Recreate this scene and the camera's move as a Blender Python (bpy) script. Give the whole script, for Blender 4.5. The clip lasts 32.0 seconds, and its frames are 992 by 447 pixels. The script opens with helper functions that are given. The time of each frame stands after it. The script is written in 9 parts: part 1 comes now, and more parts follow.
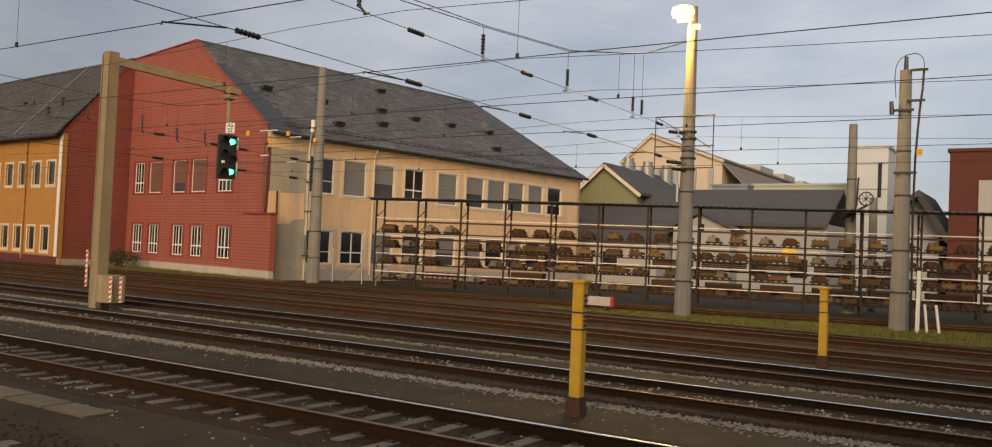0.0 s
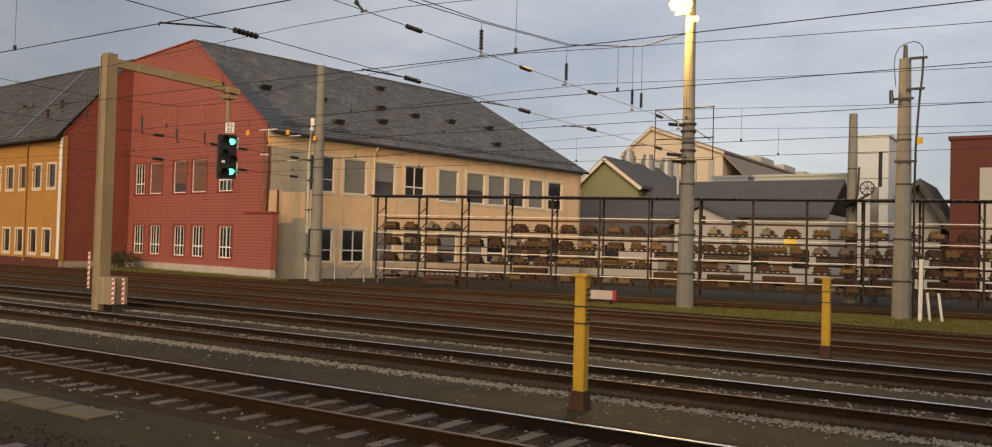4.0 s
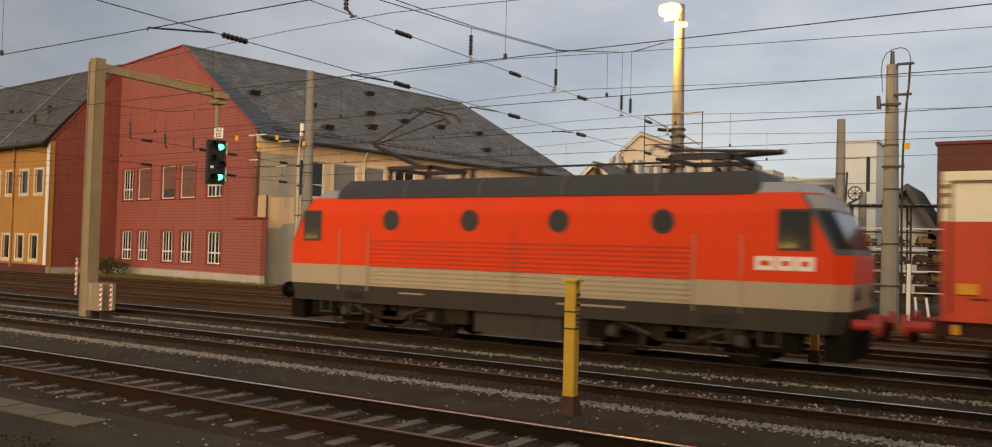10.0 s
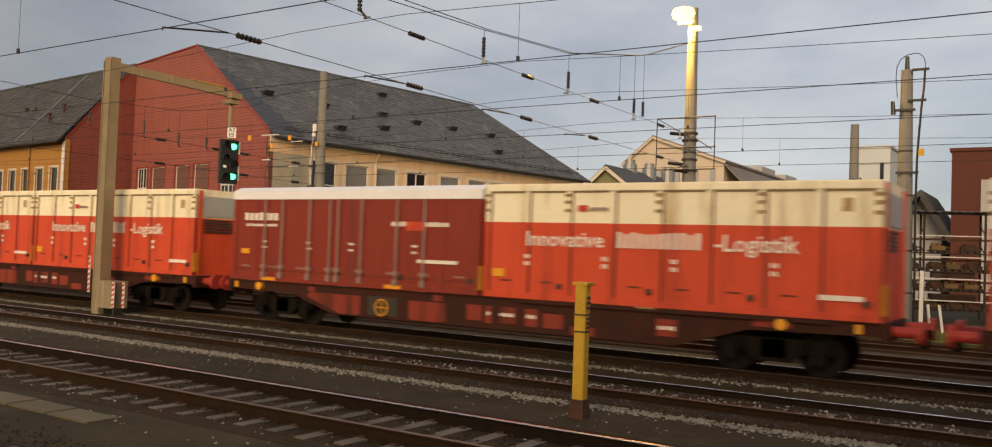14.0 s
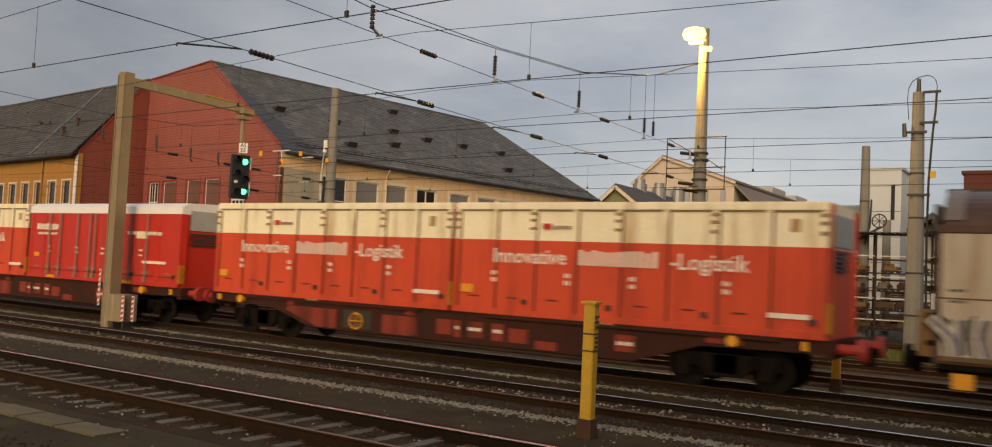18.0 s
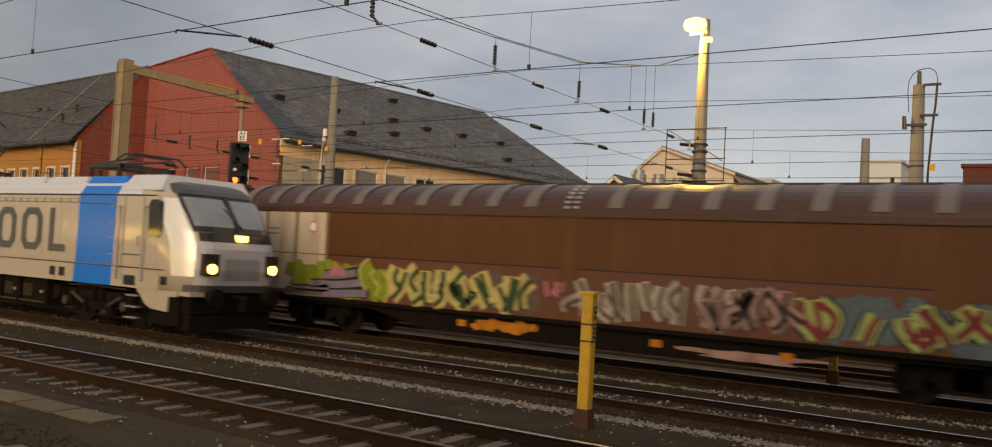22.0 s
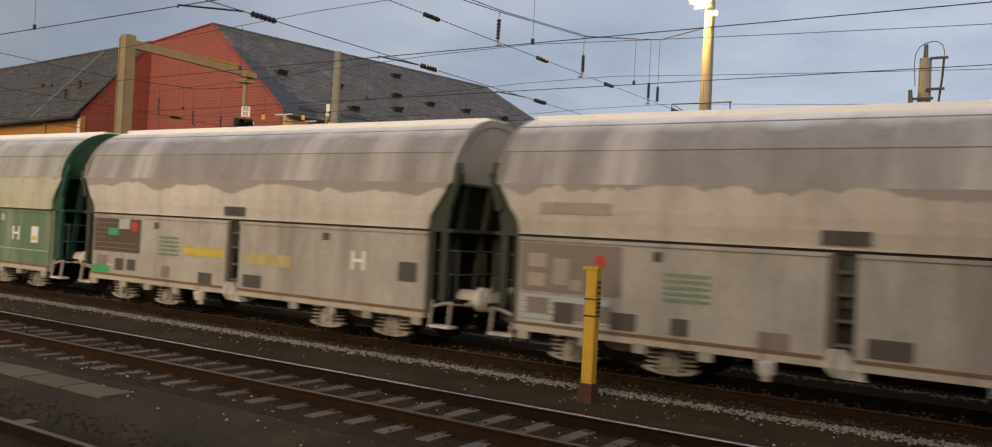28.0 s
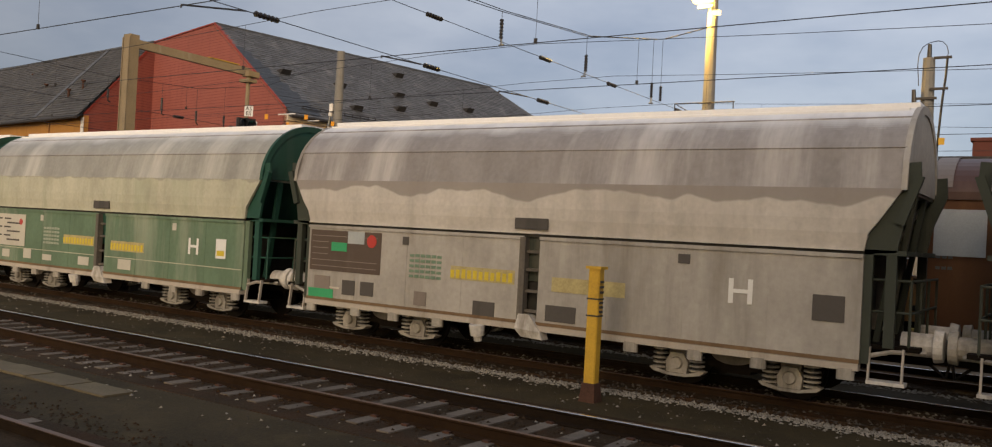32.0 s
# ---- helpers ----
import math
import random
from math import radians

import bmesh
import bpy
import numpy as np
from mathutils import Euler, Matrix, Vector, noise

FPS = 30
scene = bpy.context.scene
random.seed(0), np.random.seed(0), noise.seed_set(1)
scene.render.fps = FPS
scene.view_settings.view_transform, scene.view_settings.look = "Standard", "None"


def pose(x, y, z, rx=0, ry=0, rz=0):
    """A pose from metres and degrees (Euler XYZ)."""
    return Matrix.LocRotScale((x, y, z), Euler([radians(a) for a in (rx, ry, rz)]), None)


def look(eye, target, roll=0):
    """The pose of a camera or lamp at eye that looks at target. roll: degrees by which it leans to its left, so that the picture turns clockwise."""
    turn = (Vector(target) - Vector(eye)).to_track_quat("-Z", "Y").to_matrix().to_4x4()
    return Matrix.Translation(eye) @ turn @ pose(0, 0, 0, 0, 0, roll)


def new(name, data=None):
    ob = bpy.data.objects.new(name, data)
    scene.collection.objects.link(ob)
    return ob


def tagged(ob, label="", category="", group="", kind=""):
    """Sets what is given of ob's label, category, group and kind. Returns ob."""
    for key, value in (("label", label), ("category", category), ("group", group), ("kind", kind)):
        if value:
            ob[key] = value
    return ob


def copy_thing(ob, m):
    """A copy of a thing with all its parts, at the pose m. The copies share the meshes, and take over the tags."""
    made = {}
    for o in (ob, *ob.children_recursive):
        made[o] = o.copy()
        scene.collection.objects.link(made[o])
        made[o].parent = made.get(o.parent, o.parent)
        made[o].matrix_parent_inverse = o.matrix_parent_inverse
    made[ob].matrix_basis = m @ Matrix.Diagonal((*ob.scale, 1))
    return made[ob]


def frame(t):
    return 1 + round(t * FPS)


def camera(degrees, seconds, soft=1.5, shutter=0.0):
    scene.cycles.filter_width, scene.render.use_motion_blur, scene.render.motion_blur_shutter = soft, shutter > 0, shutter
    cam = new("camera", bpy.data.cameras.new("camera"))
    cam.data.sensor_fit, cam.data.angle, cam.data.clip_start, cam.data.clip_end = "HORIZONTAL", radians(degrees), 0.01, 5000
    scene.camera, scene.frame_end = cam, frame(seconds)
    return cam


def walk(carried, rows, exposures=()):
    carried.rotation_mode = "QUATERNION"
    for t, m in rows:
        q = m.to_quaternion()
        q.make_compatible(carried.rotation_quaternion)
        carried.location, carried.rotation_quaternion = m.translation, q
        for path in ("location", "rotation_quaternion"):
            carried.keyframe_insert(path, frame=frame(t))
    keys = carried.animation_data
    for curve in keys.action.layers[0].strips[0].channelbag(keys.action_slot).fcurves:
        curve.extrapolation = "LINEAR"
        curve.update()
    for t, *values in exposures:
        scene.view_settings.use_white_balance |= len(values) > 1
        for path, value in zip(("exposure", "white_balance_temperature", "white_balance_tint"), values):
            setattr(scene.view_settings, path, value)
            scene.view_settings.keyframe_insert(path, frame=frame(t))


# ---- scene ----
cam = camera(59.0, 32.0, soft=1.15, shutter=0.45)
PATH = [
    (0.00, pose(0, 0, 2.3, 91.71, -2.50, 32.77)),
    (0.50, pose(0, 0, 2.3, 91.46, -2.49, 32.85)),
    (1.00, pose(0, 0, 2.3, 91.39, -2.34, 33.04)),
    (1.50, pose(0, 0, 2.3, 91.04, -2.25, 33.27)),
    (2.00, pose(0, 0, 2.3, 90.84, -2.09, 33.28)),
    (2.50, pose(0, 0, 2.3, 91.07, -1.93, 33.22)),
    (3.00, pose(0, 0, 2.3, 91.25, -1.76, 33.07)),
    (3.50, pose(0, 0, 2.3, 91.44, -1.62, 32.98)),
    (5.50, pose(0, 0, 2.3, 90.92, -1.56, 32.43)),
    (6.00, pose(0, 0, 2.3, 90.83, -1.47, 32.26)),
    (6.50, pose(0, 0, 2.3, 90.93, -1.39, 32.16)),
    (7.00, pose(0, 0, 2.3, 90.94, -1.35, 32.08)),
    (7.50, pose(0, 0, 2.3, 90.70, -1.25, 32.03)),
    (8.00, pose(0, 0, 2.3, 90.74, -1.16, 32.07)),
    (8.50, pose(0, 0, 2.3, 91.03, -1.10, 32.17)),
    (9.00, pose(0, 0, 2.3, 91.40, -1.14, 32.14)),
    (9.50, pose(0, 0, 2.3, 91.59, -1.30, 32.09)),
    (10.00, pose(0, 0, 2.3, 91.77, -1.48, 32.21)),
    (10.50, pose(0, 0, 2.3, 91.98, -1.54, 32.24)),
    (11.00, pose(0, 0, 2.3, 91.84, -1.61, 32.32)),
    (11.50, pose(0, 0, 2.3, 91.53, -1.62, 32.53)),
    (12.00, pose(0, 0, 2.3, 91.53, -1.67, 32.85)),
    (12.50, pose(0, 0, 2.3, 91.66, -1.87, 33.06)),
    (13.00, pose(0, 0, 2.3, 91.65, -1.99, 33.09)),
    (13.50, pose(0, 0, 2.3, 91.84, -2.12, 33.06)),
    (14.00, pose(0, 0, 2.3, 91.89, -2.10, 32.91)),
    (14.50, pose(0, 0, 2.3, 92.31, -2.13, 33.12)),
    (15.00, pose(0, 0, 2.3, 92.43, -2.29, 33.21)),
    (15.50, pose(0, 0, 2.3, 92.69, -2.42, 33.32)),
    (17.50, pose(0, 0, 2.3, 92.99, -2.69, 33.53)),
    (18.00, pose(0, 0, 2.3, 93.03, -2.76, 33.49)),
    (18.50, pose(0, 0, 2.3, 92.98, -2.80, 33.59)),
    (19.00, pose(0, 0, 2.3, 92.85, -2.93, 33.68)),
    (19.50, pose(0, 0, 2.3, 92.75, -3.09, 33.72)),
    (20.00, pose(0, 0, 2.3, 92.77, -3.15, 33.65)),
    (20.50, pose(0, 0, 2.3, 92.51, -3.22, 33.60)),
    (21.00, pose(0, 0, 2.3, 92.55, -3.17, 33.55)),
    (21.50, pose(0, 0, 2.3, 92.42, -3.16, 33.46)),
    (22.00, pose(0, 0, 2.3, 92.37, -3.16, 33.40)),
    (22.50, pose(0, 0, 2.3, 92.32, -3.19, 33.33)),
    (23.00, pose(0, 0, 2.3, 91.94, -3.24, 33.29)),
    (23.50, pose(0, 0, 2.3, 91.82, -3.25, 33.31)),
    (24.00, pose(0, 0, 2.3, 91.88, -3.23, 33.28)),
    (24.50, pose(0, 0, 2.3, 91.56, -3.17, 33.31)),
    (26.50, pose(0, 0, 2.3, 91.15, -3.08, 33.24)),
    (27.00, pose(0, 0, 2.3, 91.50, -3.02, 33.31)),
    (27.50, pose(0, 0, 2.3, 91.14, -3.03, 33.45)),
    (28.00, pose(0, 0, 2.3, 90.74, -3.05, 33.66)),
    (28.50, pose(0, 0, 2.3, 90.38, -3.07, 33.74)),
    (28.87, pose(0, 0, 2.3, 90.71, -3.09, 33.84)),
    (29.00, pose(0, 0, 2.3, 90.71, -3.09, 33.84)),
    (32.00, pose(0, 0, 2.3, 90.71, -3.09, 33.84)),
]
walk(cam, PATH, exposures=[(0.0, 1.0, 6850, 10), (9.0, 1.0, 6950, 10), (15.0, 0.95, 7050, 10), (18.5, 0.82, 7100, 10), (24.0, 0.82, 7000, 10), (27.0, 0.88, 6350, 10), (32.0, 0.88, 6300, 10)])

# ---- sky, sun, lamp light ----
world = bpy.data.worlds.new("dusk_sky")
scene.world = world
world.use_nodes = True
wn, wl = world.node_tree.nodes, world.node_tree.links
wn.clear()
w_out = wn.new("ShaderNodeOutputWorld")
w_bg = wn.new("ShaderNodeBackground")
w_sky = wn.new("ShaderNodeTexSky")
w_sky.sky_type = "NISHITA"
w_sky.sun_disc = False
w_sky.sun_elevation = radians(17)
w_sky.sun_rotation = radians(215)
w_co = wn.new("ShaderNodeTexCoord")
w_map = wn.new("ShaderNodeMapping")
w_map.inputs["Scale"].default_value = (1.0, 1.0, 2.6)
w_noise = wn.new("ShaderNodeTexNoise")
w_noise.inputs["Scale"].default_value = 2.6
w_noise.inputs["Detail"].default_value = 6
w_noise.inputs["Roughness"].default_value = 0.55
w_ramp = wn.new("ShaderNodeValToRGB")
w_ramp.color_ramp.elements[0].position = 0.36
w_ramp.color_ramp.elements[0].color = (1.55, 1.7, 2.1, 1)
w_ramp.color_ramp.elements[1].position = 0.68
w_ramp.color_ramp.elements[1].color = (2.75, 2.8, 3.05, 1)
w_mix = wn.new("ShaderNodeMixRGB")
w_mix.inputs["Fac"].default_value = 0.85
wl.new(w_co.outputs["Generated"], w_map.inputs["Vector"])
wl.new(w_map.outputs["Vector"], w_noise.inputs["Vector"])
wl.new(w_noise.outputs["Fac"], w_ramp.inputs["Fac"])
wl.new(w_sky.outputs["Color"], w_mix.inputs["Color1"])
wl.new(w_ramp.outputs["Color"], w_mix.inputs["Color2"])
w_dir = wn.new("ShaderNodeVectorMath")
w_dir.operation = "DOT_PRODUCT"
w_dir.inputs[1].default_value = Vector((-0.3, 0.9, 0.3)).normalized()
wl.new(w_co.outputs["Generated"], w_dir.inputs[0])
w_rng = wn.new("ShaderNodeMapRange")
w_rng.inputs["From Min"].default_value = 0.68
w_rng.inputs["From Max"].default_value = 1.0
w_rng.inputs["To Min"].default_value = 0.76
w_rng.inputs["To Max"].default_value = 1.3
wl.new(w_dir.outputs["Value"], w_rng.inputs["Value"])
w_glow = wn.new("ShaderNodeMixRGB")
w_glow.blend_type = "MULTIPLY"
w_glow.inputs["Fac"].default_value = 1.0
wl.new(w_mix.outputs["Color"], w_glow.inputs["Color1"])
wl.new(w_rng.outputs[0], w_glow.inputs["Color2"])
# an overcast sky is brighter overhead
w_sep = wn.new("ShaderNodeSeparateXYZ")
w_zen = wn.new("ShaderNodeMapRange")
w_zen.inputs["From Min"].default_value = 0.38
w_zen.inputs["From Max"].default_value = 1.0
w_zen.inputs["To Min"].default_value = 1.0
w_zen.inputs["To Max"].default_value = 2.1
wl.new(w_co.outputs["Generated"], w_sep.inputs[0])
wl.new(w_sep.outputs["Z"], w_zen.inputs["Value"])
w_top = wn.new("ShaderNodeMixRGB")
w_top.blend_type = "MULTIPLY"
w_top.inputs["Fac"].default_value = 1.0
wl.new(w_glow.outputs["Color"], w_top.inputs["Color1"])
wl.new(w_zen.outputs[0], w_top.inputs["Color2"])
wl.new(w_top.outputs["Color"], w_bg.inputs["Color"])
w_bg.inputs["Strength"].default_value = 0.092
wl.new(w_bg.outputs["Background"], w_out.inputs["Surface"])

sun = new("sun", bpy.data.lights.new("sun", "SUN"))
sun.data.energy = 1.5
sun.data.angle = radians(40)
sun.data.color = (1.0, 0.76, 0.5)
sun.matrix_world = look((12, -30, 9.9), (0, 0, 0))
lamp_glow = new("mast_lamp_light", bpy.data.lights.new("mast_lamp_light", "POINT"))
lamp_glow.data.energy = 2200
lamp_glow.data.color = (1.0, 0.58, 0.1)
lamp_glow.data.shadow_soft_size = 0.25
lamp_glow.location = (-13.7, 33.9, 12.3)


# ---- materials ----
def mat(name, color, rough=0.7, metal=0.0, var=0.25, scale=3.0, fine=40.0, bump=0.15, dirt=None, dirt_amt=0.0, streak=False, obj_random=0.0, dscale=None, emit=None, emit_strength=0.0, spec=0.4):
    """A surface: base colour with broad and fine variation, streaks or stains of dirt, fine relief."""
    m = bpy.data.materials.new(name)
    m.use_nodes = True
    n, l = m.node_tree.nodes, m.node_tree.links
    b = n["Principled BSDF"]
    b.inputs["Roughness"].default_value = rough
    b.inputs["Metallic"].default_value = metal
    b.inputs["Specular IOR Level"].default_value = spec
    co = n.new("ShaderNodeTexCoord")
    big = n.new("ShaderNodeTexNoise")
    big.inputs["Scale"].default_value = scale
    big.inputs["Detail"].default_value = 5
    small = n.new("ShaderNodeTexNoise")
    small.inputs["Scale"].default_value = fine
    small.inputs["Detail"].default_value = 3
    src = co.outputs["Object"]
    l.new(src, big.inputs["Vector"])
    l.new(src, small.inputs["Vector"])
    add = n.new("ShaderNodeMath")
    add.operation = "ADD"
    l.new(big.outputs["Fac"], add.inputs[0])
    l.new(small.outputs["Fac"], add.inputs[1])
    half = n.new("ShaderNodeMath")
    half.operation = "MULTIPLY_ADD"
    half.inputs[1].default_value = 2.0 * var
    half.inputs[2].default_value = 1.0 - 2.0 * var
    l.new(add.outputs[0], half.inputs[0])
    value = half.outputs[0]
    if obj_random:
        info = n.new("ShaderNodeObjectInfo")
        r = n.new("ShaderNodeMath")
        r.operation = "MULTIPLY_ADD"
        r.inputs[1].default_value = obj_random * 2
        r.inputs[2].default_value = 1 - obj_random
        l.new(info.outputs["Random"], r.inputs[0])
        rr = n.new("ShaderNodeMath")
        rr.operation = "MULTIPLY"
        l.new(value, rr.inputs[0])
        l.new(r.outputs[0], rr.inputs[1])
        value = rr.outputs[0]
    hsv = n.new("ShaderNodeMixRGB")
    hsv.blend_type = "MULTIPLY"
    hsv.inputs["Fac"].default_value = 1.0
    hsv.inputs["Color1"].default_value = (*color, 1)
    comb = n.new("ShaderNodeCombineColor")
    for k in range(3):
        l.new(value, comb.inputs[k])
    l.new(comb.outputs[0], hsv.inputs["Color2"])
    last = hsv.outputs[0]
    if dirt:
        d = n.new("ShaderNodeTexNoise")
        d.inputs["Scale"].default_value = dscale or (1.3 if not streak else 2.2)
        d.inputs["Detail"].default_value = 6
        d.inputs["Roughness"].default_value = 0.65
        mp = n.new("ShaderNodeMapping")
        mp.inputs["Scale"].default_value = (1, 1, 0.12) if streak else (1, 1, 1)
        l.new(src, mp.inputs["Vector"])
        l.new(mp.outputs[0], d.inputs["Vector"])
        rp = n.new("ShaderNodeValToRGB")
        rp.color_ramp.elements[0].position = 0.62 - 0.3 * dirt_amt
        rp.color_ramp.elements[1].position = 0.80 - 0.2 * dirt_amt
        rp.color_ramp.elements[0].color = (0, 0, 0, 1)
        rp.color_ramp.elements[1].color = (1, 1, 1, 1)
        l.new(d.outputs["Fac"], rp.inputs["Fac"])
        mx = n.new("ShaderNodeMixRGB")
        mx.inputs["Color2"].default_value = (*dirt, 1)
        l.new(rp.outputs["Color"], mx.inputs["Fac"])
        l.new(last, mx.inputs["Color1"])
        last = mx.outputs[0]
    l.new(last, b.inputs["Base Color"])
    if bump:
        bp = n.new("ShaderNodeBump")
        bp.inputs["Strength"].default_value = bump
        bp.inputs["Distance"].default_value = 0.02
        l.new(small.outputs["Fac"], bp.inputs["Height"])
        l.new(bp.outputs[0], b.inputs["Normal"])
    if emit:
        b.inputs["Emission Color"].default_value = (*emit, 1)
        b.inputs["Emission Strength"].default_value = emit_strength
    return m


M = {}
M["ground"] = mat("oily_yard_ground", (0.041, 0.0305, 0.0145), 0.75, var=0.6, scale=0.45, fine=30, bump=0.4, dirt=(0.068, 0.050, 0.0235), dirt_amt=0.4, spec=0.12)
M["ballast"] = mat("grey_brown_ballast", (0.036, 0.0235, 0.0125), 0.8, var=0.6, scale=1.4, fine=26, bump=1.0, dirt=(0.05, 0.0235, 0.0095), dirt_amt=0.5, spec=0.1)
M["stone"] = mat("pale_gravel", (0.23, 0.205, 0.165), 0.9, var=0.7, scale=5, fine=14, bump=0.2, spec=0.1)
M["darkstone"] = mat("grey_ballast_stone", (0.062, 0.052, 0.042), 0.9, var=0.8, scale=6, fine=14, bump=0.2, spec=0.1)
M["sleeper"] = mat("weathered_concrete_sleeper", (0.15, 0.125, 0.1), 0.9, var=0.35, scale=3, fine=30, bump=0.3, dirt=(0.04, 0.028, 0.02), dirt_amt=0.45, obj_random=0.2, spec=0.1)
# rusty rail side darkened: the shadow on the web is in the colour
M["rail"] = mat("shaded_rusty_rail_side", (0.017, 0.0112, 0.0072), 0.85, spec=0.06, var=0.3, scale=6, fine=50)
M["railhead"] = mat("polished_rail_head", (0.75, 0.73, 0.7), 0.25, 1.0, var=0.15, scale=4, fine=60, bump=0.05)
M["railrust"] = mat("dull_rail_head", (0.16, 0.1, 0.07), 0.45, 0.6, var=0.25, scale=4, fine=60, bump=0.05)
M["rustrail"] = mat("rust_brown_rail_side", (0.055, 0.027, 0.0125), 0.9, var=0.35, scale=6, fine=50, spec=0.06)
M["brownrail"] = mat("dark_brown_rail_side", (0.027, 0.0155, 0.0085), 0.9, var=0.35, scale=6, fine=50, spec=0.06)
M["rustballast"] = mat("rust_stained_ballast", (0.058, 0.034, 0.0185), 0.9, var=0.6, scale=1.4, fine=26, bump=1.0, dirt=(0.035, 0.02, 0.012), dirt_amt=0.5, spec=0.08)
M["slab"] = mat("concrete_duct_slab", (0.115, 0.092, 0.054), 0.9, var=0.35, scale=2, fine=30, bump=0.3, obj_random=0.12)
M["grass"] = mat("short_grass_ground", (0.085, 0.075, 0.018), 0.95, var=0.6, scale=2, fine=30, bump=0.6, dirt=(0.10, 0.08, 0.04), dirt_amt=0.4)
M["blade"] = mat("grass_blades", (0.125, 0.12, 0.024), 0.9, var=0.5, scale=1.5, fine=20, bump=0)
M["leaf"] = mat("bush_leaves", (0.05, 0.055, 0.022), 0.8, var=0.5, scale=5, fine=30, bump=0)
M["twig"] = mat("bush_wood", (0.06, 0.045, 0.03), 0.9)
M["red"] = mat("red_painted_boards", (0.355, 0.112, 0.086), 0.75, var=0.14, scale=0.8, fine=12, bump=0.1, dirt=(0.29, 0.092, 0.074), dirt_amt=0.35, streak=True)
M["redtrim"] = mat("red_trim_paint", (0.27, 0.045, 0.03), 0.6, var=0.12)
M["yellow"] = mat("ochre_render", (0.70, 0.495, 0.31), 0.9, var=0.14, scale=0.7, fine=25, bump=0.25, dirt=(0.50, 0.37, 0.24), dirt_amt=0.35, streak=True)
M["ochre"] = mat("deep_ochre_render", (0.39, 0.19, 0.045), 0.9, var=0.15, scale=0.7, fine=25, bump=0.25, dirt=(0.28, 0.14, 0.045), dirt_amt=0.25, streak=True)
M["plaster"] = mat("bare_grey_plaster", (0.36, 0.33, 0.27), 0.95, var=0.25, scale=0.9, fine=18, bump=0.4, dirt=(0.4, 0.28, 0.14), dirt_amt=0.25)
M["plinth"] = mat("pale_plinth", (0.42, 0.37, 0.32), 0.9, var=0.25, scale=1.2, fine=20, bump=0.3)
M["white"] = mat("white_window_paint", (0.72, 0.69, 0.65), 0.55, var=0.1, scale=2, fine=30, bump=0.05)
M["cream_trim"] = mat("cream_window_surround", (0.66, 0.57, 0.44), 0.8, var=0.1, scale=2, fine=20, bump=0.1)
M["blind"] = mat("grey_roller_blind", (0.20, 0.20, 0.205), 0.7, var=0.1, scale=2, fine=10, bump=0.1)
M["brownblind"] = mat("brown_roller_blind", (0.16, 0.08, 0.06), 0.7, var=0.15, scale=2, fine=10, bump=0.1)
M["dark_room"] = mat("dark_window_glass", (0.018, 0.018, 0.02), 0.08, var=0.2, scale=1.5, fine=8, bump=0.02, spec=0.6)
M["glass"] = mat("dull_window_glass", (0.06, 0.065, 0.075), 0.08, var=0.2, scale=1.5, fine=8, bump=0.02, spec=0.7)
M["metal"] = mat("galvanised_steel", (0.32, 0.32, 0.31), 0.5, 0.6, var=0.25, scale=3, fine=30)
M["darkmetal"] = mat("dark_weathered_steel", (0.05, 0.045, 0.042), 0.6, 0.3, var=0.3)
M["rust"] = mat("rusty_steel", (0.075, 0.034, 0.02), 0.85, 0.1, var=0.4, scale=5, fine=40, bump=0.3)
M["concrete"] = mat("grey_mast_concrete", (0.21, 0.2, 0.18), 0.9, var=0.22, scale=2, fine=30, bump=0.25, dirt=(0.16, 0.15, 0.13), dirt_amt=0.25, streak=True)
M["tan_steel"] = mat("weathered_tan_steel_post", (0.26, 0.2, 0.12), 0.65, 0.1, var=0.25, scale=2, fine=30, dirt=(0.42, 0.38, 0.3), dirt_amt=0.15, streak=True)
M["ypaint"] = mat("worn_yellow_paint", (0.55, 0.33, 0.03), 0.6, var=0.2, scale=4, fine=40, dirt=(0.12, 0.055, 0.03), dirt_amt=0.22)
M["orange"] = mat("orange_marker_paint", (0.75, 0.32, 0.02), 0.5, var=0.1)
M["black"] = mat("black_paint", (0.012, 0.012, 0.013), 0.5, var=0.2)
M["rubber"] = mat("dark_insulator", (0.022, 0.018, 0.016), 0.35, var=0.2)
M["wire"] = mat("catenary_wire", (0.035, 0.035, 0.038), 0.6, 0.3, var=0.1)
M["green_on"] = mat("green_signal_light", (0.0, 0.3, 0.15), 0.4, emit=(0.08, 1.0, 0.5), emit_strength=2.2)
M["red_on"] = mat("red_signal_light", (0.3, 0.02, 0.0), 0.4, emit=(1.0, 0.12, 0.02), emit_strength=3.0)
M["lens"] = mat("dark_signal_lens", (0.02, 0.02, 0.022), 0.15)
M["sodium"] = mat("sodium_lamp_glow", (0.03, 0.02, 0.005), 0.8, emit=(1.0, 0.66, 0.15), emit_strength=3.2, spec=0.0)
M["platform_glow"] = mat("platform_tube_glow", (0.1, 0.06, 0.01), 0.6, emit=(1.0, 0.66, 0.12), emit_strength=18.0, spec=0.0)
M["rackgoods"] = mat("rusty_buffer_iron", (0.05, 0.026, 0.015), 0.85, 0.1, var=0.6, scale=6, fine=20, bump=0.4, obj_random=0.45)
M["ochregoods"] = mat("ochre_crate_wood", (0.12, 0.073, 0.028), 0.85, 0.0, var=0.5, scale=6, fine=20, bump=0.3, obj_random=0.45)
M["greygoods"] = mat("grey_brown_casting", (0.17, 0.145, 0.11), 0.8, 0.1, var=0.5, scale=6, fine=20, bump=0.3, obj_random=0.4)
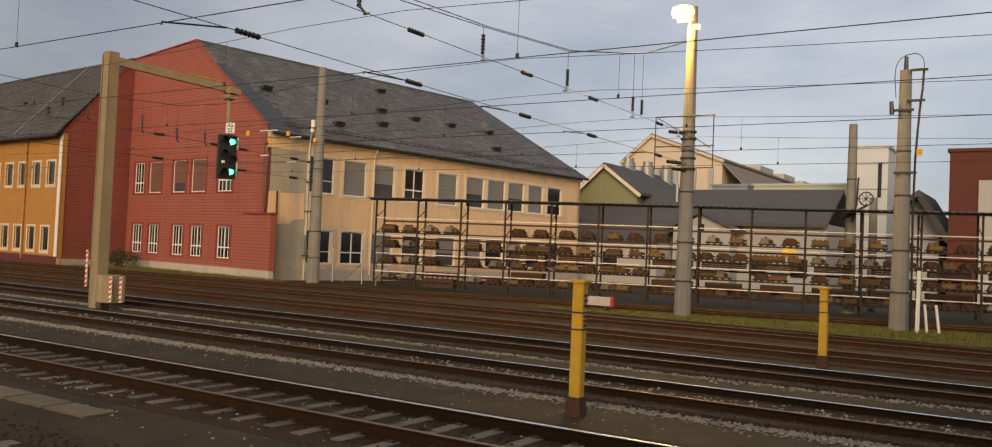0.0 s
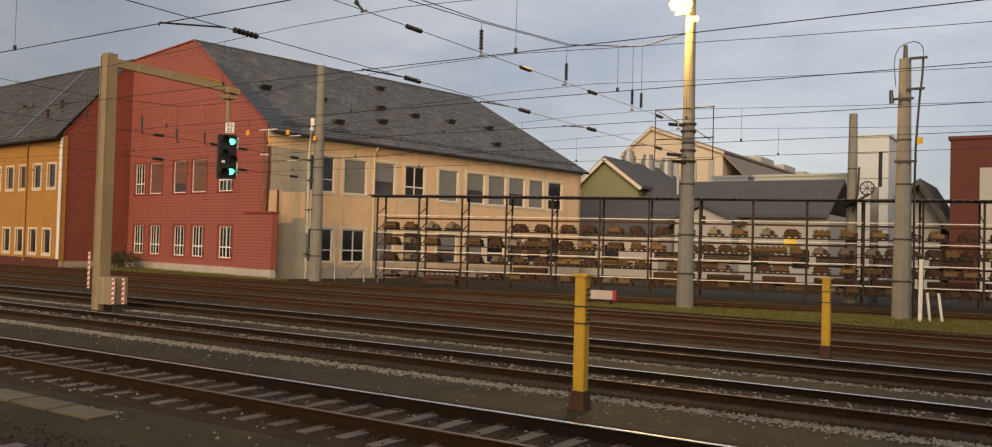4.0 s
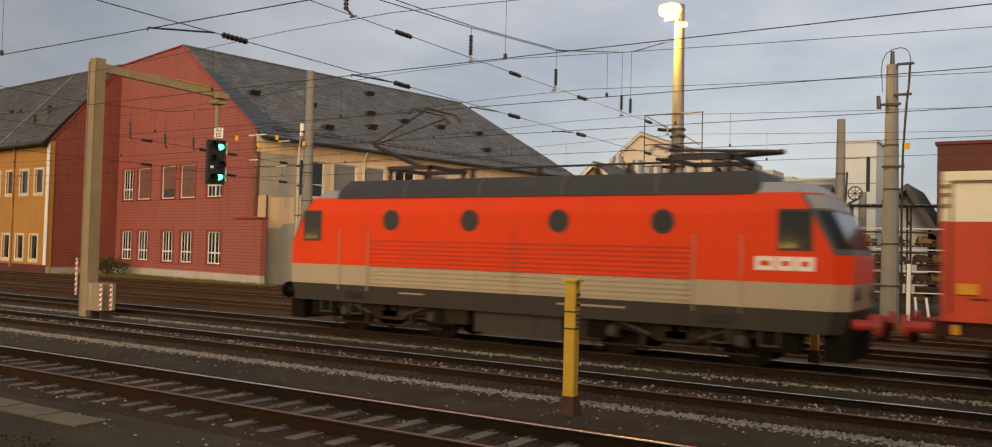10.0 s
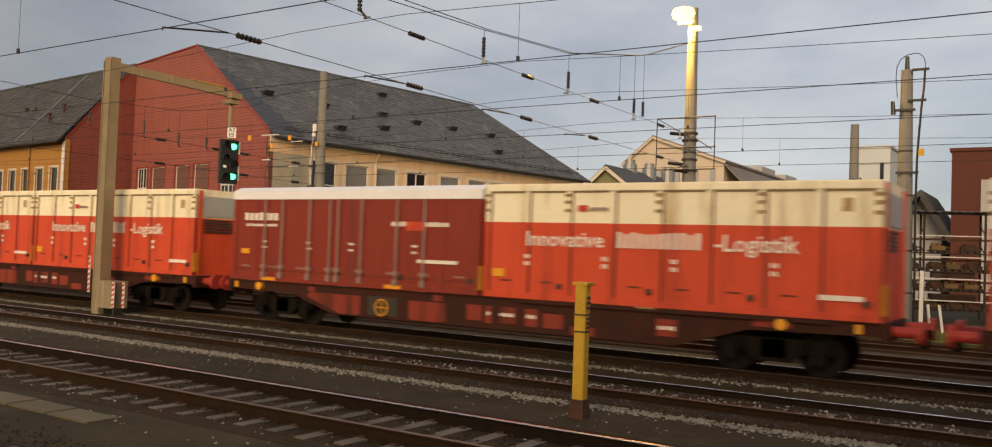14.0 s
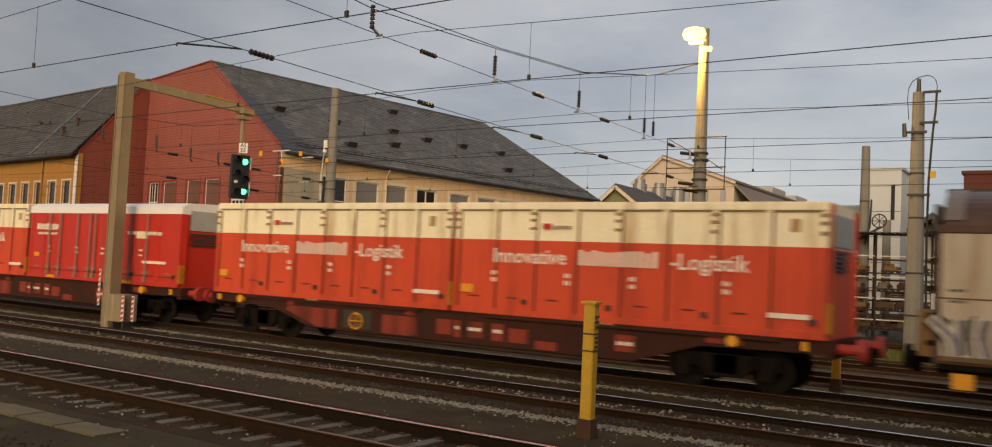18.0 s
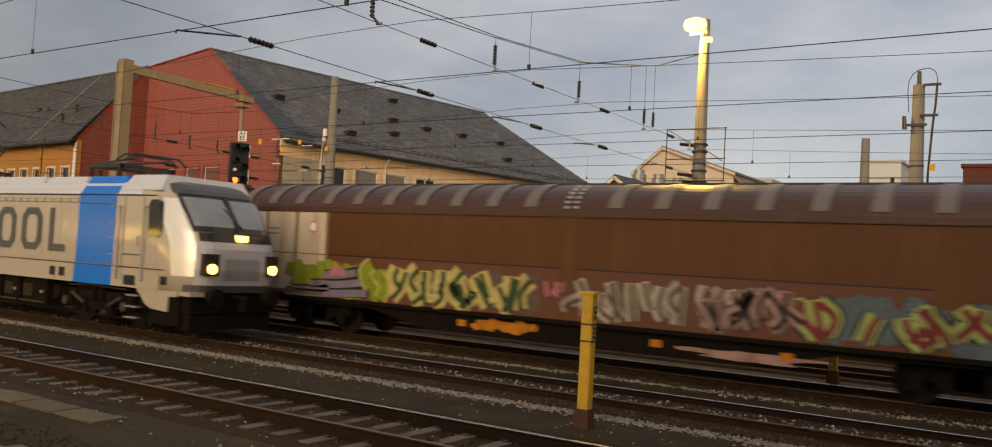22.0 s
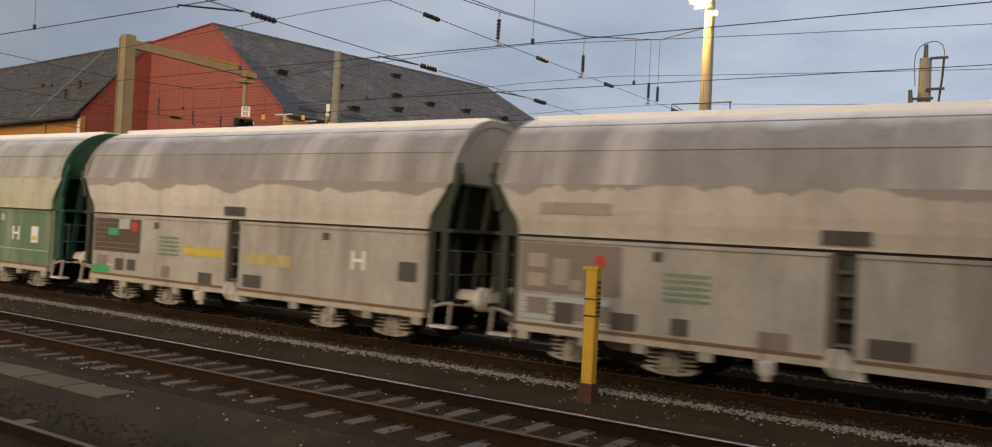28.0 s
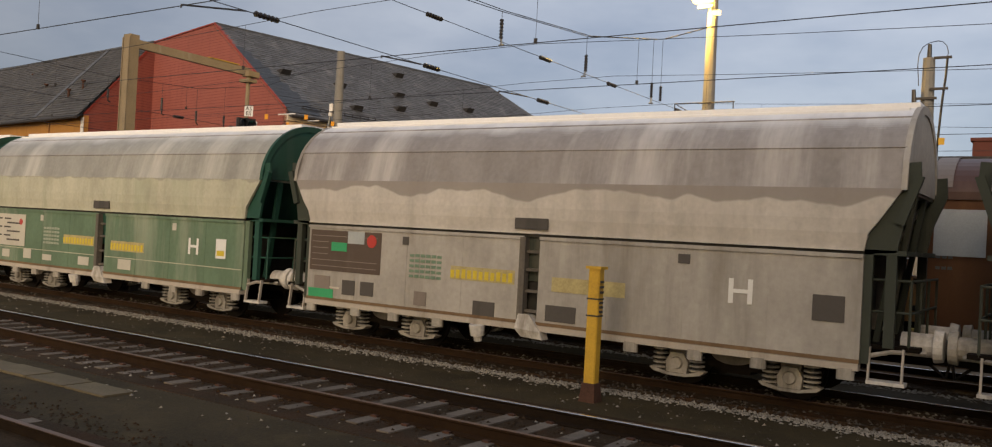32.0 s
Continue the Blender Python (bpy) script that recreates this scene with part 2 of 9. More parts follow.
M["greybg"] = mat("grey_roof_sheet", (0.075, 0.072, 0.072), 0.8, var=0.15, scale=0.6, fine=6, bump=0.1)
M["palebg"] = mat("pale_render", (0.36, 0.36, 0.36), 0.9, var=0.08, scale=0.4, fine=8)
M["tanbg"] = mat("cream_clad_hall", (0.58, 0.48, 0.37), 0.85, var=0.1, scale=0.3, fine=6)
M["hallroof"] = mat("brownish_hall_roof", (0.20, 0.165, 0.14), 0.8, var=0.12, scale=0.3, fine=6)
M["greenbg"] = mat("olive_green_render", (0.22, 0.22, 0.12), 0.9, var=0.1, scale=0.5, fine=8)
M["greenpale"] = mat("pale_green_cladding", (0.42, 0.44, 0.38), 0.8, var=0.08)
M["bluegrey"] = mat("blue_grey_cladding", (0.22, 0.25, 0.29), 0.8, var=0.08)
M["towergrey"] = mat("light_grey_tower_panels", (0.55, 0.57, 0.57), 0.8, var=0.08, scale=0.5)
M["brick"] = mat("red_brown_facade_panels", (0.10, 0.028, 0.018), 0.8, var=0.15, scale=0.8, fine=14)
M["greyclad"] = mat("pale_grey_cladding", (0.40, 0.38, 0.36), 0.8, var=0.08)
M["signwhite"] = mat("white_sign_plate", (0.7, 0.69, 0.66), 0.5, var=0.08)
M["signred"] = mat("red_warning_paint", (0.42, 0.04, 0.03), 0.5, var=0.12)
M["palebeam"] = mat("pale_worn_beam_paint", (0.68, 0.64, 0.60), 0.6, var=0.25, scale=3, fine=30, dirt=(0.22, 0.14, 0.09), dirt_amt=0.3)
M["slate"] = mat("grey_slate_tiles", (0.092, 0.096, 0.105), 0.75, var=0.3, scale=0.8, fine=10, bump=0.4, dirt=(0.17, 0.165, 0.155), dirt_amt=0.2)


# ---- geometry helpers ----
class Geo:
    """Collects vertices and faces of one mesh."""

    def __init__(self):
        self.v, self.f, self.mi = [], [], []

    def quad(self, *pts, m=0):
        i = len(self.v)
        self.v += [tuple(p) for p in pts]
        self.f.append(tuple(range(i, i + len(pts))))
        self.mi.append(m)
        return self

    def hexa(self, p, m=0):
        """Eight corners: bottom four anticlockwise, then top four."""
        i = len(self.v)
        self.v += [tuple(q) for q in p]
        for a in ((3, 2, 1, 0), (4, 5, 6, 7), (0, 1, 5, 4), (1, 2, 6, 5), (2, 3, 7, 6), (3, 0, 4, 7)):
            self.f.append(tuple(i + k for k in a))
            self.mi.append(m)
        return self

    def box(self, x0, x1, y0, y1, z0, z1, m=0, c=0.0):
        if c:
            ch = [(x0 + c, y0), (x1 - c, y0), (x1, y0 + c), (x1, y1 - c), (x1 - c, y1), (x0 + c, y1), (x0, y1 - c), (x0, y0 + c)]
            return self.prism(ch, z0, z1, "z", m)
        return self.hexa([(x0, y0, z0), (x1, y0, z0), (x1, y1, z0), (x0, y1, z0), (x0, y0, z1), (x1, y0, z1), (x1, y1, z1), (x0, y1, z1)], m)

    def prism(self, pts, a, b, axis="x", m=0):
        """A closed outline swept from a to b along an axis: outline is (y, z) for x, (x, z) for y, (x, y) for z."""
        def put(p, h):
            return {"x": (h, p[0], p[1]), "y": (p[0], h, p[1]), "z": (p[0], p[1], h)}[axis]
        i, k = len(self.v), len(pts)
        self.v += [put(p, a) for p in pts] + [put(p, b) for p in pts]
        for j in range(k):
            q = (j + 1) % k
            self.f.append((i + j, i + q, i + k + q, i + k + j))
            self.mi.append(m)
        self.f += [tuple(i + k - 1 - j for j in range(k)), tuple(i + k + j for j in range(k))]
        self.mi += [m, m]
        return self

    def loft(self, rings, m=0, caps=True):
        """Rings of equal point count joined into a closed skin."""
        i, k = len(self.v), len(rings[0])
        for r in rings:
            self.v += [tuple(p) for p in r]
        for a in range(len(rings) - 1):
            for j in range(k):
                q = (j + 1) % k
                self.f.append((i + a * k + j, i + a * k + q, i + (a + 1) * k + q, i + (a + 1) * k + j))
                self.mi.append(m)
        if caps:
            self.f += [tuple(i + k - 1 - j for j in range(k)), tuple(i + (len(rings) - 1) * k + j for j in range(k))]
            self.mi += [m, m]
        return self

    def tube(self, p, q, r, r2=None, n=8, m=0):
        p, q = Vector(p), Vector(q)
        d = (q - p).normalized()
        u = d.cross(Vector((0, 0, 1)) if abs(d.z) < 0.9 else Vector((1, 0, 0))).normalized()
        w = d.cross(u)
        r2 = r if r2 is None else r2
        rings = []
        for c, rr in ((p, r), (q, r2)):
            rings.append([c + rr * (math.cos(2 * math.pi * j / n) * u + math.sin(2 * math.pi * j / n) * w) for j in range(n)])
        return self.loft(rings, m)

    def path(self, pts, r, n=6, m=0):
        """A round bar bent along points, in one skin."""
        pts = [Vector(p) for p in pts]
        rings, u = [], None
        for i, p in enumerate(pts):
            d = (pts[min(i + 1, len(pts) - 1)] - pts[max(i - 1, 0)]).normalized()
            if u is None:
                u = d.cross(Vector((0, 0, 1)) if abs(d.z) < 0.9 else Vector((1, 0, 0))).normalized()
            u = (u - d * u.dot(d)).normalized()
            w = d.cross(u)
            rings.append([p + r * (math.cos(2 * math.pi * j / n) * u + math.sin(2 * math.pi * j / n) * w) for j in range(n)])
        return self.loft(rings, m)

    def beam(self, p, q, w, h, m=0):
        """A rectangular bar from p to q, w across and h high."""
        p, q = Vector(p), Vector(q)
        d = (q - p).normalized()
        u = d.cross(Vector((0, 0, 1)) if abs(d.z) < 0.9 else Vector((0, 1, 0))).normalized() * (w / 2)
        v = u.cross(d).normalized() * (h / 2)
        return self.loft([[c - u - v, c + u - v, c + u + v, c - u + v] for c in (p, q)], m)

    def disc(self, c, r, axis="y", depth=0.02, n=16, m=0):
        c = Vector(c)
        e = {"x": Vector((depth, 0, 0)), "y": Vector((0, depth, 0)), "z": Vector((0, 0, depth))}[axis]
        return self.tube(c, c + e, r, n=n, m=m)

    def mesh(self, name, mats, smooth=False):
        me = bpy.data.meshes.new(name)
        me.from_pydata([tuple(p) for p in self.v], [], self.f)
        for x in mats if isinstance(mats, (list, tuple)) else [mats]:
            me.materials.append(x)
        me.polygons.foreach_set("material_index", self.mi)
        if smooth:
            me.polygons.foreach_set("use_smooth", [True] * len(me.polygons))
        me.update()
        return me


def fix(me):
    b = bmesh.new()
    b.from_mesh(me)
    bmesh.ops.recalc_face_normals(b, faces=b.faces)
    b.to_mesh(me)
    b.free()
    return me


def part(name, g, mats, parent=None, label="", smooth=False, loc=None):
    ob = new(name, fix(g.mesh(name, mats, smooth)))
    ob.parent = parent
    if loc:
        ob.location = loc
    if label:
        ob["label"] = label
    return ob


def thing(name, label, category, loc=(0, 0, 0), rz=0.0, group="", kind=""):
    e = new(name)
    e.empty_display_size = 0.3
    e.matrix_basis = pose(*loc, 0, 0, rz)
    return tagged(e, label, category, group, kind)


def struct(name, g, mats, label="", category="", kind="structure", smooth=False):
    return tagged(part(name, g, mats, None, label, smooth), label, category, kind=kind)


# ---- ground and tracks ----
g = Geo()
g.box(-1500, 1500, -400, 2500, -0.7, -0.19)
ground = struct("ground", g, M["ground"], "dark oily trodden railway yard ground", "ground")


def rail_line(pts, head, parent, side):
    """One rail along a polyline: foot, web and polished head."""
    prof = [(-0.07, -0.19), (0.07, -0.19), (0.07, -0.165), (0.014, -0.14), (0.014, -0.045), (0.036, -0.032), (0.036, -0.004), (-0.036, -0.004), (-0.036, -0.032), (-0.014, -0.045), (-0.014, -0.14), (-0.07, -0.165)]
    top = [(-0.037, -0.006), (0.037, -0.006), (0.033, 0.0), (-0.033, 0.0)]
    gr, gh = Geo(), Geo()
    for gg, pf in ((gr, prof), (gh, top)):
        rings = []
        for i, p in enumerate(pts):
            a, b = pts[max(i - 1, 0)], pts[min(i + 1, len(pts) - 1)]
            d = (Vector(b) - Vector(a)).normalized()
            nrm = Vector((-d.y, d.x))
            rings.append([(p[0] + nrm.x * u, p[1] + nrm.y * u, w) for u, w in pf])
        gg.loft(rings)
    r = part("rail", gr, side, parent, "rusty steel rail")
    part("rail_head", gh, head, r, "worn bright running surface")


SLEEPER = Geo().prism([(-1.3, -0.145), (1.3, -0.145), (1.28, -0.35), (-1.28, -0.35)], -0.1, 0.1, "x").mesh("sleeper", M["sleeper"])
FASTENER = Geo()
for sy in (-0.75, 0.75):
    for oy in (-0.11, 0.11):
        FASTENER.box(-0.05, 0.05, sy + oy - 0.03, sy + oy + 0.03, -0.165, -0.12)
FASTENER = FASTENER.mesh("rail_clip", M["rust"])


def offset_line(pts, o):
    out = []
    for i, p in enumerate(pts):
        a, b = pts[max(i - 1, 0)], pts[min(i + 1, len(pts) - 1)]
        d = (Vector(b) - Vector(a)).normalized()
        out.append((p[0] - d.y * o, p[1] + d.x * o))
    return out


def track(name, pts, bright, label, ballast_z=-0.13, spread=1.45, rusty=False):
    t = thing(name, label, "railway track", kind="structure")
    bed = Geo()
    l0, l1 = offset_line(pts, -spread), offset_line(pts, spread)
    m0, m1 = offset_line(pts, -spread + 0.15), offset_line(pts, spread - 0.15)
    rings = [[(*a, -0.25), (*b, ballast_z), (*c, ballast_z), (*d, -0.25)] for a, b, c, d in zip(l0, m0, m1, l1)]
    bed.loft(rings)
    part("ballast_bed", bed, M["rustballast"] if rusty else M["ballast"], t, "dark rust-stained ballast")
    # near rail of a bright track: dull head, browner side copy as if lit
    for o in (-0.755, 0.755):
        rail_line(offset_line(pts, o), M["railhead"] if bright and o > 0 else M["railrust"], t, M["rustrail"] if rusty else M["brownrail"] if bright and o < 0 else M["rail"])
    return t


TRACKS = {"near": 4.33, "a": 9.53, "b": 14.71, "c": 19.31, "d": 23.94, "e": 28.9}
track_near = track("railway_track", [(-140, 4.33), (40, 4.33)], False, "rusty railway track in dark ballast beside the train")
track_a = track("railway_track", [(-140, 9.53), (40, 9.53)], True, "railway track with concrete sleepers showing in dark ballast", ballast_z=-0.185)
track_b = track("railway_track", [(-140, 14.71), (40, 14.71)], True, "polished railway track bedded in brown ballast")
track_c = track("railway_track", [(-140, 19.31), (40, 19.31)], True, "polished railway track bedded in brown ballast")
track_d = track("railway_track", [(-140, 23.94), (40, 23.94)], False, "rusty railway track bedded in brown ballast", rusty=True)
track_e = track("railway_track", [(-140, 28.9), (40, 28.9)], False, "rusty little-used railway siding", rusty=True)
track_f = track("railway_track", [(-140, 33.0), (-42, 33.2), (-28, 34.6), (-13, 37.8), (8, 42.6), (40, 50)], False, "rusty curved siding in front of the rack", rusty=True)
for i in range(110):
    s = new("sleeper", SLEEPER)
    s.parent = track_a
    s.location = (-58 + 0.6 * i, 9.53 + random.uniform(-0.05, 0.05), random.uniform(-0.034, -0.014))
    s.rotation_euler = (0, 0, random.uniform(-0.015, 0.015))
    c = new("rail_clip", FASTENER)
    c.parent = s
for o_, zt_ in ((-1.3, -0.182), (1.27, -0.155)):
    part("ballast_shoulder", Geo().loft([[(x, 9.53 + o_ - 0.42, -0.3), (x, 9.53 + o_ - 0.36, zt_), (x, 9.53 + o_ + 0.36, zt_), (x, 9.53 + o_ + 0.5, -0.3)] for x in range(-80, 41, 2)]), M["ballast"], track_a, "dirt over the sleeper ends")
g = Geo()
for i in range(60):
    x = -34 + 0.6 * i
    g.box(x - 0.12, x + 0.12, 3.08, 5.58, -0.3, -0.135 + random.uniform(-0.02, 0.01))
tagged(struct("sleeper_row", g, M["sleeper"], "row of half-buried concrete sleepers", "sleepers"), kind="stuff")


def stones(name, count, fx, fy, size, label, m):
    """Loose angular stones, four-sided lumps."""
    gs = Geo()
    rnd = random.Random(name)
    for _ in range(count):
        x, y = fx(rnd), fy(rnd)
        r = rnd.uniform(*size)
        a = rnd.uniform(0, 6.28)
        z = (-0.135 if "rails" in label else -0.185) + r * 0.2
        p = [(x + r * rnd.uniform(0.7, 1.2) * math.cos(a + k * 1.57), y + r * rnd.uniform(0.7, 1.2) * math.sin(a + k * 1.57), z) for k in range(4)]
        q = (x + rnd.uniform(-0.3, 0.3) * r, y + rnd.uniform(-0.3, 0.3) * r, z + r * rnd.uniform(0.4, 0.9))
        i = len(gs.v)
        gs.v += p + [q]
        for k in range(4):
            gs.f.append((i + k, i + (k + 1) % 4, i + 4))
            gs.mi.append(0)
    o = new(name, gs.mesh(name, m))
    return tagged(o, label, "gravel", kind="stuff")


stones("gravel", 11000, lambda r: -45 + 50 * r.random() ** 0.8, lambda r: r.gauss(13.15, 0.16), (0.014, 0.042), "pale loose gravel along the track edge", M["stone"])
stones("gravel", 5000, lambda r: -45 + 50 * r.random(), lambda r: r.gauss(17.8, 0.16), (0.016, 0.045), "pale loose gravel along the track edge", M["stone"])
stones("gravel", 1500, lambda r: -40 + 42 * r.random(), lambda r: r.gauss(14.7, 0.28), (0.02, 0.05), "loose gravel between the rails", M["stone"])
for yy, cnt in ((14.71, 9000), (19.31, 7000), (23.94, 4500)):
    stones("gravel", cnt, lambda r: -48 + 54 * r.random() ** 0.85, lambda r: yy + r.choice((r.uniform(-0.66, 0.66), r.uniform(-0.66, 0.66), r.uniform(-1.6, -0.9), r.uniform(0.9, 1.6))), (0.018, 0.042), "grey stained ballast stones round the rails", M["darkstone"])
stones("gravel", 5000, lambda r: -30 + 34 * r.random(), lambda r: r.uniform(7.0, 13.2), (0.008, 0.02), "fine grit on the yard ground", M["darkstone"])
stones("gravel", 900, lambda r: -30 + 34 * r.random(), lambda r: r.uniform(7.0, 13.2), (0.01, 0.035), "scattered small stones on the yard", M["stone"])
stones("gravel", 2600, lambda r: -34 + 38 * r.random(), lambda r: r.uniform(8.2, 10.9), (0.018, 0.045), "dark loose ballast between the sleepers", M["ballast"])
stones("gravel", 1600, lambda r: -20 + 22 * r.random(), lambda r: r.gauss(5.9, 0.25), (0.012, 0.03), "rust-stained ballast edge", M["ballast"])

# cable duct slabs
duct = thing("cable_duct", "pale concrete cable duct lids sunk in the ground", "cable duct", (-10.9, 7.2, -0.19))
SLAB = Geo().box(-0.48, 0.48, -0.24, 0.24, -0.05, 0.035, c=0.02).mesh("slab", M["slab"])
for i in range(14):
    s = new("slab", SLAB)
    s.parent = duct
    s.location = (-0.5 - i * 1.0, random.uniform(-0.012, 0.012), random.uniform(-0.012, 0.004))
    s.rotation_euler = (random.uniform(-0.01, 0.01), 0, random.uniform(-0.012, 0.012))

# grass verge
def patch(name, pts, label):
    gp = Geo()
    gp.prism(pts, -0.16, -0.11, "z")
    return struct(name, gp, M["grass"], label, "grass")


VERGE = [(-19.5, 33.4), (-10, 32.6), (5, 31.5), (30, 31.5), (30, 45), (8, 40.3), (-6, 37.4), (-13, 35.8)]
patch("grass_verge", VERGE, "rough grass verge round the mast feet")
FRONT = [(-62, 35.2), (-41, 35.6), (-38, 36.6), (-41.5, 38.2), (-57, 39.7), (-58.5, 34.9)]
patch("grass_verge", FRONT, "thin grass strip below the red wall")


def inside(x, y, poly):
    c = False
    for (x0, y0), (x1, y1) in zip(poly, poly[1:] + poly[:1]):
        if (y0 > y) != (y1 > y) and x < (x1 - x0) * (y - y0) / (y1 - y0) + x0:
            c = not c
    return c


def tufts(poly, count, h, label):
    gt = Geo()
    rnd = random.Random(count)
    xs, ys = [p[0] for p in poly], [p[1] for p in poly]
    while count:
        x, y = rnd.uniform(min(xs), min(max(xs), 4)), rnd.uniform(min(ys), max(ys))
        if not inside(x, y, poly):
            continue
        count -= 1
        for _ in range(3):
            a, k = rnd.uniform(0, 6.28), rnd.uniform(0.5, 1) * h
            dx, dy = math.cos(a), math.sin(a)
            bx, by = x + rnd.uniform(-0.06, 0.06), y + rnd.uniform(-0.06, 0.06)
            gt.quad((bx - dy * 0.012, by + dx * 0.012, -0.12), (bx + dy * 0.012, by - dx * 0.012, -0.12), (bx + dx * k * 0.5, by + dy * k * 0.5, -0.12 + k))
    o = new("grass", gt.mesh("grass", M["blade"]))
    tagged(o, label, "grass", kind="stuff")


tufts(VERGE, 9000, 0.14, "short uneven yellow-green grass blades")
tufts(FRONT, 2500, 0.2, "sparse grass below the wall")


# ---- the works building ----
RZ = -8.69
B0 = (-40.88, 38.12, 0.0)
house = thing("works_building", "long ochre works building, red boarded end, grey slate roof", "building", B0, RZ)


def board_mat():
    """Horizontal board joints for the red cladding."""
    m = M["red"]
    n, l = m.node_tree.nodes, m.node_tree.links
    co = n.new("ShaderNodeTexCoord")
    sep = n.new("ShaderNodeSeparateXYZ")
    l.new(co.outputs["Object"], sep.inputs[0])
    mu = n.new("ShaderNodeMath")
    mu.operation = "MULTIPLY"
    mu.inputs[1].default_value = 5.0
    l.new(sep.outputs["Z"], mu.inputs[0])
    fr = n.new("ShaderNodeMath")
    fr.operation = "FRACT"
    l.new(mu.outputs[0], fr.inputs[0])
    bp = n.new("ShaderNodeBump")
    bp.inputs["Strength"].default_value = 1.0
    bp.inputs["Distance"].default_value = 0.05
    l.new(fr.outputs[0], bp.inputs["Height"])
    l.new(bp.outputs[0], n["Principled BSDF"].inputs["Normal"])
    gt = n.new("ShaderNodeMath")
    gt.operation = "GREATER_THAN"
    gt.inputs[1].default_value = 0.86
    l.new(fr.outputs[0], gt.inputs[0])
    b = n["Principled BSDF"]
    src = b.inputs["Base Color"].links[0].from_socket
    mx = n.new("ShaderNodeMixRGB")
    mx.inputs["Color2"].default_value = (0.17, 0.035, 0.028, 1)
    l.new(src, mx.inputs["Color1"])
    hf = n.new("ShaderNodeMath")
    hf.operation = "MULTIPLY"
    hf.inputs[1].default_value = 0.6
    l.new(gt.outputs[0], hf.inputs[0])
    l.new(hf.outputs[0], mx.inputs["Fac"])
    l.new(mx.outputs[0], b.inputs["Base Color"])


board_mat()


def wall_with_holes(o, d, length, z0, z1, holes, thick, matidx):
    """A wall from o along d (unit, 2D) with rectangular holes (s0, s1, za, zb); its outside is to the right of d. matidx(s, z) picks the material."""
    gw = Geo()
    o, d = Vector(o), Vector(d)
    inn = Vector((-d.y, d.x)) * thick
    S = sorted({0.0, length, *[h[0] for h in holes], *[h[1] for h in holes], *([3.03] if length == 32.5 else [])})
    Z = sorted({z0, z1, *[h[2] for h in holes], *[h[3] for h in holes]})

    def P(s, z, k=0):
        q = o + d * s + inn * k
        return (q.x, q.y, z)
    for s0, s1 in zip(S, S[1:]):
        for za, zb in zip(Z, Z[1:]):
            sm, zm = (s0 + s1) / 2, (za + zb) / 2
            if any(h[0] < sm < h[1] and h[2] < zm < h[3] for h in holes):
                continue
            mi = matidx(sm, zm)
            gw.quad(P(s0, za), P(s1, za), P(s1, zb), P(s0, zb), m=mi)
            gw.quad(P(s0, zb, 1), P(s1, zb, 1), P(s1, za, 1), P(s0, za, 1), m=mi)
    for s0, s1, za, zb in holes:
        mi = matidx((s0 + s1) / 2, (za + zb) / 2)
        for a, b in (((s0, za), (s1, za)), ((s1, za), (s1, zb)), ((s1, zb), (s0, zb)), ((s0, zb), (s0, za))):
            gw.quad(P(*a), P(*b), P(*b, 1), P(*a, 1), m=mi)
    gw.quad(P(0, z1), P(length, z1), P(length, z1, 1), P(0, z1, 1))
    for s in (0, length):
        gw.quad(P(s, z0), P(s, z1), P(s, z1, 1), P(s, z0, 1))
    return gw


def obox(gq, o, d, s0, s1, n0, n1, z0, z1, m=0):
    """A box on a wall line: s along, n outwards."""
    o, d = Vector(o), Vector(d)
    w = Vector((d.y, -d.x))
    c = [o + d * s + w * k for s, k in ((s0, n0), (s1, n0), (s1, n1), (s0, n1))]
    return gq.hexa([(q.x, q.y, z0) for q in c] + [(q.x, q.y, z1) for q in c], m)


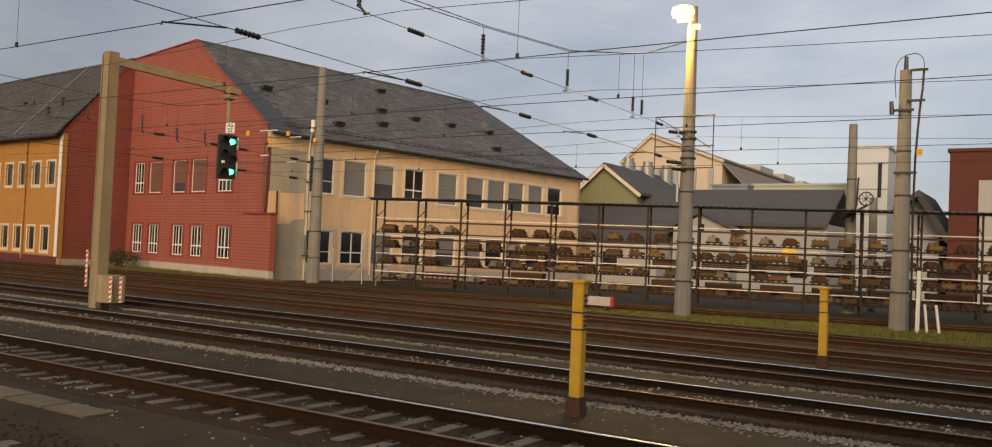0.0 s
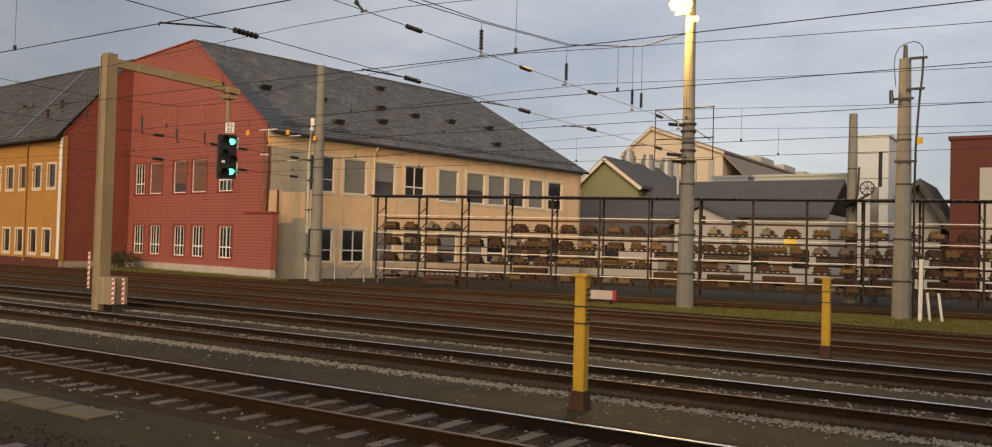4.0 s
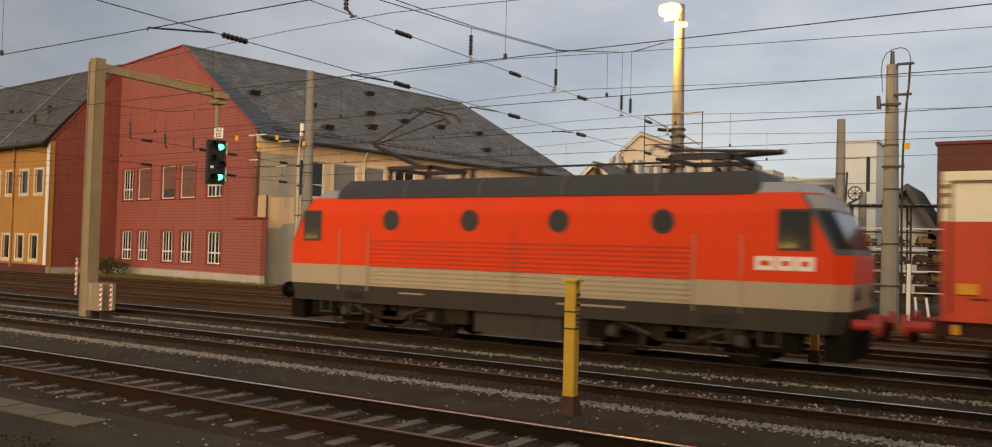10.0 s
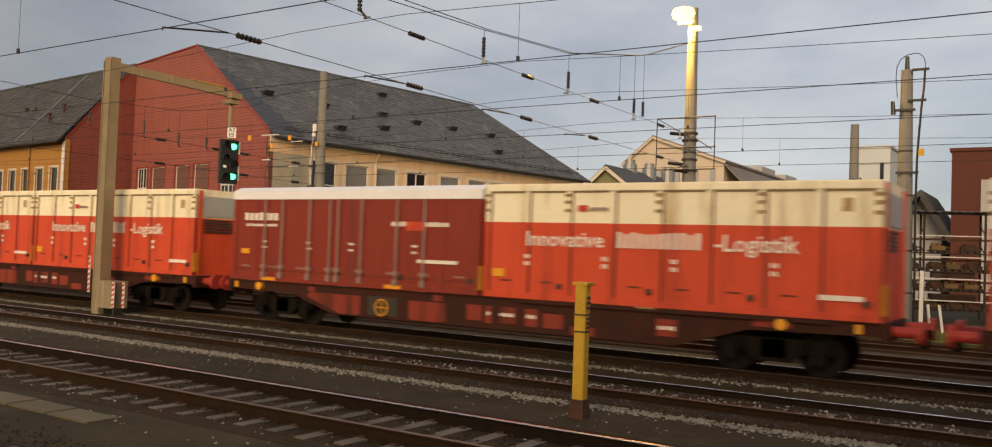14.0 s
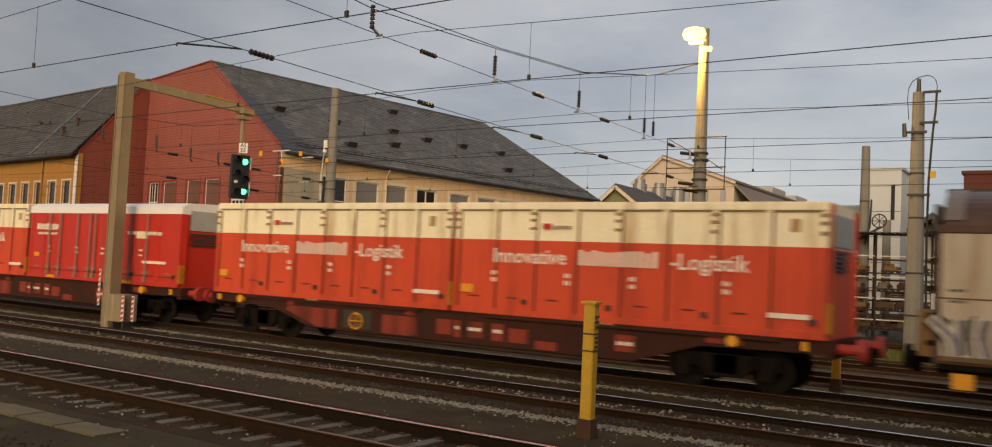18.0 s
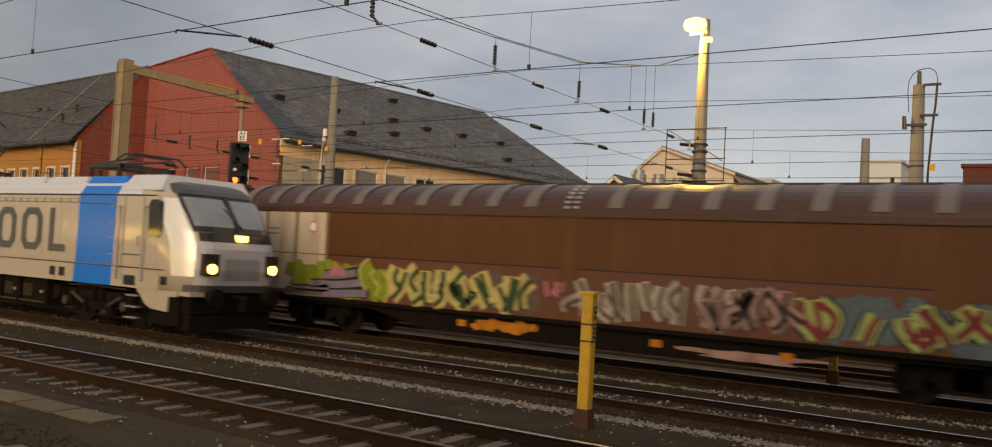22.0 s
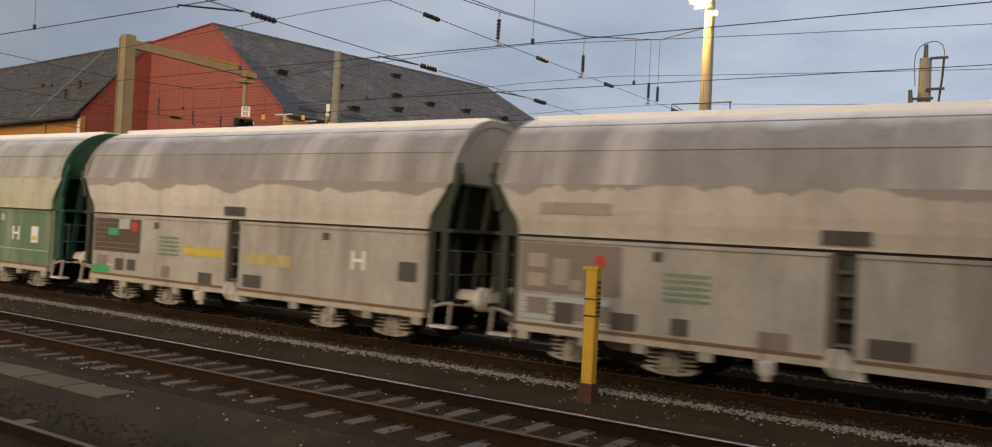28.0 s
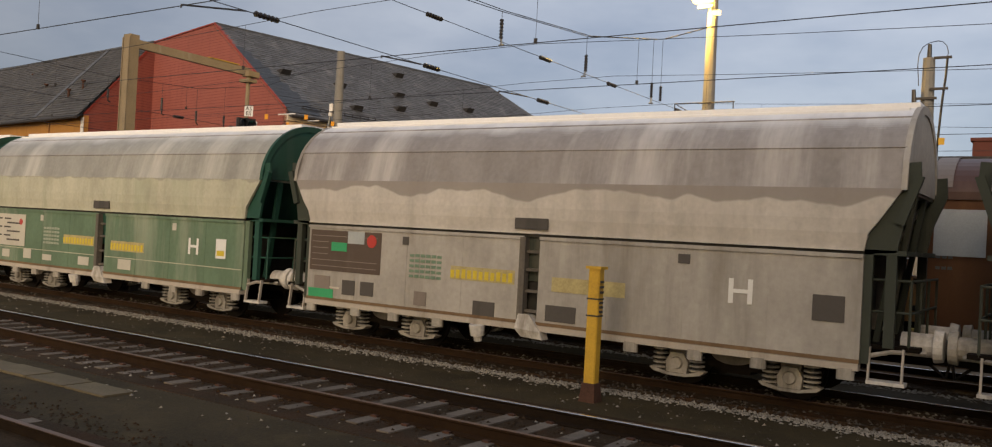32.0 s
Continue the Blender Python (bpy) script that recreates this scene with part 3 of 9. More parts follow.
def window(parent, o, d, h, kind, surround):
    """A window in hole h: frame with bars, pane, blind, sill, surround."""
    s0, s1, za, zb = h
    gf = Geo()
    b = 0.05 if kind == "narrow" else 0.07
    oo_, dd_ = Vector(o), Vector(d)
    nn_ = Vector((dd_.y, -dd_.x))
    ol = [(s0, za), (s1, za), (s1, zb), (s0, zb)]
    il = [(s0 + b, za + b), (s1 - b, za + b), (s1 - b, zb - b), (s0 + b, zb - b)]
    rr_ = [[(*(oo_ + dd_ * sq + nn_ * w_), zq) for sq, zq in lp] for lp, w_ in ((ol, -0.16), (ol, -0.09), (il, -0.09), (il, -0.16))]
    gf.loft(rr_ + [rr_[0]], caps=False)
    bars_ = []
    sm = (s0 + s1) / 2
    zt = za + (zb - za) * (0.34 if kind == "cross" else 0.36)
    if kind in ("cross", "open"):
        bars_.append(("mullion", (sm - 0.04, sm + 0.04, -0.155, -0.085, za, zb)))
        bars_.append(("transom", (s0, s1, -0.152, -0.082, zt - 0.045, zt + 0.045)))
    if kind == "cross":
        for q in (0.25, 0.75):
            bars_.append(("glazing_bar", (s0 + (s1 - s0) * q - 0.018, s0 + (s1 - s0) * q + 0.018, -0.15, -0.1, za, zb)))
    if kind == "dark":
        bars_.append(("transom", (s0, s1, -0.152, -0.082, zt - 0.03, zt + 0.03)))
    w = part("window", gf, M["white"] if surround is not M["cream_trim"] or kind != "narrow" else M["cream_trim"], parent, "white painted window frame")
    for nm, a in bars_:
        gm = Geo()
        obox(gm, o, d, *a)
        part(nm, gm, M["white"], w)
    gp = Geo()
    obox(gp, o, d, s0 + 0.01, s1 - 0.01, -0.14, -0.13, za + 0.01, zb - 0.01)
    part("pane", gp, M["dark_room"] if kind in ("dark", "open", "narrow", "cross") else M["glass"], w)
    if kind in ("blind", "half", "brown", "brownhalf"):
        gb = Geo()
        low = za + 0.04 if kind in ("blind", "brown") else za + (zb - za) * (0.3 if kind == "brownhalf" else 0.45)
        n = max(2, int((zb - low) / 0.09))
        zs = [low + (zb - 0.02 - low) * i / n for i in range(n + 1)]
        oo, dd = Vector(o), Vector(d)
        ww = Vector((dd.y, -dd.x))
        ring = []
        for sq in (s0 + 0.03, s1 - 0.03):
            q0 = oo + dd * sq
            ring.append([(*(q0 - ww * (0.1 + 0.012 * (i % 2))), z) for i, z in enumerate(zs)] + [(*(q0 - ww * 0.125), z) for z in (zs[-1], zs[0])])
        gb.loft(ring)
        part("roller_blind", gb, M["brownblind"] if "brown" in kind else M["blind"], w, "lowered roller blind")
    gs = Geo()
    obox(gs, o, d, s0 - 0.06, s1 + 0.06, -0.1, 0.08, za - 0.07, za - 0.004)
    part("window_sill", gs, surround, w)
    if surround is not M["redtrim"]:
        gs = Geo()
        e_ = 0.12 if kind == "narrow" else 0.22
        for a in ((s0 - e_, s0, za - 0.2, zb + e_), (s1, s1 + e_, za - 0.2, zb + e_), (s0, s1, zb, zb + e_), (s0, s1, za - 0.2, za - 0.075)):
            obox(gs, o, d, a[0], a[1], 0.0, 0.035, a[2], a[3])
        part("surround", gs, surround, w, "pale rendered surround")
    else:
        gs = Geo()
        for a in ((s0 - 0.1, s0, za - 0.1, zb + 0.1), (s1, s1 + 0.1, za - 0.1, zb + 0.1), (s0, s1, zb, zb + 0.1)):
            obox(gs, o, d, a[0], a[1], 0.0, 0.04, a[2], a[3])
        part("surround", gs, surround, w, "dark red board trim")


# long wall: local x = 0, going away from the tracks; seen from +x
LW_S = [(2.45, 4.4), (5.2, 7.13), (7.85, 9.71), (10.67, 12.59), (14.02, 16.06), (17.03, 19.05), (19.49, 21.55), (21.93, 23.93), (24.51, 26.44), (27.06, 29.0)]
UP_KIND = ["dark", "blind", "half", "open", "blind", "half", "blind", "half", "blind", "dark"]
LO_KIND = ["dark", "open", "blind", "dark", "half", "blind", "dark", "half", "dark", "dark"]
lw_o, lw_d = (0, -0.8), (0, 1)
holes = [(a + 0.8, b + 0.8, 5.45, 7.77) for a, b in LW_S] + [(a + 0.8, b + 0.8, 0.9, 3.05) for a, b in LW_S]
part("wall", wall_with_holes(lw_o, lw_d, 32.5, -0.2, 9.05, holes, 0.35, lambda s, z: 1 if s < 3.1 else 0), [M["yellow"], M["plaster"]], house, "peach-ochre rendered wall with bare grey plaster near the corner")
for h, k in zip(holes, UP_KIND + LO_KIND):
    window(house, lw_o, lw_d, h, k, M["cream_trim"])
gpl = Geo()
obox(gpl, lw_o, lw_d, 3.05, 32.5, 0.0, 0.05, -0.2, 0.55)
part("plinth", gpl, M["plinth"], house, "stained pale plinth")
gpl = Geo()
obox(gpl, lw_o, lw_d, 0.02, 32.7, 0.0, 0.12, 8.62, 8.95)
part("cornice", gpl, M["cream_trim"], house, "cream cornice under the eaves")
# plaster patches with the old ochre coat left on
gpl = Geo()
obox(gpl, lw_o, lw_d, 0.02, 2.95, 0.0, 0.014, 8.0, 8.6)
part("render_patch", gpl, M["yellow"], house, "remaining patch of ochre render")
gpl = Geo()
prof = [(0.25, 5.3), (1.1, 5.38), (1.15, 5.25), (2.9, 5.34), (2.94, 3.7), (2.1, 3.62), (1.9, 3.35), (0.7, 3.3), (0.6, 3.05), (0.2, 3.1)]
gpl.loft([[(k, sq - 0.8, zq) for sq, zq in prof] for k in (0.0, 0.013)])
part("render_patch", gpl, M["yellow"], house, "remaining patch of ochre render")
gpl = Geo()
obox(gpl, lw_o, lw_d, 3.28, 3.42, 0.0, 0.03, 5.6, 7.9)
part("window_slot", gpl, M["dark_room"], house, "narrow dark slot window")

# red boarded wall along the tracks and its return
rw_len = 17.8
# seen from the tracks: build from the inner corner to the outer one so that the outside faces the tracks
ri_o, ri_d = (-17.8, -0.80), (1.0, 0.0)
RW_UP = [(16.95, 15.35), (14.75, 12.85), (11.35, 9.5), (8.85, 6.9), (5.5, 3.65)]
RW_LO = [(16.9, 15.3), (14.45, 12.9), (11.05, 9.5), (8.6, 7.05), (5.25, 3.6)]
rholes = [(rw_len - a, rw_len - b, 5.3, 7.54) for a, b in RW_UP] + [(rw_len - a, rw_len - b, 0.98, 3.05) for a, b in RW_LO]
part("wall", wall_with_holes(ri_o, ri_d, rw_len, 0.0, 9.05, rholes, 0.3, lambda s, z: 0), [M["red"]], house, "red painted horizontal board cladding")
for h, k in zip(rholes, ["cross", "brown", "brownhalf", "brown", "cross"] + ["cross"] * 5):
    window(house, ri_o, ri_d, h, k, M["redtrim"])
ggb = Geo()
pts = [(-17.8, -0.80, 9.05), (0, -0.8, 9.05), (0, -0.8, 9.32), (-9.15, -0.8, 15.7), (-17.8, -0.80, 15.35)]
ggb.loft([pts, [(x + 0.02, y + 0.3, z) for x, y, z in pts]])
part("gable", ggb, M["red"], house, "red boarded half gable")
ggb = Geo()
for p, q in ((pts[2], pts[3]), (pts[3], pts[4])):
    ggb.beam((p[0], p[1] - 0.05, p[2] + 0.04), (q[0], q[1] - 0.05, q[2] + 0.04), 0.08, 0.09)
part("verge_board", ggb, M["redtrim"], house, "red verge board on the gable edge")
# return wall faces +x : run towards +y
K0 = (-16.63, -6.2)
gdk = Geo()
q0, q1 = (-16.63, -6.2), (-17.8, -0.80)
a = [(*q0, 0.0), (*q1, 0.0), (*q1, 15.3), (*q0, 9.1)]
gdk.loft([a, [(x - 0.3, y, z) for x, y, z in a]])
part("wall", gdk, M["red"], house, "red boarded return wall in shade")
gdk = Geo().beam((q0[0], q0[1], 9.15), (q1[0], q1[1], 15.36), 0.12, 0.14)
part("verge_board", gdk, M["redtrim"], house)
gdk = Geo()
obox(gdk, q0, ((q1[0] - q0[0]) / 5.525, (q1[1] - q0[1]) / 5.525), 0, 5.5, 0.0, 0.05, -0.2, 0.35)
part("plinth", gdk, M["plinth"], house)
gdk = Geo()
obox(gdk, ri_o, ri_d, 0.0, rw_len - 1.92, 0.0, 0.09, -0.2, 0.42)
part("plinth", gdk, M["plinth"], house, "pale concrete plinth under the red boards")
# boxed-out lower red corner with a small drip board
part("corner_cladding", Geo().box(-1.9, 0.98, -0.95, -0.55, 0.42, 3.86), M["red"], house, "projecting red corner cladding")
part("plinth", Geo().box(-1.88, 0.95, -0.93, -0.57, -0.2, 0.42), M["plinth"], house, "pale concrete plinth under the corner")
part("drip_board", Geo().box(-2.0, 1.1, -1.1, -0.5, 3.864, 3.95), M["redtrim"], house, "small projecting board")

# left wing
lf_o = (K0[0] - 39.95, K0[1] - 1.88)
lf_d = Vector((0.9989, 0.047)).normalized()
L = 40.0
S_UP = [(0.89 + 2.27 * i, 2.1 + 2.27 * i) for i in range(15)]
S_LO = [(1.35 + 2.2 * i, 2.5 + 2.2 * i) for i in range(15)]
lholes = [(L - b, L - a, 5.5, 7.15) for a, b in S_UP] + [(L - b, L - a, 0.85, 2.55) for a, b in S_LO]
part("wall", wall_with_holes(lf_o, lf_d, L, -0.2, 9.05, lholes, 0.35, lambda s, z: 0), [M["ochre"]], house, "deep ochre rendered front wall")
for h in lholes:
    window(house, lf_o, lf_d, h, "narrow", M["cream_trim"])
gpl = Geo()
obox(gpl, lf_o, lf_d, 0, L, 0.0, 0.06, -0.2, 0.5)
part("plinth", gpl, M["brick"], house, "red-brown painted plinth")
gpl = Geo()
obox(gpl, lf_o, lf_d, L - 0.32, L + 0.05, 0.0, 0.06, 0.5, 8.9)
part("corner_strip", gpl, M["white"], house, "white painted corner strip")
for s in (L - 5.3, L - 15.0):
    p = Vector(lf_o) + lf_d * s + Vector((lf_d.y, -lf_d.x)) * 0.1
    part("downpipe", Geo().path([(p.x, p.y, 0.2), (p.x, p.y, 8.7), (p.x, p.y - 0.45, 9.0)], 0.06), M["ochre"], house, "painted downpipe")

# slate roof of the long wing: right slope and hip, tiles laid in courses
RIDGE0, RIDGE1 = Vector((-9.25, -0.84, 15.74)), Vector((-9.3, 27.0, 15.8))
EA0, EA1 = Vector((0.5, -0.84, 8.95)), Vector((0.5, 32.1, 8.95))
EB1, EB0 = Vector((-19.1, 32.1, 8.95)), Vector((-19.1, 0.3, 8.95))
gro = Geo()
gro.quad(EA0, EA1, RIDGE1, RIDGE0)
gro.quad(EA1, EB1, RIDGE1)
gro.quad(EB1, EB0, (-17.8, -0.5, 11.0), (-17.8, -0.5, 15.3), RIDGE0, RIDGE1)
gro.quad(EA0 - Vector((0, 0, 0.15)), EA1 - Vector((0, 0, 0.15)), RIDGE1 - Vector((0, 0, 0.25)), RIDGE0 - Vector((0, 0, 0.25)))
gro.quad(EA0, EA1, EA1 - Vector((0, 0, 0.15)), EA0 - Vector((0, 0, 0.15)))
roof = part("roof", gro, M["slate"], house, "steep grey slate roof with hipped far end")


def tiles(parent, p0, p1, q0, q1, course, width, label, m):
    """Overlapping slates on a slope: eave p0-p1, top q0-q1; joined, each slightly uneven."""
    gt = Geo()
    rnd = random.Random(7)
    nrm = (p1 - p0).cross(q0 - p0).normalized()
    if nrm.z < 0:
        nrm = -nrm
    n = int((q0 - p0).length / course)
    for i in range(n):
        a, b = i / n, (i + 1.25) / n
        l0, l1 = p0.lerp(q0, a), p1.lerp(q1, a)
        m0, m1 = p0.lerp(q0, min(b, 1)), p1.lerp(q1, min(b, 1))
        k = max(1, int((l1 - l0).length / width))
        off = 0.5 * (i % 2) / k
        for j in range(k):
            u0, u1 = j / k + off, (j + 0.96) / k + off
            if u1 > 1:
                continue
            lift = nrm * (0.045 + rnd.uniform(0, 0.02))
            gt.quad(l0.lerp(l1, u0) + lift, l0.lerp(l1, u1) + lift, m0.lerp(m1, u1) + nrm * 0.012, m0.lerp(m1, u0) + nrm * 0.012)
            gt.quad(l0.lerp(l1, u0) + lift, l0.lerp(l1, u1) + lift, l0.lerp(l1, u1), l0.lerp(l1, u0))
    o = part("slate_covering", gt, m, parent, label)
    o["kind"] = "stuff"
    return o


def tile_mat(name, base):
    m = mat(name, base, 0.72, var=0.3, scale=0.5, fine=9, bump=0.3, dirt=(base[0] * 1.75, base[1] * 1.7, base[2] * 1.6), dirt_amt=0.3, dscale=0.8)
    n, l = m.node_tree.nodes, m.node_tree.links
    geo = n.new("ShaderNodeNewGeometry")
    rp = n.new("ShaderNodeMapRange")
    rp.inputs["To Min"].default_value = 0.76
    rp.inputs["To Max"].default_value = 1.26
    l.new(geo.outputs["Random Per Island"], rp.inputs["Value"])
    b = n["Principled BSDF"]
    src = b.inputs["Base Color"].links[0].from_socket
    mx = n.new("ShaderNodeMixRGB")
    mx.blend_type = "MULTIPLY"
    mx.inputs["Fac"].default_value = 1
    l.new(src, mx.inputs["Color1"])
    l.new(rp.outputs[0], mx.inputs["Color2"])
    l.new(mx.outputs[0], b.inputs["Base Color"])
    return m


M["slatetile"] = tile_mat("weathered_slate", (0.112, 0.113, 0.117))
# side wing slates, darker and browner than those of the long wing
M["darkslate"] = tile_mat("darker_brownish_slate", (0.074, 0.069, 0.063))
tiles(roof, EA0, EA1, RIDGE0, RIDGE1, 0.32, 0.42, "worn overlapping slates", M["slatetile"])
# replaced darker slates beside the gable
gdk = Geo()
nv = (EA1 - EA0).cross(RIDGE0 - EA0).normalized()
for i in range(17):
    a, b = i / 24 + 0.02, (i + 0.9) / 24 + 0.02
    w = 2.4 - 1.9 * i / 17 + 0.25 * (i % 2)
    l0, l1 = EA0.lerp(RIDGE0, a), EA0.lerp(RIDGE0, b)
    off = nv * (0.075 if nv.z > 0 else -0.075)
    gdk.quad(l0 + off, l0 + off + Vector((0, w, 0)), l1 + off + Vector((0, w, 0)), l1 + off)
part("slate_patch", gdk, mat("newer_dark_slate", (0.045, 0.05, 0.058), 0.6, var=0.2), roof, "newer dark blue slates beside the gable")["kind"] = "stuff"
gdk = Geo().beam(RIDGE0, RIDGE1, 0.35, 0.12)
gdk.beam(RIDGE1, EA1, 0.3, 0.12)
part("ridge_cap", gdk, M["slate"], roof)
gdk = Geo().tube(EA0 + Vector((0.08, 0, -0.08)), EA1 + Vector((0.08, 0, -0.08)), 0.1)
part("gutter", gdk, M["darkmetal"], roof, "dark half-round gutter")
gdk = Geo()
for i in range(48):
    y = 0.5 + i * 0.65
    p = EA0.lerp(RIDGE0, 0.07)
    gdk.box(p.x - 0.02, p.x + 0.02, y, y + 0.04, p.z - 0.05, p.z + 0.28)
for zz in (0.12, 0.26):
    gdk.tube((EA0.lerp(RIDGE0, 0.07).x, 0.4, EA0.lerp(RIDGE0, 0.07).z + zz), (EA0.lerp(RIDGE0, 0.07).x, 31.4, EA0.lerp(RIDGE0, 0.07).z + zz), 0.02, n=5)
part("snow_guard", gdk, M["darkmetal"], roof, "low snow guard rail along the eaves")
for fy, fz in ((1.5, 0.47), (5.9, 0.44), (11.6, 0.47), (14.8, 0.44), (18.9, 0.45), (23.5, 0.45), (21.8, 0.2), (10.1, 0.27), (5.4, 0.17), (14.1, 0.79)):
    p = EA0.lerp(RIDGE0, fz)
    gv = Geo()
    r = (RIDGE0 - EA0).normalized()
    base = Vector((p.x, fy, p.z))
    up = Vector((0.3, 0, 0.36))
    gv.loft([[base + Vector((0, -0.3, 0)) + r * 0.6, base + Vector((0, 0.5, 0)) + r * 0.6, base + Vector((0, 0.5, 0)), base + Vector((0, -0.3, 0))],
             [base + Vector((0, -0.25, 0)) + r * 0.6, base + Vector((0, 0.45, 0)) + r * 0.6, base + Vector((0, 0.45, 0)) + up, base + Vector((0, -0.25, 0)) + up]])
    part("roof_vent", gv, M["darkmetal"], roof, "small dark dormer vent")
# left wing roof
E0_, E1_ = Vector((-16.4, -6.75, 8.95)), Vector((-56.6, -8.6, 8.95))
R0_, R1_ = Vector((-17.8, -0.85, 15.4)), Vector((-57.0, -2.0, 15.8))
gro = Geo()
gro.quad(E0_, E1_, R1_, R0_)
gro.quad(R0_, R1_, R1_ + Vector((0, 8, -6.8)), R0_ + Vector((0, 8, -6.8)))
gro.quad(E0_ - Vector((0, 0, 0.15)), E1_ - Vector((0, 0, 0.15)), R1_ - Vector((0, 0, 0.3)), R0_ - Vector((0, 0, 0.3)))
gro.quad(E0_, E1_, E1_ - Vector((0, 0, 0.15)), E0_ - Vector((0, 0, 0.15)))
gro.quad(E1_, R1_, R1_ + Vector((0, 8, -6.8)))
roof2 = part("roof", gro, M["slate"], house, "grey slate roof of the side wing")
tiles(roof2, E1_, E0_, R1_, R0_, 0.32, 0.42, "darker brownish overlapping slates", M["darkslate"])
gdk = Geo().beam((-23.6, -7.0, 9.08), (-24.9, -1.1, 15.5), 0.4, 0.16)
gdk.beam(R0_, R1_, 0.3, 0.12)
part("fire_wall_cap", gdk, M["slate"], roof2, "raised seam strip across the roof")
gdk = Geo().tube(E0_ + Vector((0, -0.08, -0.1)), E1_ + Vector((0, -0.08, -0.1)), 0.1)
part("gutter", gdk, M["darkmetal"], roof2)
for fx, f in ((-21.0, 0.36), (-21.9, 0.25), (-36.4, 0.68), (-29.1, 0.42)):
    p = E0_.lerp(R0_, f)
    gv = Geo().tube((fx, p.y, p.z - 0.2), (fx, p.y, p.z + 0.75), 0.09).disc((fx, p.y, p.z + 0.75), 0.17, "z", 0.12, 10)
    part("vent_pipe", gv, M["rust"], roof2, "rusty vent pipe")
x, y = 0.14, 7.67
part("downpipe", Geo().path([(x, y, 0.2), (x, y, 8.3), (x + 0.4, y, 8.85)], 0.06), M["cream_trim"], house, "painted downpipe")
g = Geo().tube((0.12, 0.0, 0.2), (0.12, 0.0, 5.36), 0.055)
part("conduit", g, M["rust"], house, "rusty conduit at the corner")
# closing back walls
g = Geo()
g.box(-18.7, -18.4, 2, 31.7, -0.2, 8.9)
g.box(-18.7, 0, 31.4, 31.7, -0.2, 8.9)
part("back_wall", g, M["yellow"], house)

# unseen plain block closing the place behind the camera, added to shade the right
st = thing("station_building", "unseen plain block behind the camera, added to shade the right side", "building", (0, 0, -0.2), kind="structure")
part("station_wall", Geo().box(2.5, 48, -18, -8.5, 0, 11.5), M["plinth"], st, "plain wall of the unseen shading block")
part("station_roof", Geo().box(1.9, 48.6, -18.6, -7.9, 11.5, 11.9), M["greybg"], st, "flat top of the unseen shading block")


# lamps out of view, set where their reflection streaks the beige locomotive
for i in range(22):
    t = thing("platform_lamp", "low platform lamp with a glowing sodium tube", "lamp", (-55 + 2.6 * i, -7.0, -0.2), group="platform lamps")
    part("pole", Geo().tube((0, 0, 0), (0, 0, 2.8), 0.05), M["metal"], t)
    part("lamp_box", Geo().box(-0.85, 0.85, -0.1, 0.1, 3.06, 3.12), M["metal"], t)
    part("lamp_tube", Geo().box(-0.8, 0.8, -0.06, 0.06, 2.9, 3.04, c=0.03), M["platform_glow"], t, "glowing yellow tube")


# ---- masts, posts, signal ----
def mast(name, x, y, r0, r1, h, label, n=12, group="masts"):
    t = thing(name, label, "mast", (x, y, -0.2), group=group)
    gm = Geo()
    rings = []
    for i in range(9):
        f = i / 8
        r = r0 + (r1 - r0) * f
        rings.append([(r * math.cos(2 * math.pi * (j + 0.5) / n), r * math.sin(2 * math.pi * (j + 0.5) / n), (h + 0.2) * f) for j in range(n)])
    gm.loft(rings)
    part("shaft", gm, M["concrete"], t, "tapered grey spun concrete shaft")
    for z in (1.5, 3.1, 5.2, 6.9):
        if z < h - 1:
            r = r0 + (r1 - r0) * z / h
            part("band", Geo().tube((0, 0, z), (0, 0, z + 0.07), r + 0.012, n=n), M["darkmetal"], t)
    return t


lamp_mast = mast("lamp_mast", -13.13, 34.83, 0.35, 0.19, 12.8, "tall concrete lamp mast with a lit sodium lamp")
LZ = 12.55
g = Geo().tube((-0.02, -0.3, 12.3), (-0.02, 0.3, 12.3), 0.05).box(-0.5, 0.1, -0.4, -0.3, 12.3, 12.4)
part("lamp_arm", g, M["metal"], lamp_mast, "short lamp bracket")
g = Geo()
rings = []
for f, r in ((0.0, 0.08), (0.1, 0.34), (0.26, 0.4), (0.42, 0.34), (0.5, 0.1)):
    rings.append([(-0.32 + r * 1.25 * math.cos(2 * math.pi * j / 14), -0.35 + r * math.sin(2 * math.pi * j / 14), 12.42 + f * 1.2) for j in range(14)])
g.loft(rings)
part("side_lamp", Geo().box(0.1, 0.42, -0.42, -0.2, 11.98, 12.14, c=0.03), M["sodium"], lamp_mast, "small glowing side lamp")
part("lamp_head", g, M["sodium"], lamp_mast, "glowing yellow sodium lamp", smooth=True)
g = Geo()
for zz in (8.35, 7.1, 6.2):
    g.tube((-1.3, -0.42, zz), (1.25, -0.42, zz), 0.028, n=6)
for xx in (-1.3, 1.2):
    g.tube((xx, -0.42, 6.2), (xx, -0.42, 8.35), 0.022, n=6)
g.tube((0.2, -0.4, 7.6), (1.1, -0.42, 7.0), 0.02, n=6)
g.tube((-1.2, -0.42, 8.3), (0.2, -0.4, 7.5), 0.02, n=6)
part("guard_frame", g, M["darkmetal"], lamp_mast, "thin rectangular steel guard frame")
for zz, xx in ((7.75, -0.4), (6.5, -0.45), (6.2, -0.2)):
    part("insulator", Geo().tube((xx - 0.35, -0.3, zz), (xx + 0.25, -0.3, zz - 0.08), 0.075, n=10), M["rubber"], lamp_mast, "dark insulator")
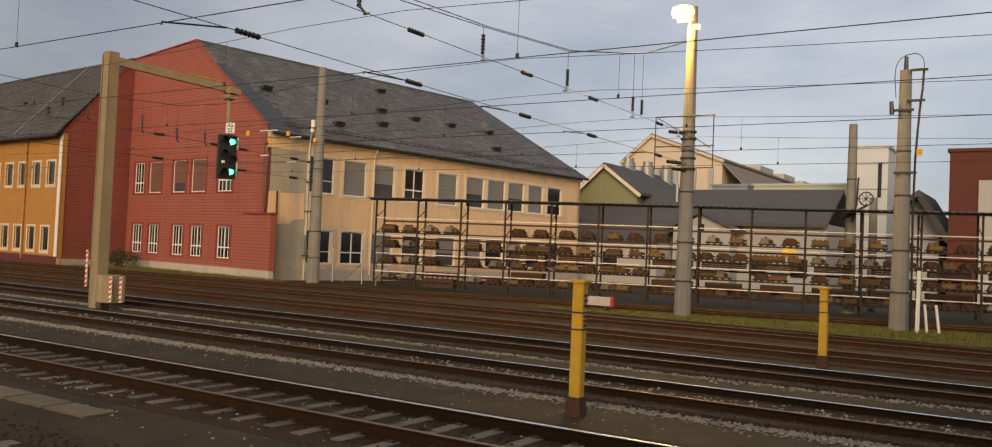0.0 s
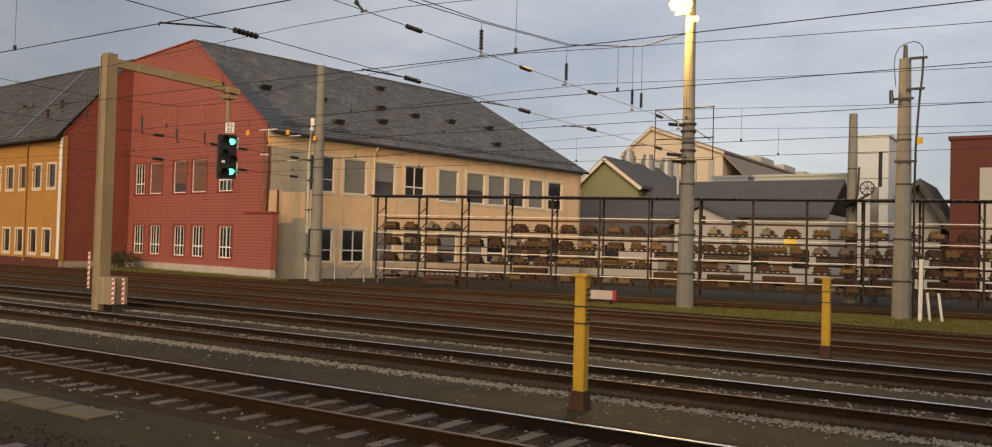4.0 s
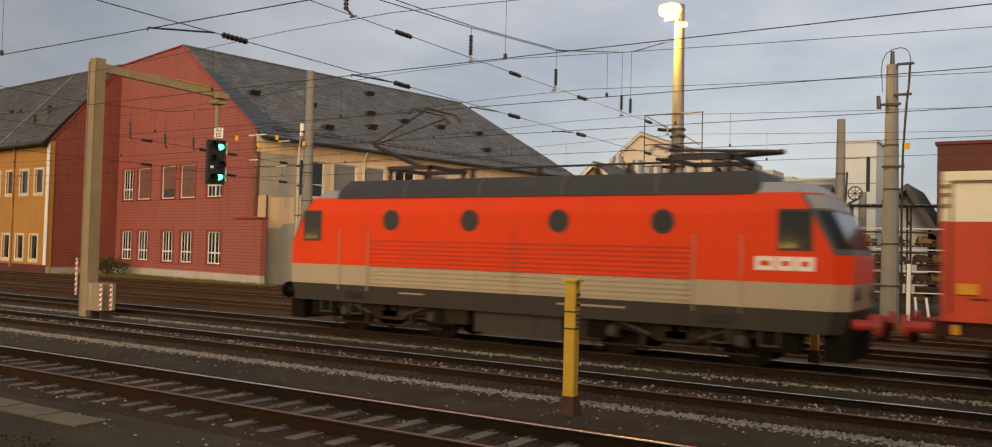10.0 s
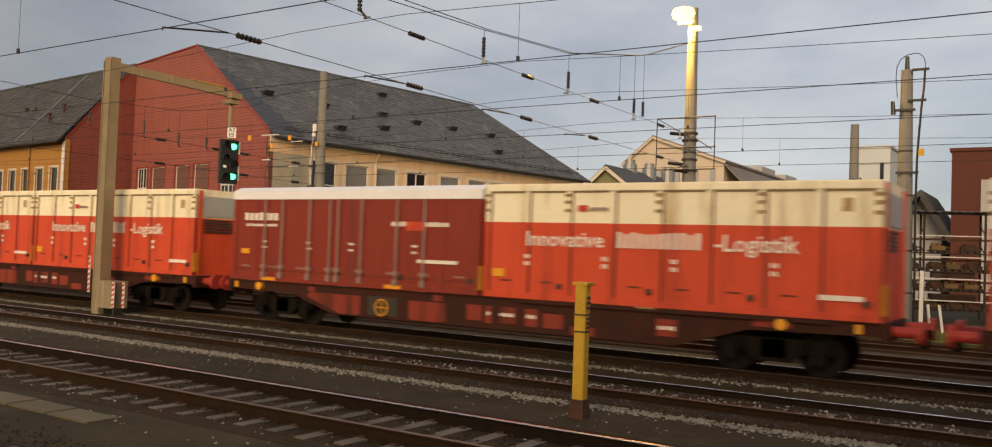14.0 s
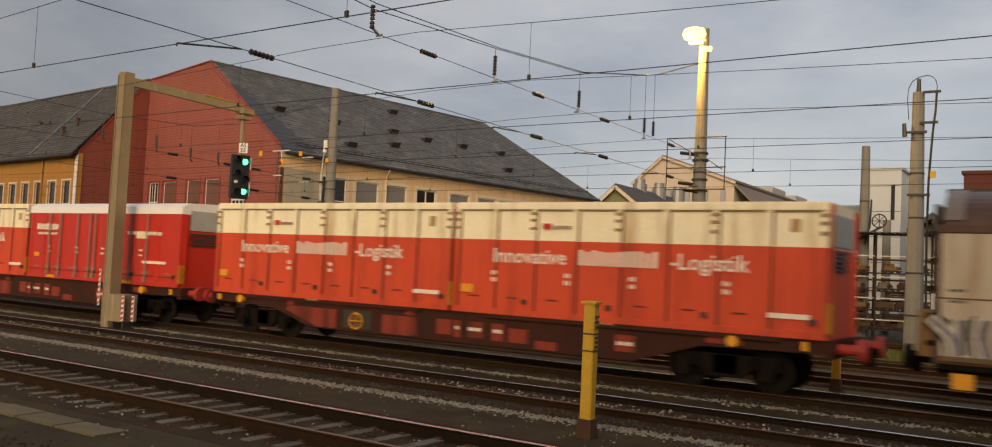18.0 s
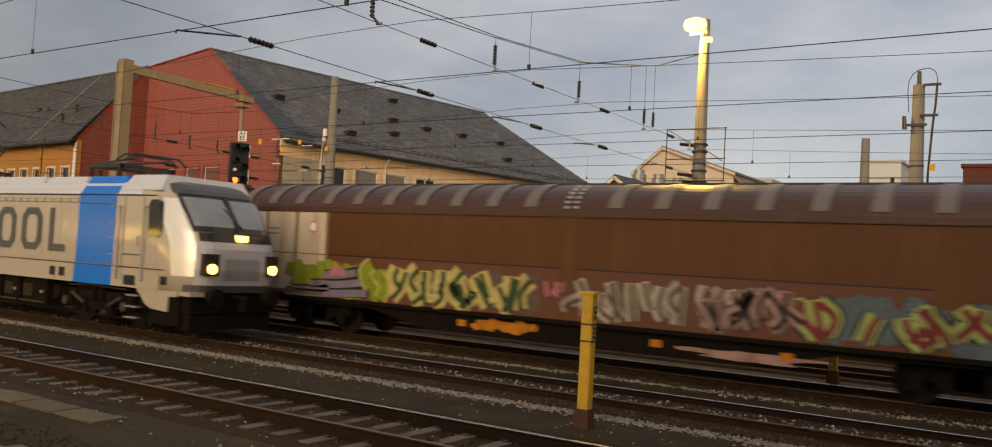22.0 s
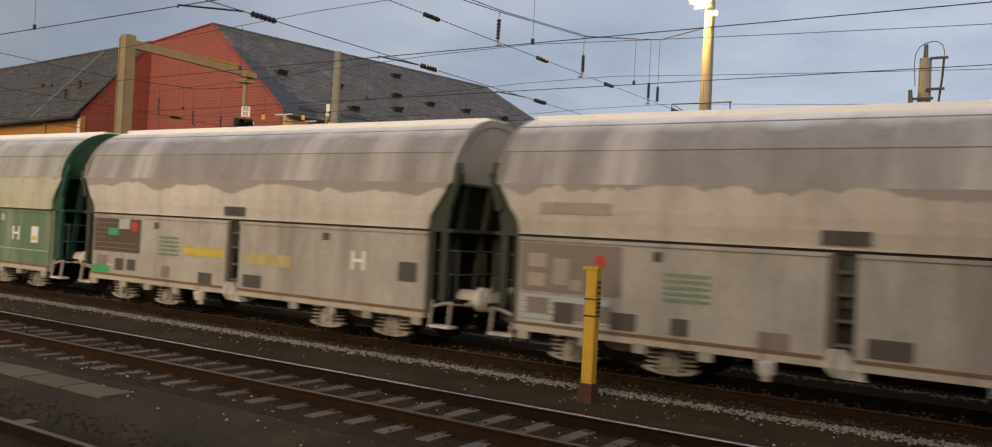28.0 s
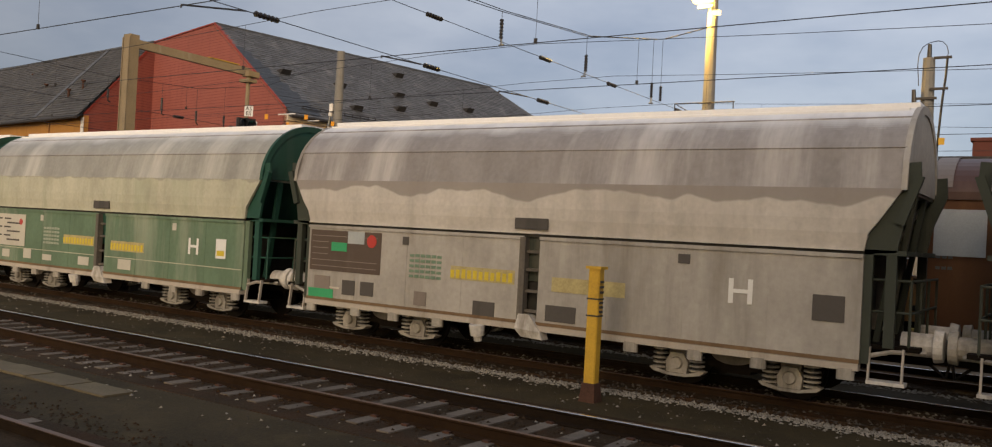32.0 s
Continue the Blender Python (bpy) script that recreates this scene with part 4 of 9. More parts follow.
for zz in (6.15, 6.6, 7.4, 7.7):
    part("clamp", Geo().tube((0, 0, zz), (0, 0, zz + 0.08), 0.33, n=12), M["darkmetal"], lamp_mast, "dark clamp band")

mast_r = mast("catenary_mast", -5.15, 36.57, 0.36, 0.21, 9.87, "concrete catenary mast with cable loops at its head")
part("insulator", Geo().tube((0, 0, 10.05), (0, 0, 10.6), 0.09, 0.07, n=10), M["rubber"], mast_r, "dark head insulator")
g = Geo()
pts = [(-0.3, -0.2, 9.0), (-0.36, -0.2, 9.8), (-0.33, -0.2, 10.2), (-0.2, -0.2, 10.48), (0.02, -0.2, 10.62), (0.3, -0.2, 10.67), (0.47, -0.2, 10.62), (0.6, -0.2, 10.48), (0.66, -0.2, 10.25), (0.65, -0.2, 10.0)]
g.path(pts, 0.016)
g2 = Geo().path([(0.65, -0.2, 10.0), (0.62, -0.2, 9.3), (0.55, -0.2, 8.6), (0.5, -0.22, 7.8), (0.44, -0.25, 6.6), (0.42, -0.3, 4.5), (0.45, -0.35, 2.0), (0.45, -0.35, 0.1)], 0.045)
part("cable", g2, M["black"], mast_r, "thick black cable down the mast")
part("cable", g, M["black"], mast_r, "thick black cables hanging down the mast")
for zz, x0, x1 in ((10.02, 0.2, 0.8), (8.85, 0.1, 0.72), (8.5, -0.5, 0.35), (6.1, -0.3, 0.5)):
    part("bracket", Geo().beam((x0, -0.25, zz), (x1, -0.25, zz), 0.08, 0.09), M["darkmetal"], mast_r)
part("insulator", Geo().tube((-0.42, -0.25, 8.35), (-0.45, -0.25, 8.85), 0.09, 0.07, n=10), M["rubber"], mast_r)
part("marker_plate", Geo().box(0.5, 0.7, -0.42, -0.4, 6.72, 6.98), M["ypaint"], mast_r, "small yellow plate")

mast2 = mast("catenary_mast", -9.18, 47.99, 0.33, 0.2, 9.6, "concrete mast behind the storage rack")
g = Geo()
n = 16
for i in range(n):
    a, b = 2 * math.pi * i / n, 2 * math.pi * (i + 1) / n
    g.tube((0.8 + 0.34 * math.cos(a), -0.45, 5.9 + 0.34 * math.sin(a)), (0.8 + 0.34 * math.cos(b), -0.45, 5.9 + 0.34 * math.sin(b)), 0.035, n=5)
for i in range(4):
    a = math.pi * i / 4
    g.tube((0.8 - 0.34 * math.cos(a), -0.45, 5.9 - 0.34 * math.sin(a)), (0.8 + 0.34 * math.cos(a), -0.45, 5.9 + 0.34 * math.sin(a)), 0.02, n=5)
part("tension_wheel", g, M["darkmetal"], mast2, "spoked catenary tension wheel")
g = Geo().path([(0.1, -0.3, 4.7), (0.35, -0.4, 5.6), (0.4, -0.4, 7.0)], 0.05).beam((-0.3, -0.35, 4.9), (0.9, -0.42, 5.6), 0.1, 0.12)
part("bracket", g, M["darkmetal"], mast2)

bm1 = mast("catenary_mast", -38.3, 39.0, 0.4, 0.23, 13.0, "tall concrete catenary mast before the works building")
g = Geo().path([(-0.5, -0.25, 0.2), (-0.5, -0.25, 8.6), (-0.34, -0.3, 9.2)], 0.07)
part("cable_pipe", g, M["metal"], bm1, "grey cable pipe up the mast")
part("cable_head", Geo().path([(-0.34, -0.3, 9.2), (-0.28, -0.3, 9.5), (-0.3, -0.3, 9.95)], 0.13, n=10), M["white"], bm1, "white cable end cap")
part("switch_box", Geo().box(-0.75, -0.45, -0.4, -0.15, 1.4, 2.9), M["metal"], bm1, "grey switch box")
for z in (1.6, 4.3, 6.1, 7.3, 9.4):
    part("pipe_clip", Geo().box(-0.6, -0.05, -0.42, -0.3, z, z + 0.07), M["darkmetal"], bm1)
for z in (6.2, 7.35, 12.4):
    part("span_clamp", Geo().tube((0, 0, z), (0, 0, z + 0.12), 0.38 - 0.012 * z, n=12), M["darkmetal"], bm1, "dark clamp band")

# further masts seen between the rack and the town
mast("catenary_mast", -8.6, 51.0, 0.25, 0.2, 6.0, "short concrete mast behind the rack")

# signal gantry: post between the tracks, arm across the next track
sig = thing("signal_gantry", "tan steel cantilever signal post with lit green lights", "railway signal", (-26.66, 17.3, -0.2))
g = Geo()
g.loft([[(-0.2, -0.19, 0), (0.2, -0.19, 0), (0.2, 0.19, 0), (-0.2, 0.19, 0)], [(-0.19, -0.17, 8.5), (0.19, -0.17, 8.5), (0.19, 0.17, 8.5), (-0.19, 0.17, 8.5)]])
part("post", g, M["tan_steel"], sig, "weathered tan rectangular steel post")
g = Geo()
for x in (-0.18, 0.18):
    g.box(x - 0.02, x + 0.02, -0.205, -0.19, 0.1, 8.4)
part("post_flange", g, M["tan_steel"], sig)
g = Geo().beam((0.1, 0.1, 8.22), (0.75, 4.35, 8.0), 0.16, 0.28)
part("arm", g, M["tan_steel"], sig, "tan cantilever arm")
# yellow strip: lamplight along the arm laid on as colour
part("arm_edge", Geo().beam((0.5, 2.7, 8.25), (0.68, 3.9, 8.2), 0.2, 0.03), M["ypaint"], sig, "yellow strip for lamplight on the arm edge")
part("arm_end", Geo().box(0.6, 1.0, 4.15, 4.65, 7.82, 8.02), M["tan_steel"], sig)
g = Geo().tube((0.8, 4.3, 6.2), (0.8, 4.3, 7.85), 0.075).box(0.55, 1.05, 4.1, 4.5, 7.6, 7.72)
part("hanger", g, M["tan_steel"], sig, "hanging signal tube")
# the head faces the oncoming trains; lenses in two columns under round hoods
head = part("signal_head", Geo().box(-0.34, 0.34, -0.12, 0.12, 4.66, 6.28, c=0.05), M["black"], sig, "black signal head", loc=(0.8, 4.3, 0))
head.rotation_euler = (0, 0, radians(62))
LENS_COVERS = []


def signal_lamp(x, z, r, lens, label, shut):
    g = Geo()
    for k in range(10):
        a, b = math.pi * k / 9 * 1.25 - 0.4, math.pi * (k + 1) / 9 * 1.25 - 0.4
        g.hexa([(x + q * math.cos(c), yy, z + q * math.sin(c)) for q in (r + 0.03, r + 0.045) for c, yy in ((a, -0.42), (b, -0.42), (b, -0.12), (a, -0.12))])
    part("hood", g, M["black"], head)
    part("lens", Geo().disc((x, -0.125, z), r, "y", -0.03), lens, head, label)
    # plates a colour-light signal lacks, added to hide or bare the glowing lenses
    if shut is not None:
        v = part("lamp_vane", Geo().box(-r - 0.026, r + 0.026, -0.008, 0.0, -2 * r - 0.035, 0.0, c=0.003), M["black"], head, "small black plate added to cover the lens")
        LENS_COVERS.append((v, x, z + r + 0.005, shut))


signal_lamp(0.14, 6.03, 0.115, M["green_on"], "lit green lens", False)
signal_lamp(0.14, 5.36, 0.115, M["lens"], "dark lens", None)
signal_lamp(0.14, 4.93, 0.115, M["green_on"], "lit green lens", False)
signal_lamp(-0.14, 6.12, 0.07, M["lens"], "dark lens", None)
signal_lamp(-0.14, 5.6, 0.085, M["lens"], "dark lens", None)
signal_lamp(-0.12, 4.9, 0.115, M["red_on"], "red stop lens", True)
part("number_mark", Geo().box(-0.2, -0.08, -0.126, -0.121, 5.24, 5.33), M["signwhite"], head)
edge = part("mast_plate", Geo().box(0.345, 0.4, -0.05, -0.03, 4.8, 6.2), M["signwhite"], head, "white and red edge plate")
part("red_band", Geo().box(0.344, 0.401, -0.056, -0.024, 5.35, 5.78), M["signred"], edge)
plate = part("sign_plate", Geo().box(-0.155, 0.155, -0.02, 0.0, 6.34, 6.72), M["signwhite"], sig, "small white plate with black letters", loc=(1.02, 4.22, 0))
plate.rotation_euler = (0, 0, radians(42))
SIGN_TEXT = [("AS", 6.56), ("ES", 6.38)]
box = part("cabinet", Geo().box(0.36, 1.1, -0.35, 0.25, 0.25, 1.12, c=0.03), M["tan_steel"], sig, "tan switch cabinet at the foot")
for x in (0.42, 0.95):
    part("cabinet_leg", Geo().box(x, x + 0.08, -0.2, 0.1, 0, 0.25), M["darkmetal"], sig)


def stripes(parent, x0, x1, y, z0, z1, nn):
    part("warning_plate", Geo().box(x0, x1, y, y + 0.02, z0, z1), M["signwhite"], parent, "red and white hazard plate")
    for i in range(nn):
        za = z0 + (z1 - z0) * (i + 0.1) / nn
        dz = (z1 - z0) * 0.5 / nn
        gq = Geo().quad((x0, y - 0.004, za), (x1, y - 0.004, za + dz * 0.6), (x1, y - 0.004, za + dz * 1.6), (x0, y - 0.004, za + dz))
        part("stripe", gq, M["signred"], parent)


stripes(sig, 1.12, 1.25, -0.36, 0.3, 1.1, 5)
stripes(sig, 1.42, 1.54, -0.2, 0.3, 1.1, 5)
stripes(sig, -0.48, -0.37, -0.2, 0.7, 1.9, 7)


def yellow_post(x, y, h):
    t = thing("marker_post", "worn yellow steel post with rusty foot and dark hooks", "post", (x, y, -0.2), group="yellow posts")
    part("post_body", Geo().box(-0.095, 0.095, -0.09, 0.09, 0.28, h + 0.2, c=0.02), M["ypaint"], t, "yellow painted square tube")
    part("cap", Geo().box(-0.13, 0.13, -0.12, 0.12, h + 0.2, h + 0.24), M["ypaint"], t)
    part("foot", Geo().loft([[(-0.135, -0.135, 0), (0.135, -0.135, 0), (0.135, 0.135, 0), (-0.135, 0.135, 0)], [(-0.105, -0.1, 0.3), (0.105, -0.1, 0.3), (0.105, 0.1, 0.3), (-0.105, 0.1, 0.3)]]), M["rust"], t, "rusty red foot")
    for z in (1.32, 1.58):
        part("band", Geo().box(-0.1, 0.1, -0.095, 0.095, z, z + 0.025), M["darkmetal"], t)
    for z in (1.38, 1.45, 1.52, 1.68, 1.76, 1.84):
        part("hook", Geo().box(0.095, 0.125, -0.05, 0.03, z, z + 0.035), M["darkmetal"], t)
    return t


yellow_post(-6.22, 12.12, 1.85)
yellow_post(-4.78, 22.16, 1.7)
t = thing("white_post", "thin white marker post in the grass", "post", (-4.45, 36.1, -0.15))
part("pole", Geo().tube((0, 0, 0), (0.02, 0, 2.35), 0.075), M["signwhite"], t)
t = thing("sight_board", "pair of short leaning white poles", "marker", (-3.95, 36.4, -0.15))
part("pole", Geo().tube((-0.2, 0, 0), (-0.3, 0, 1.1), 0.05), M["signwhite"], t)
part("pole", Geo().tube((0.22, 0, 0), (0.08, 0, 1.1), 0.05), M["signwhite"], t)
t = thing("barrier_panel", "low white barrier panel with a red end", "barrier", (-16.6, 34.0, -0.15))
part("panel", Geo().box(-0.75, 0.6, -0.04, 0.04, 0.26, 0.64), mat("faded_pinkish_panel", (0.5, 0.42, 0.39), 0.6, var=0.2), t)
part("end_plate", Geo().box(0.6, 0.74, -0.05, 0.05, 0.24, 0.66), M["signred"], t)
part("foot", Geo().box(-0.6, -0.5, -0.2, 0.2, 0, 0.26).box(0.4, 0.5, -0.2, 0.2, 0, 0.26), M["darkmetal"], t)
t = thing("bush", "small dry bush below the red wall", "bush", (-56.0, 37.9, -0.12))
g, gl = Geo(), Geo()
rnd = random.Random(3)
for i in range(26):
    a, h, r = rnd.uniform(0, 6.28), rnd.uniform(0.5, 1.2), rnd.uniform(0.2, 1.5)
    tip = (r * math.cos(a), r * 0.6 * math.sin(a), h)
    g.tube((0.3 * math.cos(a), 0.2 * math.sin(a), 0), tip, 0.025, 0.008, n=5)
    for _ in range(60):
        c = Vector(tip) + Vector((rnd.gauss(0, 0.22), rnd.gauss(0, 0.2), rnd.gauss(-0.1, 0.2)))
        u, w = Vector((rnd.uniform(-1, 1), rnd.uniform(-1, 1), rnd.uniform(-1, 1))) * 0.07, Vector((rnd.uniform(-1, 1), rnd.uniform(-1, 1), rnd.uniform(-1, 1))) * 0.05
        gl.quad(c - u, c + w, c + u, c - w)
part("branch", g, M["twig"], t)
part("foliage", gl, M["leaf"], t, "small dull leaves")["kind"] = "stuff"

# low fence bits beside the building mast
t = thing("tube_railing", "low grey tube railing near the works wall", "railing", (-37.0, 40.3, -0.15))
g = Geo()
for x in (-0.9, 1.5, 2.6):
    g.tube((x, 0, 0), (x, 0, 2.1), 0.04, n=6)
part("upright", g, M["metal"], t)
part("brace", Geo().tube((-0.9, 0, 0.05), (-1.6, 0.1, 0.9), 0.035, n=6).tube((-0.1, 0, 0.05), (1.5, 0, 1.3), 0.035, n=6), M["metal"], t)

# ---- overhead line ----
HX = -13.1


def catenary(name, y, zc, zm, label, x0=-90.0, x1=40.0):
    t = thing(name, label, "overhead line", (HX, y, zc), group="overhead lines")
    part("contact_wire", Geo().tube((x0 - HX, 0, 0), (x1 - HX, 0, 0), 0.0095, n=5), M["wire"], t)
    pts = []
    for i in range(41):
        x = x0 + (x1 - x0) * i / 40
        u = ((x - HX) / 62.0 + 0.5) % 1.0 - 0.5
        s = 1.0 - 4 * u * u
        sag = (abs(((x - HX) % 62.0) - 31.0) / 31.0)
        pts.append((x - HX, 0, zm - zc - 0.75 * (1 - sag * sag)))
    part("messenger_wire", Geo().path(pts, 0.0075, n=5), M["wire"], t)
    for k in range(-9, 6):
        x = k * 8.6 + 4.0
        if x0 - HX < x < x1 - HX:
            sag = abs((x % 62.0) - 31.0) / 31.0
            zt = zm - zc - 0.75 * (1 - sag * sag)
            if zt > 0.1:
                d = part("dropper", Geo().tube((x, 0, 0), (x, 0, zt), 0.005, n=4), M["wire"], t)
                part("clip", Geo().box(x - 0.03, x + 0.03, -0.02, 0.02, -0.01, 0.09), M["darkmetal"], d)
    return t


catenary("overhead_line", 9.4, 5.95, 7.4, "bare copper catenary wires over the near track")
catenary("overhead_line", 14.6, 6.1, 7.42, "bare copper catenary wires over the running track")
catenary("overhead_line", 19.31, 6.1, 7.35, "bare copper catenary wires over the running track")
catenary("overhead_line", 23.94, 6.05, 7.35, "bare copper catenary wires over the rusty track")
catenary("overhead_line", 29.05, 6.0, 7.3, "bare copper catenary wires over the far siding")
catenary("overhead_line", 33.6, 6.0, 7.2, "bare copper catenary wires over the curved siding")

span = thing("cross_span", "wire cross-span with ribbed insulators carrying the catenary", "cross span", (HX, 34.8, 6.2))
def sy(y):
    return y - 34.8
part("lower_span_wire", Geo().tube((0, sy(-12), 0), (0, 0, 0), 0.009, n=5), M["wire"], span)
part("upper_span_wire", Geo().tube((0, sy(-12), 1.22), (0, 0, 1.24), 0.009, n=5), M["wire"], span)
ROPE = [(-12, 13.5), (4, 9.3), (9.4, 8.25), (14.35, 7.95), (19.27, 8.24), (24.05, 8.62), (29.05, 9.6), (29.85, 9.78), (34.8, 11.4)]
part("head_rope", Geo().path([(0, sy(y), z - 6.2) for y, z in ROPE], 0.012, n=5), M["wire"], span)
part("head_rope", Geo().path([(0.12, sy(y), z - 6.2 + 0.1 * (i < 4)) for i, (y, z) in enumerate(ROPE)], 0.012, n=5), M["wire"], span)


def ribbed(p, q, r):
    """A ribbed insulator between p and q."""
    p, q = Vector(p), Vector(q)
    d = (q - p).normalized()
    u = d.cross(Vector((0, 0, 1)) if abs(d.z) < 0.9 else Vector((1, 0, 0))).normalized()
    w = d.cross(u)
    rings, nr = [], 6
    for i in range(nr):
        for f, k in ((0.0, 0.62), (0.25, 0.62), (0.3, 1.0), (0.8, 0.8), (0.85, 0.62)):
            c = p.lerp(q, (i + f) / nr)
            rings.append([c + r * k * (math.cos(2 * math.pi * j / 9) * u + math.sin(2 * math.pi * j / 9) * w) for j in range(9)])
    return Geo().loft(rings)


for y in (11.3, 16.4, 21.6, 25.9, 31.6):
    for z in (0.0, 1.22):
        i_ = part("insulator", ribbed((0, sy(y - 0.3), z), (0, sy(y + 0.3), z), 0.062), M["rubber"], span, "brown ribbed strain insulator")
ry, rz = [r[0] for r in ROPE], [r[1] for r in ROPE]
for y in (9.4, 14.35, 19.27, 24.05, 29.05, 29.85):
    zt = float(np.interp(y, ry, rz)) - 6.2
    h_ = part("hanger_wire", Geo().tube((0, sy(y), zt), (0, sy(y), 1.8), 0.008, n=4), M["wire"], span)
    part("insulator", ribbed((0, sy(y), 1.3), (0, sy(y), 1.85), 0.062), M["rubber"], span, "hanging ribbed insulator")
for y, y2, zc, zm in ((9.4, 9.4, 5.95, 7.4), (14.6, 14.35, 6.1, 7.42), (19.31, 19.27, 6.1, 7.35), (23.94, 24.05, 6.05, 7.35), (29.05, 29.05, 6.0, 7.3), (33.6, 33.6, 6.0, 7.2)):
    part("clamp", Geo().tube((0, sy(y2), 1.34), (0.0, sy(y), zm - 6.205), 0.03, n=8).tube((-0.08, sy(y), zm - 6.2), (0.08, sy(y), zm - 6.2), 0.03, n=8), M["metal"], span)
    part("steady_arm", Geo().path([(0, sy(y + 1.4), 0.0), (0, sy(y), zc - 6.2 + 0.02), (0, sy(y), zc - 6.2 - 0.03)], 0.018, n=6), M["darkmetal"], span, "thin steady arm")

# a second span from the tall mast, seen before the red wall
X2 = -38.3
span2 = thing("cross_span", "wire cross-span with dark insulators and orange tags", "cross span", (X2, 39.0, 6.1))
s2 = lambda y: y - 39.0
part("lower_span_wire", Geo().path([(0, s2(-6), 0.2), (0, s2(28.1), 0.06), (0, 0, -0.1)], 0.012, n=5), M["wire"], span2)
part("upper_span_wire", Geo().path([(0, s2(-6), 1.5), (0, s2(28.1), 1.27), (0, 0, 1.0)], 0.012, n=5), M["wire"], span2)
ROPE2 = [(-6, 10.6), (14, 9.0), (23.9, 8.75), (28.9, 9.0), (33.3, 9.9), (39.0, 12.5)]
part("head_rope", Geo().path([(0, s2(y), z - 6.1) for y, z in ROPE2], 0.013, n=5), M["wire"], span2)
for y, zt, zb in ((23.8, 8.15, 7.6), (26.7, 8.2, 7.4), (28.75, 7.85, 7.2), (30.5, 7.85, 7.25)):
    zr_ = float(np.interp(y, [r[0] for r in ROPE2], [r[1] for r in ROPE2]))
    part("hanger_wire", Geo().tube((0, s2(y), zr_ - 6.1), (0, s2(y), zt - 6.1), 0.009, n=4), M["wire"], span2)
    part("insulator", ribbed((0, s2(y), zb + 0.15 - 6.1), (0, s2(y), zt - 6.1), 0.07), M["rubber"], span2, "hanging ribbed insulator")
    part("hook", Geo().path([(0, s2(y), zb + 0.15 - 6.1), (0.0, s2(y + 0.02), zb - 6.1), (0, s2(y + 0.14), zb - 0.06 - 6.1)], 0.035, n=6), M["rubber"], span2)
for y in (27.7, 31.2, 33.1, 37.0):
    for z in (1.26 - 0.022 * (y - 28), 0.06 - 0.014 * (y - 28)):
        if y != 31.2 or z > 0.5:
            part("insulator", ribbed((0, s2(y - 0.3), z), (0, s2(y + 0.3), z), 0.085), M["rubber"], span2, "dark strain insulator")
for y, z, h in ((34.9, 2.45, 0.7), (34.7, 1.0, 0.33), (36.8, 0.85, 0.4), (37.0, 2.35, 0.45)):
    part("white_rod", Geo().tube((-h, s2(y), z), (h, s2(y), z), 0.035, n=8), M["white"], span2, "white rod insulator")
    part("rod_wire", Geo().tube((-7.5, s2(y), z + 0.1), (-h, s2(y), z), 0.01, n=5), M["wire"], span2)
    part("rod_wire", Geo().tube((h, s2(y), z), (9.0, s2(y), z + 0.12), 0.01, n=5), M["wire"], span2)
for y, z in ((33.4, 2.1), (36.4, 2.5), (38.6, 2.4), (35.0, 1.85)):
    part("warning_tag", Geo().box(-0.13, 0.13, s2(y) - 0.015, s2(y) + 0.015, z - 0.15, z + 0.13), M["orange"], span2, "small orange warning tag")
    part("tag_wire", Geo().tube((0, s2(y), z + 0.13), (0, s2(y), z + 0.55), 0.009, n=4), M["wire"], span2)

# ---- storage rack ----
RK = (-34.316, 39.996, -0.15)
RKZ = math.degrees(0.259)
M["rustdark"] = mat("dark_rusty_upright", (0.04, 0.026, 0.019), 0.85, 0.1, var=0.4, scale=5, fine=30, bump=0.3)
rack = thing("storage_rack", "open steel storage rack with corrugated roof and pale beams", "rack", RK, RKZ)
PITCH, BAYS, DEEP = 2.684, 14, 1.15
SH = [0.92, 1.99, 3.05, 4.08]
SHELF = [0.44, 1.39, 2.34, 3.24]
for i in range(BAYS + 1):
    for yy in (0.0, DEEP):
        part("upright", Geo().box(i * PITCH - 0.045, i * PITCH + 0.045, yy - 0.05, yy + 0.05, 0, 5.15), M["rustdark"], rack, "rusty upright")
    g = Geo()
    for k in range(5):
        g.beam((i * PITCH, 0, 0.3 + k * 0.95), (i * PITCH, DEEP, 0.8 + k * 0.95), 0.04, 0.04)
    part("lattice", g, M["rust"], rack)
    if i < BAYS:
        for z in SH:
            part("front_beam", Geo().box(i * PITCH + 0.06, (i + 1) * PITCH - 0.06, -0.05, 0.02, z - 0.045, z), M["palebeam"], rack, "pale worn shelf beam")
            part("back_beam", Geo().box(i * PITCH + 0.06, (i + 1) * PITCH - 0.06, DEEP - 0.02, DEEP + 0.05, z - 0.22, z - 0.12), M["rust"], rack)
        for z in SHELF:
            part("shelf_bar", Geo().box(i * PITCH + 0.06, (i + 1) * PITCH - 0.06, 0.02, 0.1, z - 0.06, z).box(i * PITCH + 0.06, (i + 1) * PITCH - 0.06, DEEP - 0.15, DEEP - 0.07, z - 0.06, z), M["rustdark"], rack, "dark shelf rails")
g = Geo()
n = int(BAYS * PITCH / 0.18)
top = []
for i in range(n + 1):
    top.append((-0.5 + i * 0.18 + 0.0, 5.2 + (0.05 if i % 2 else 0.0)))
ring0 = [(x, -0.45, z) for x, z in top] + [(x, -0.45, z - 0.03) for x, z in reversed(top)]
ring1 = [(x, DEEP + 0.5, z + 0.12) for x, z in top] + [(x, DEEP + 0.5, z + 0.09) for x, z in reversed(top)]
g.loft([ring0, ring1])
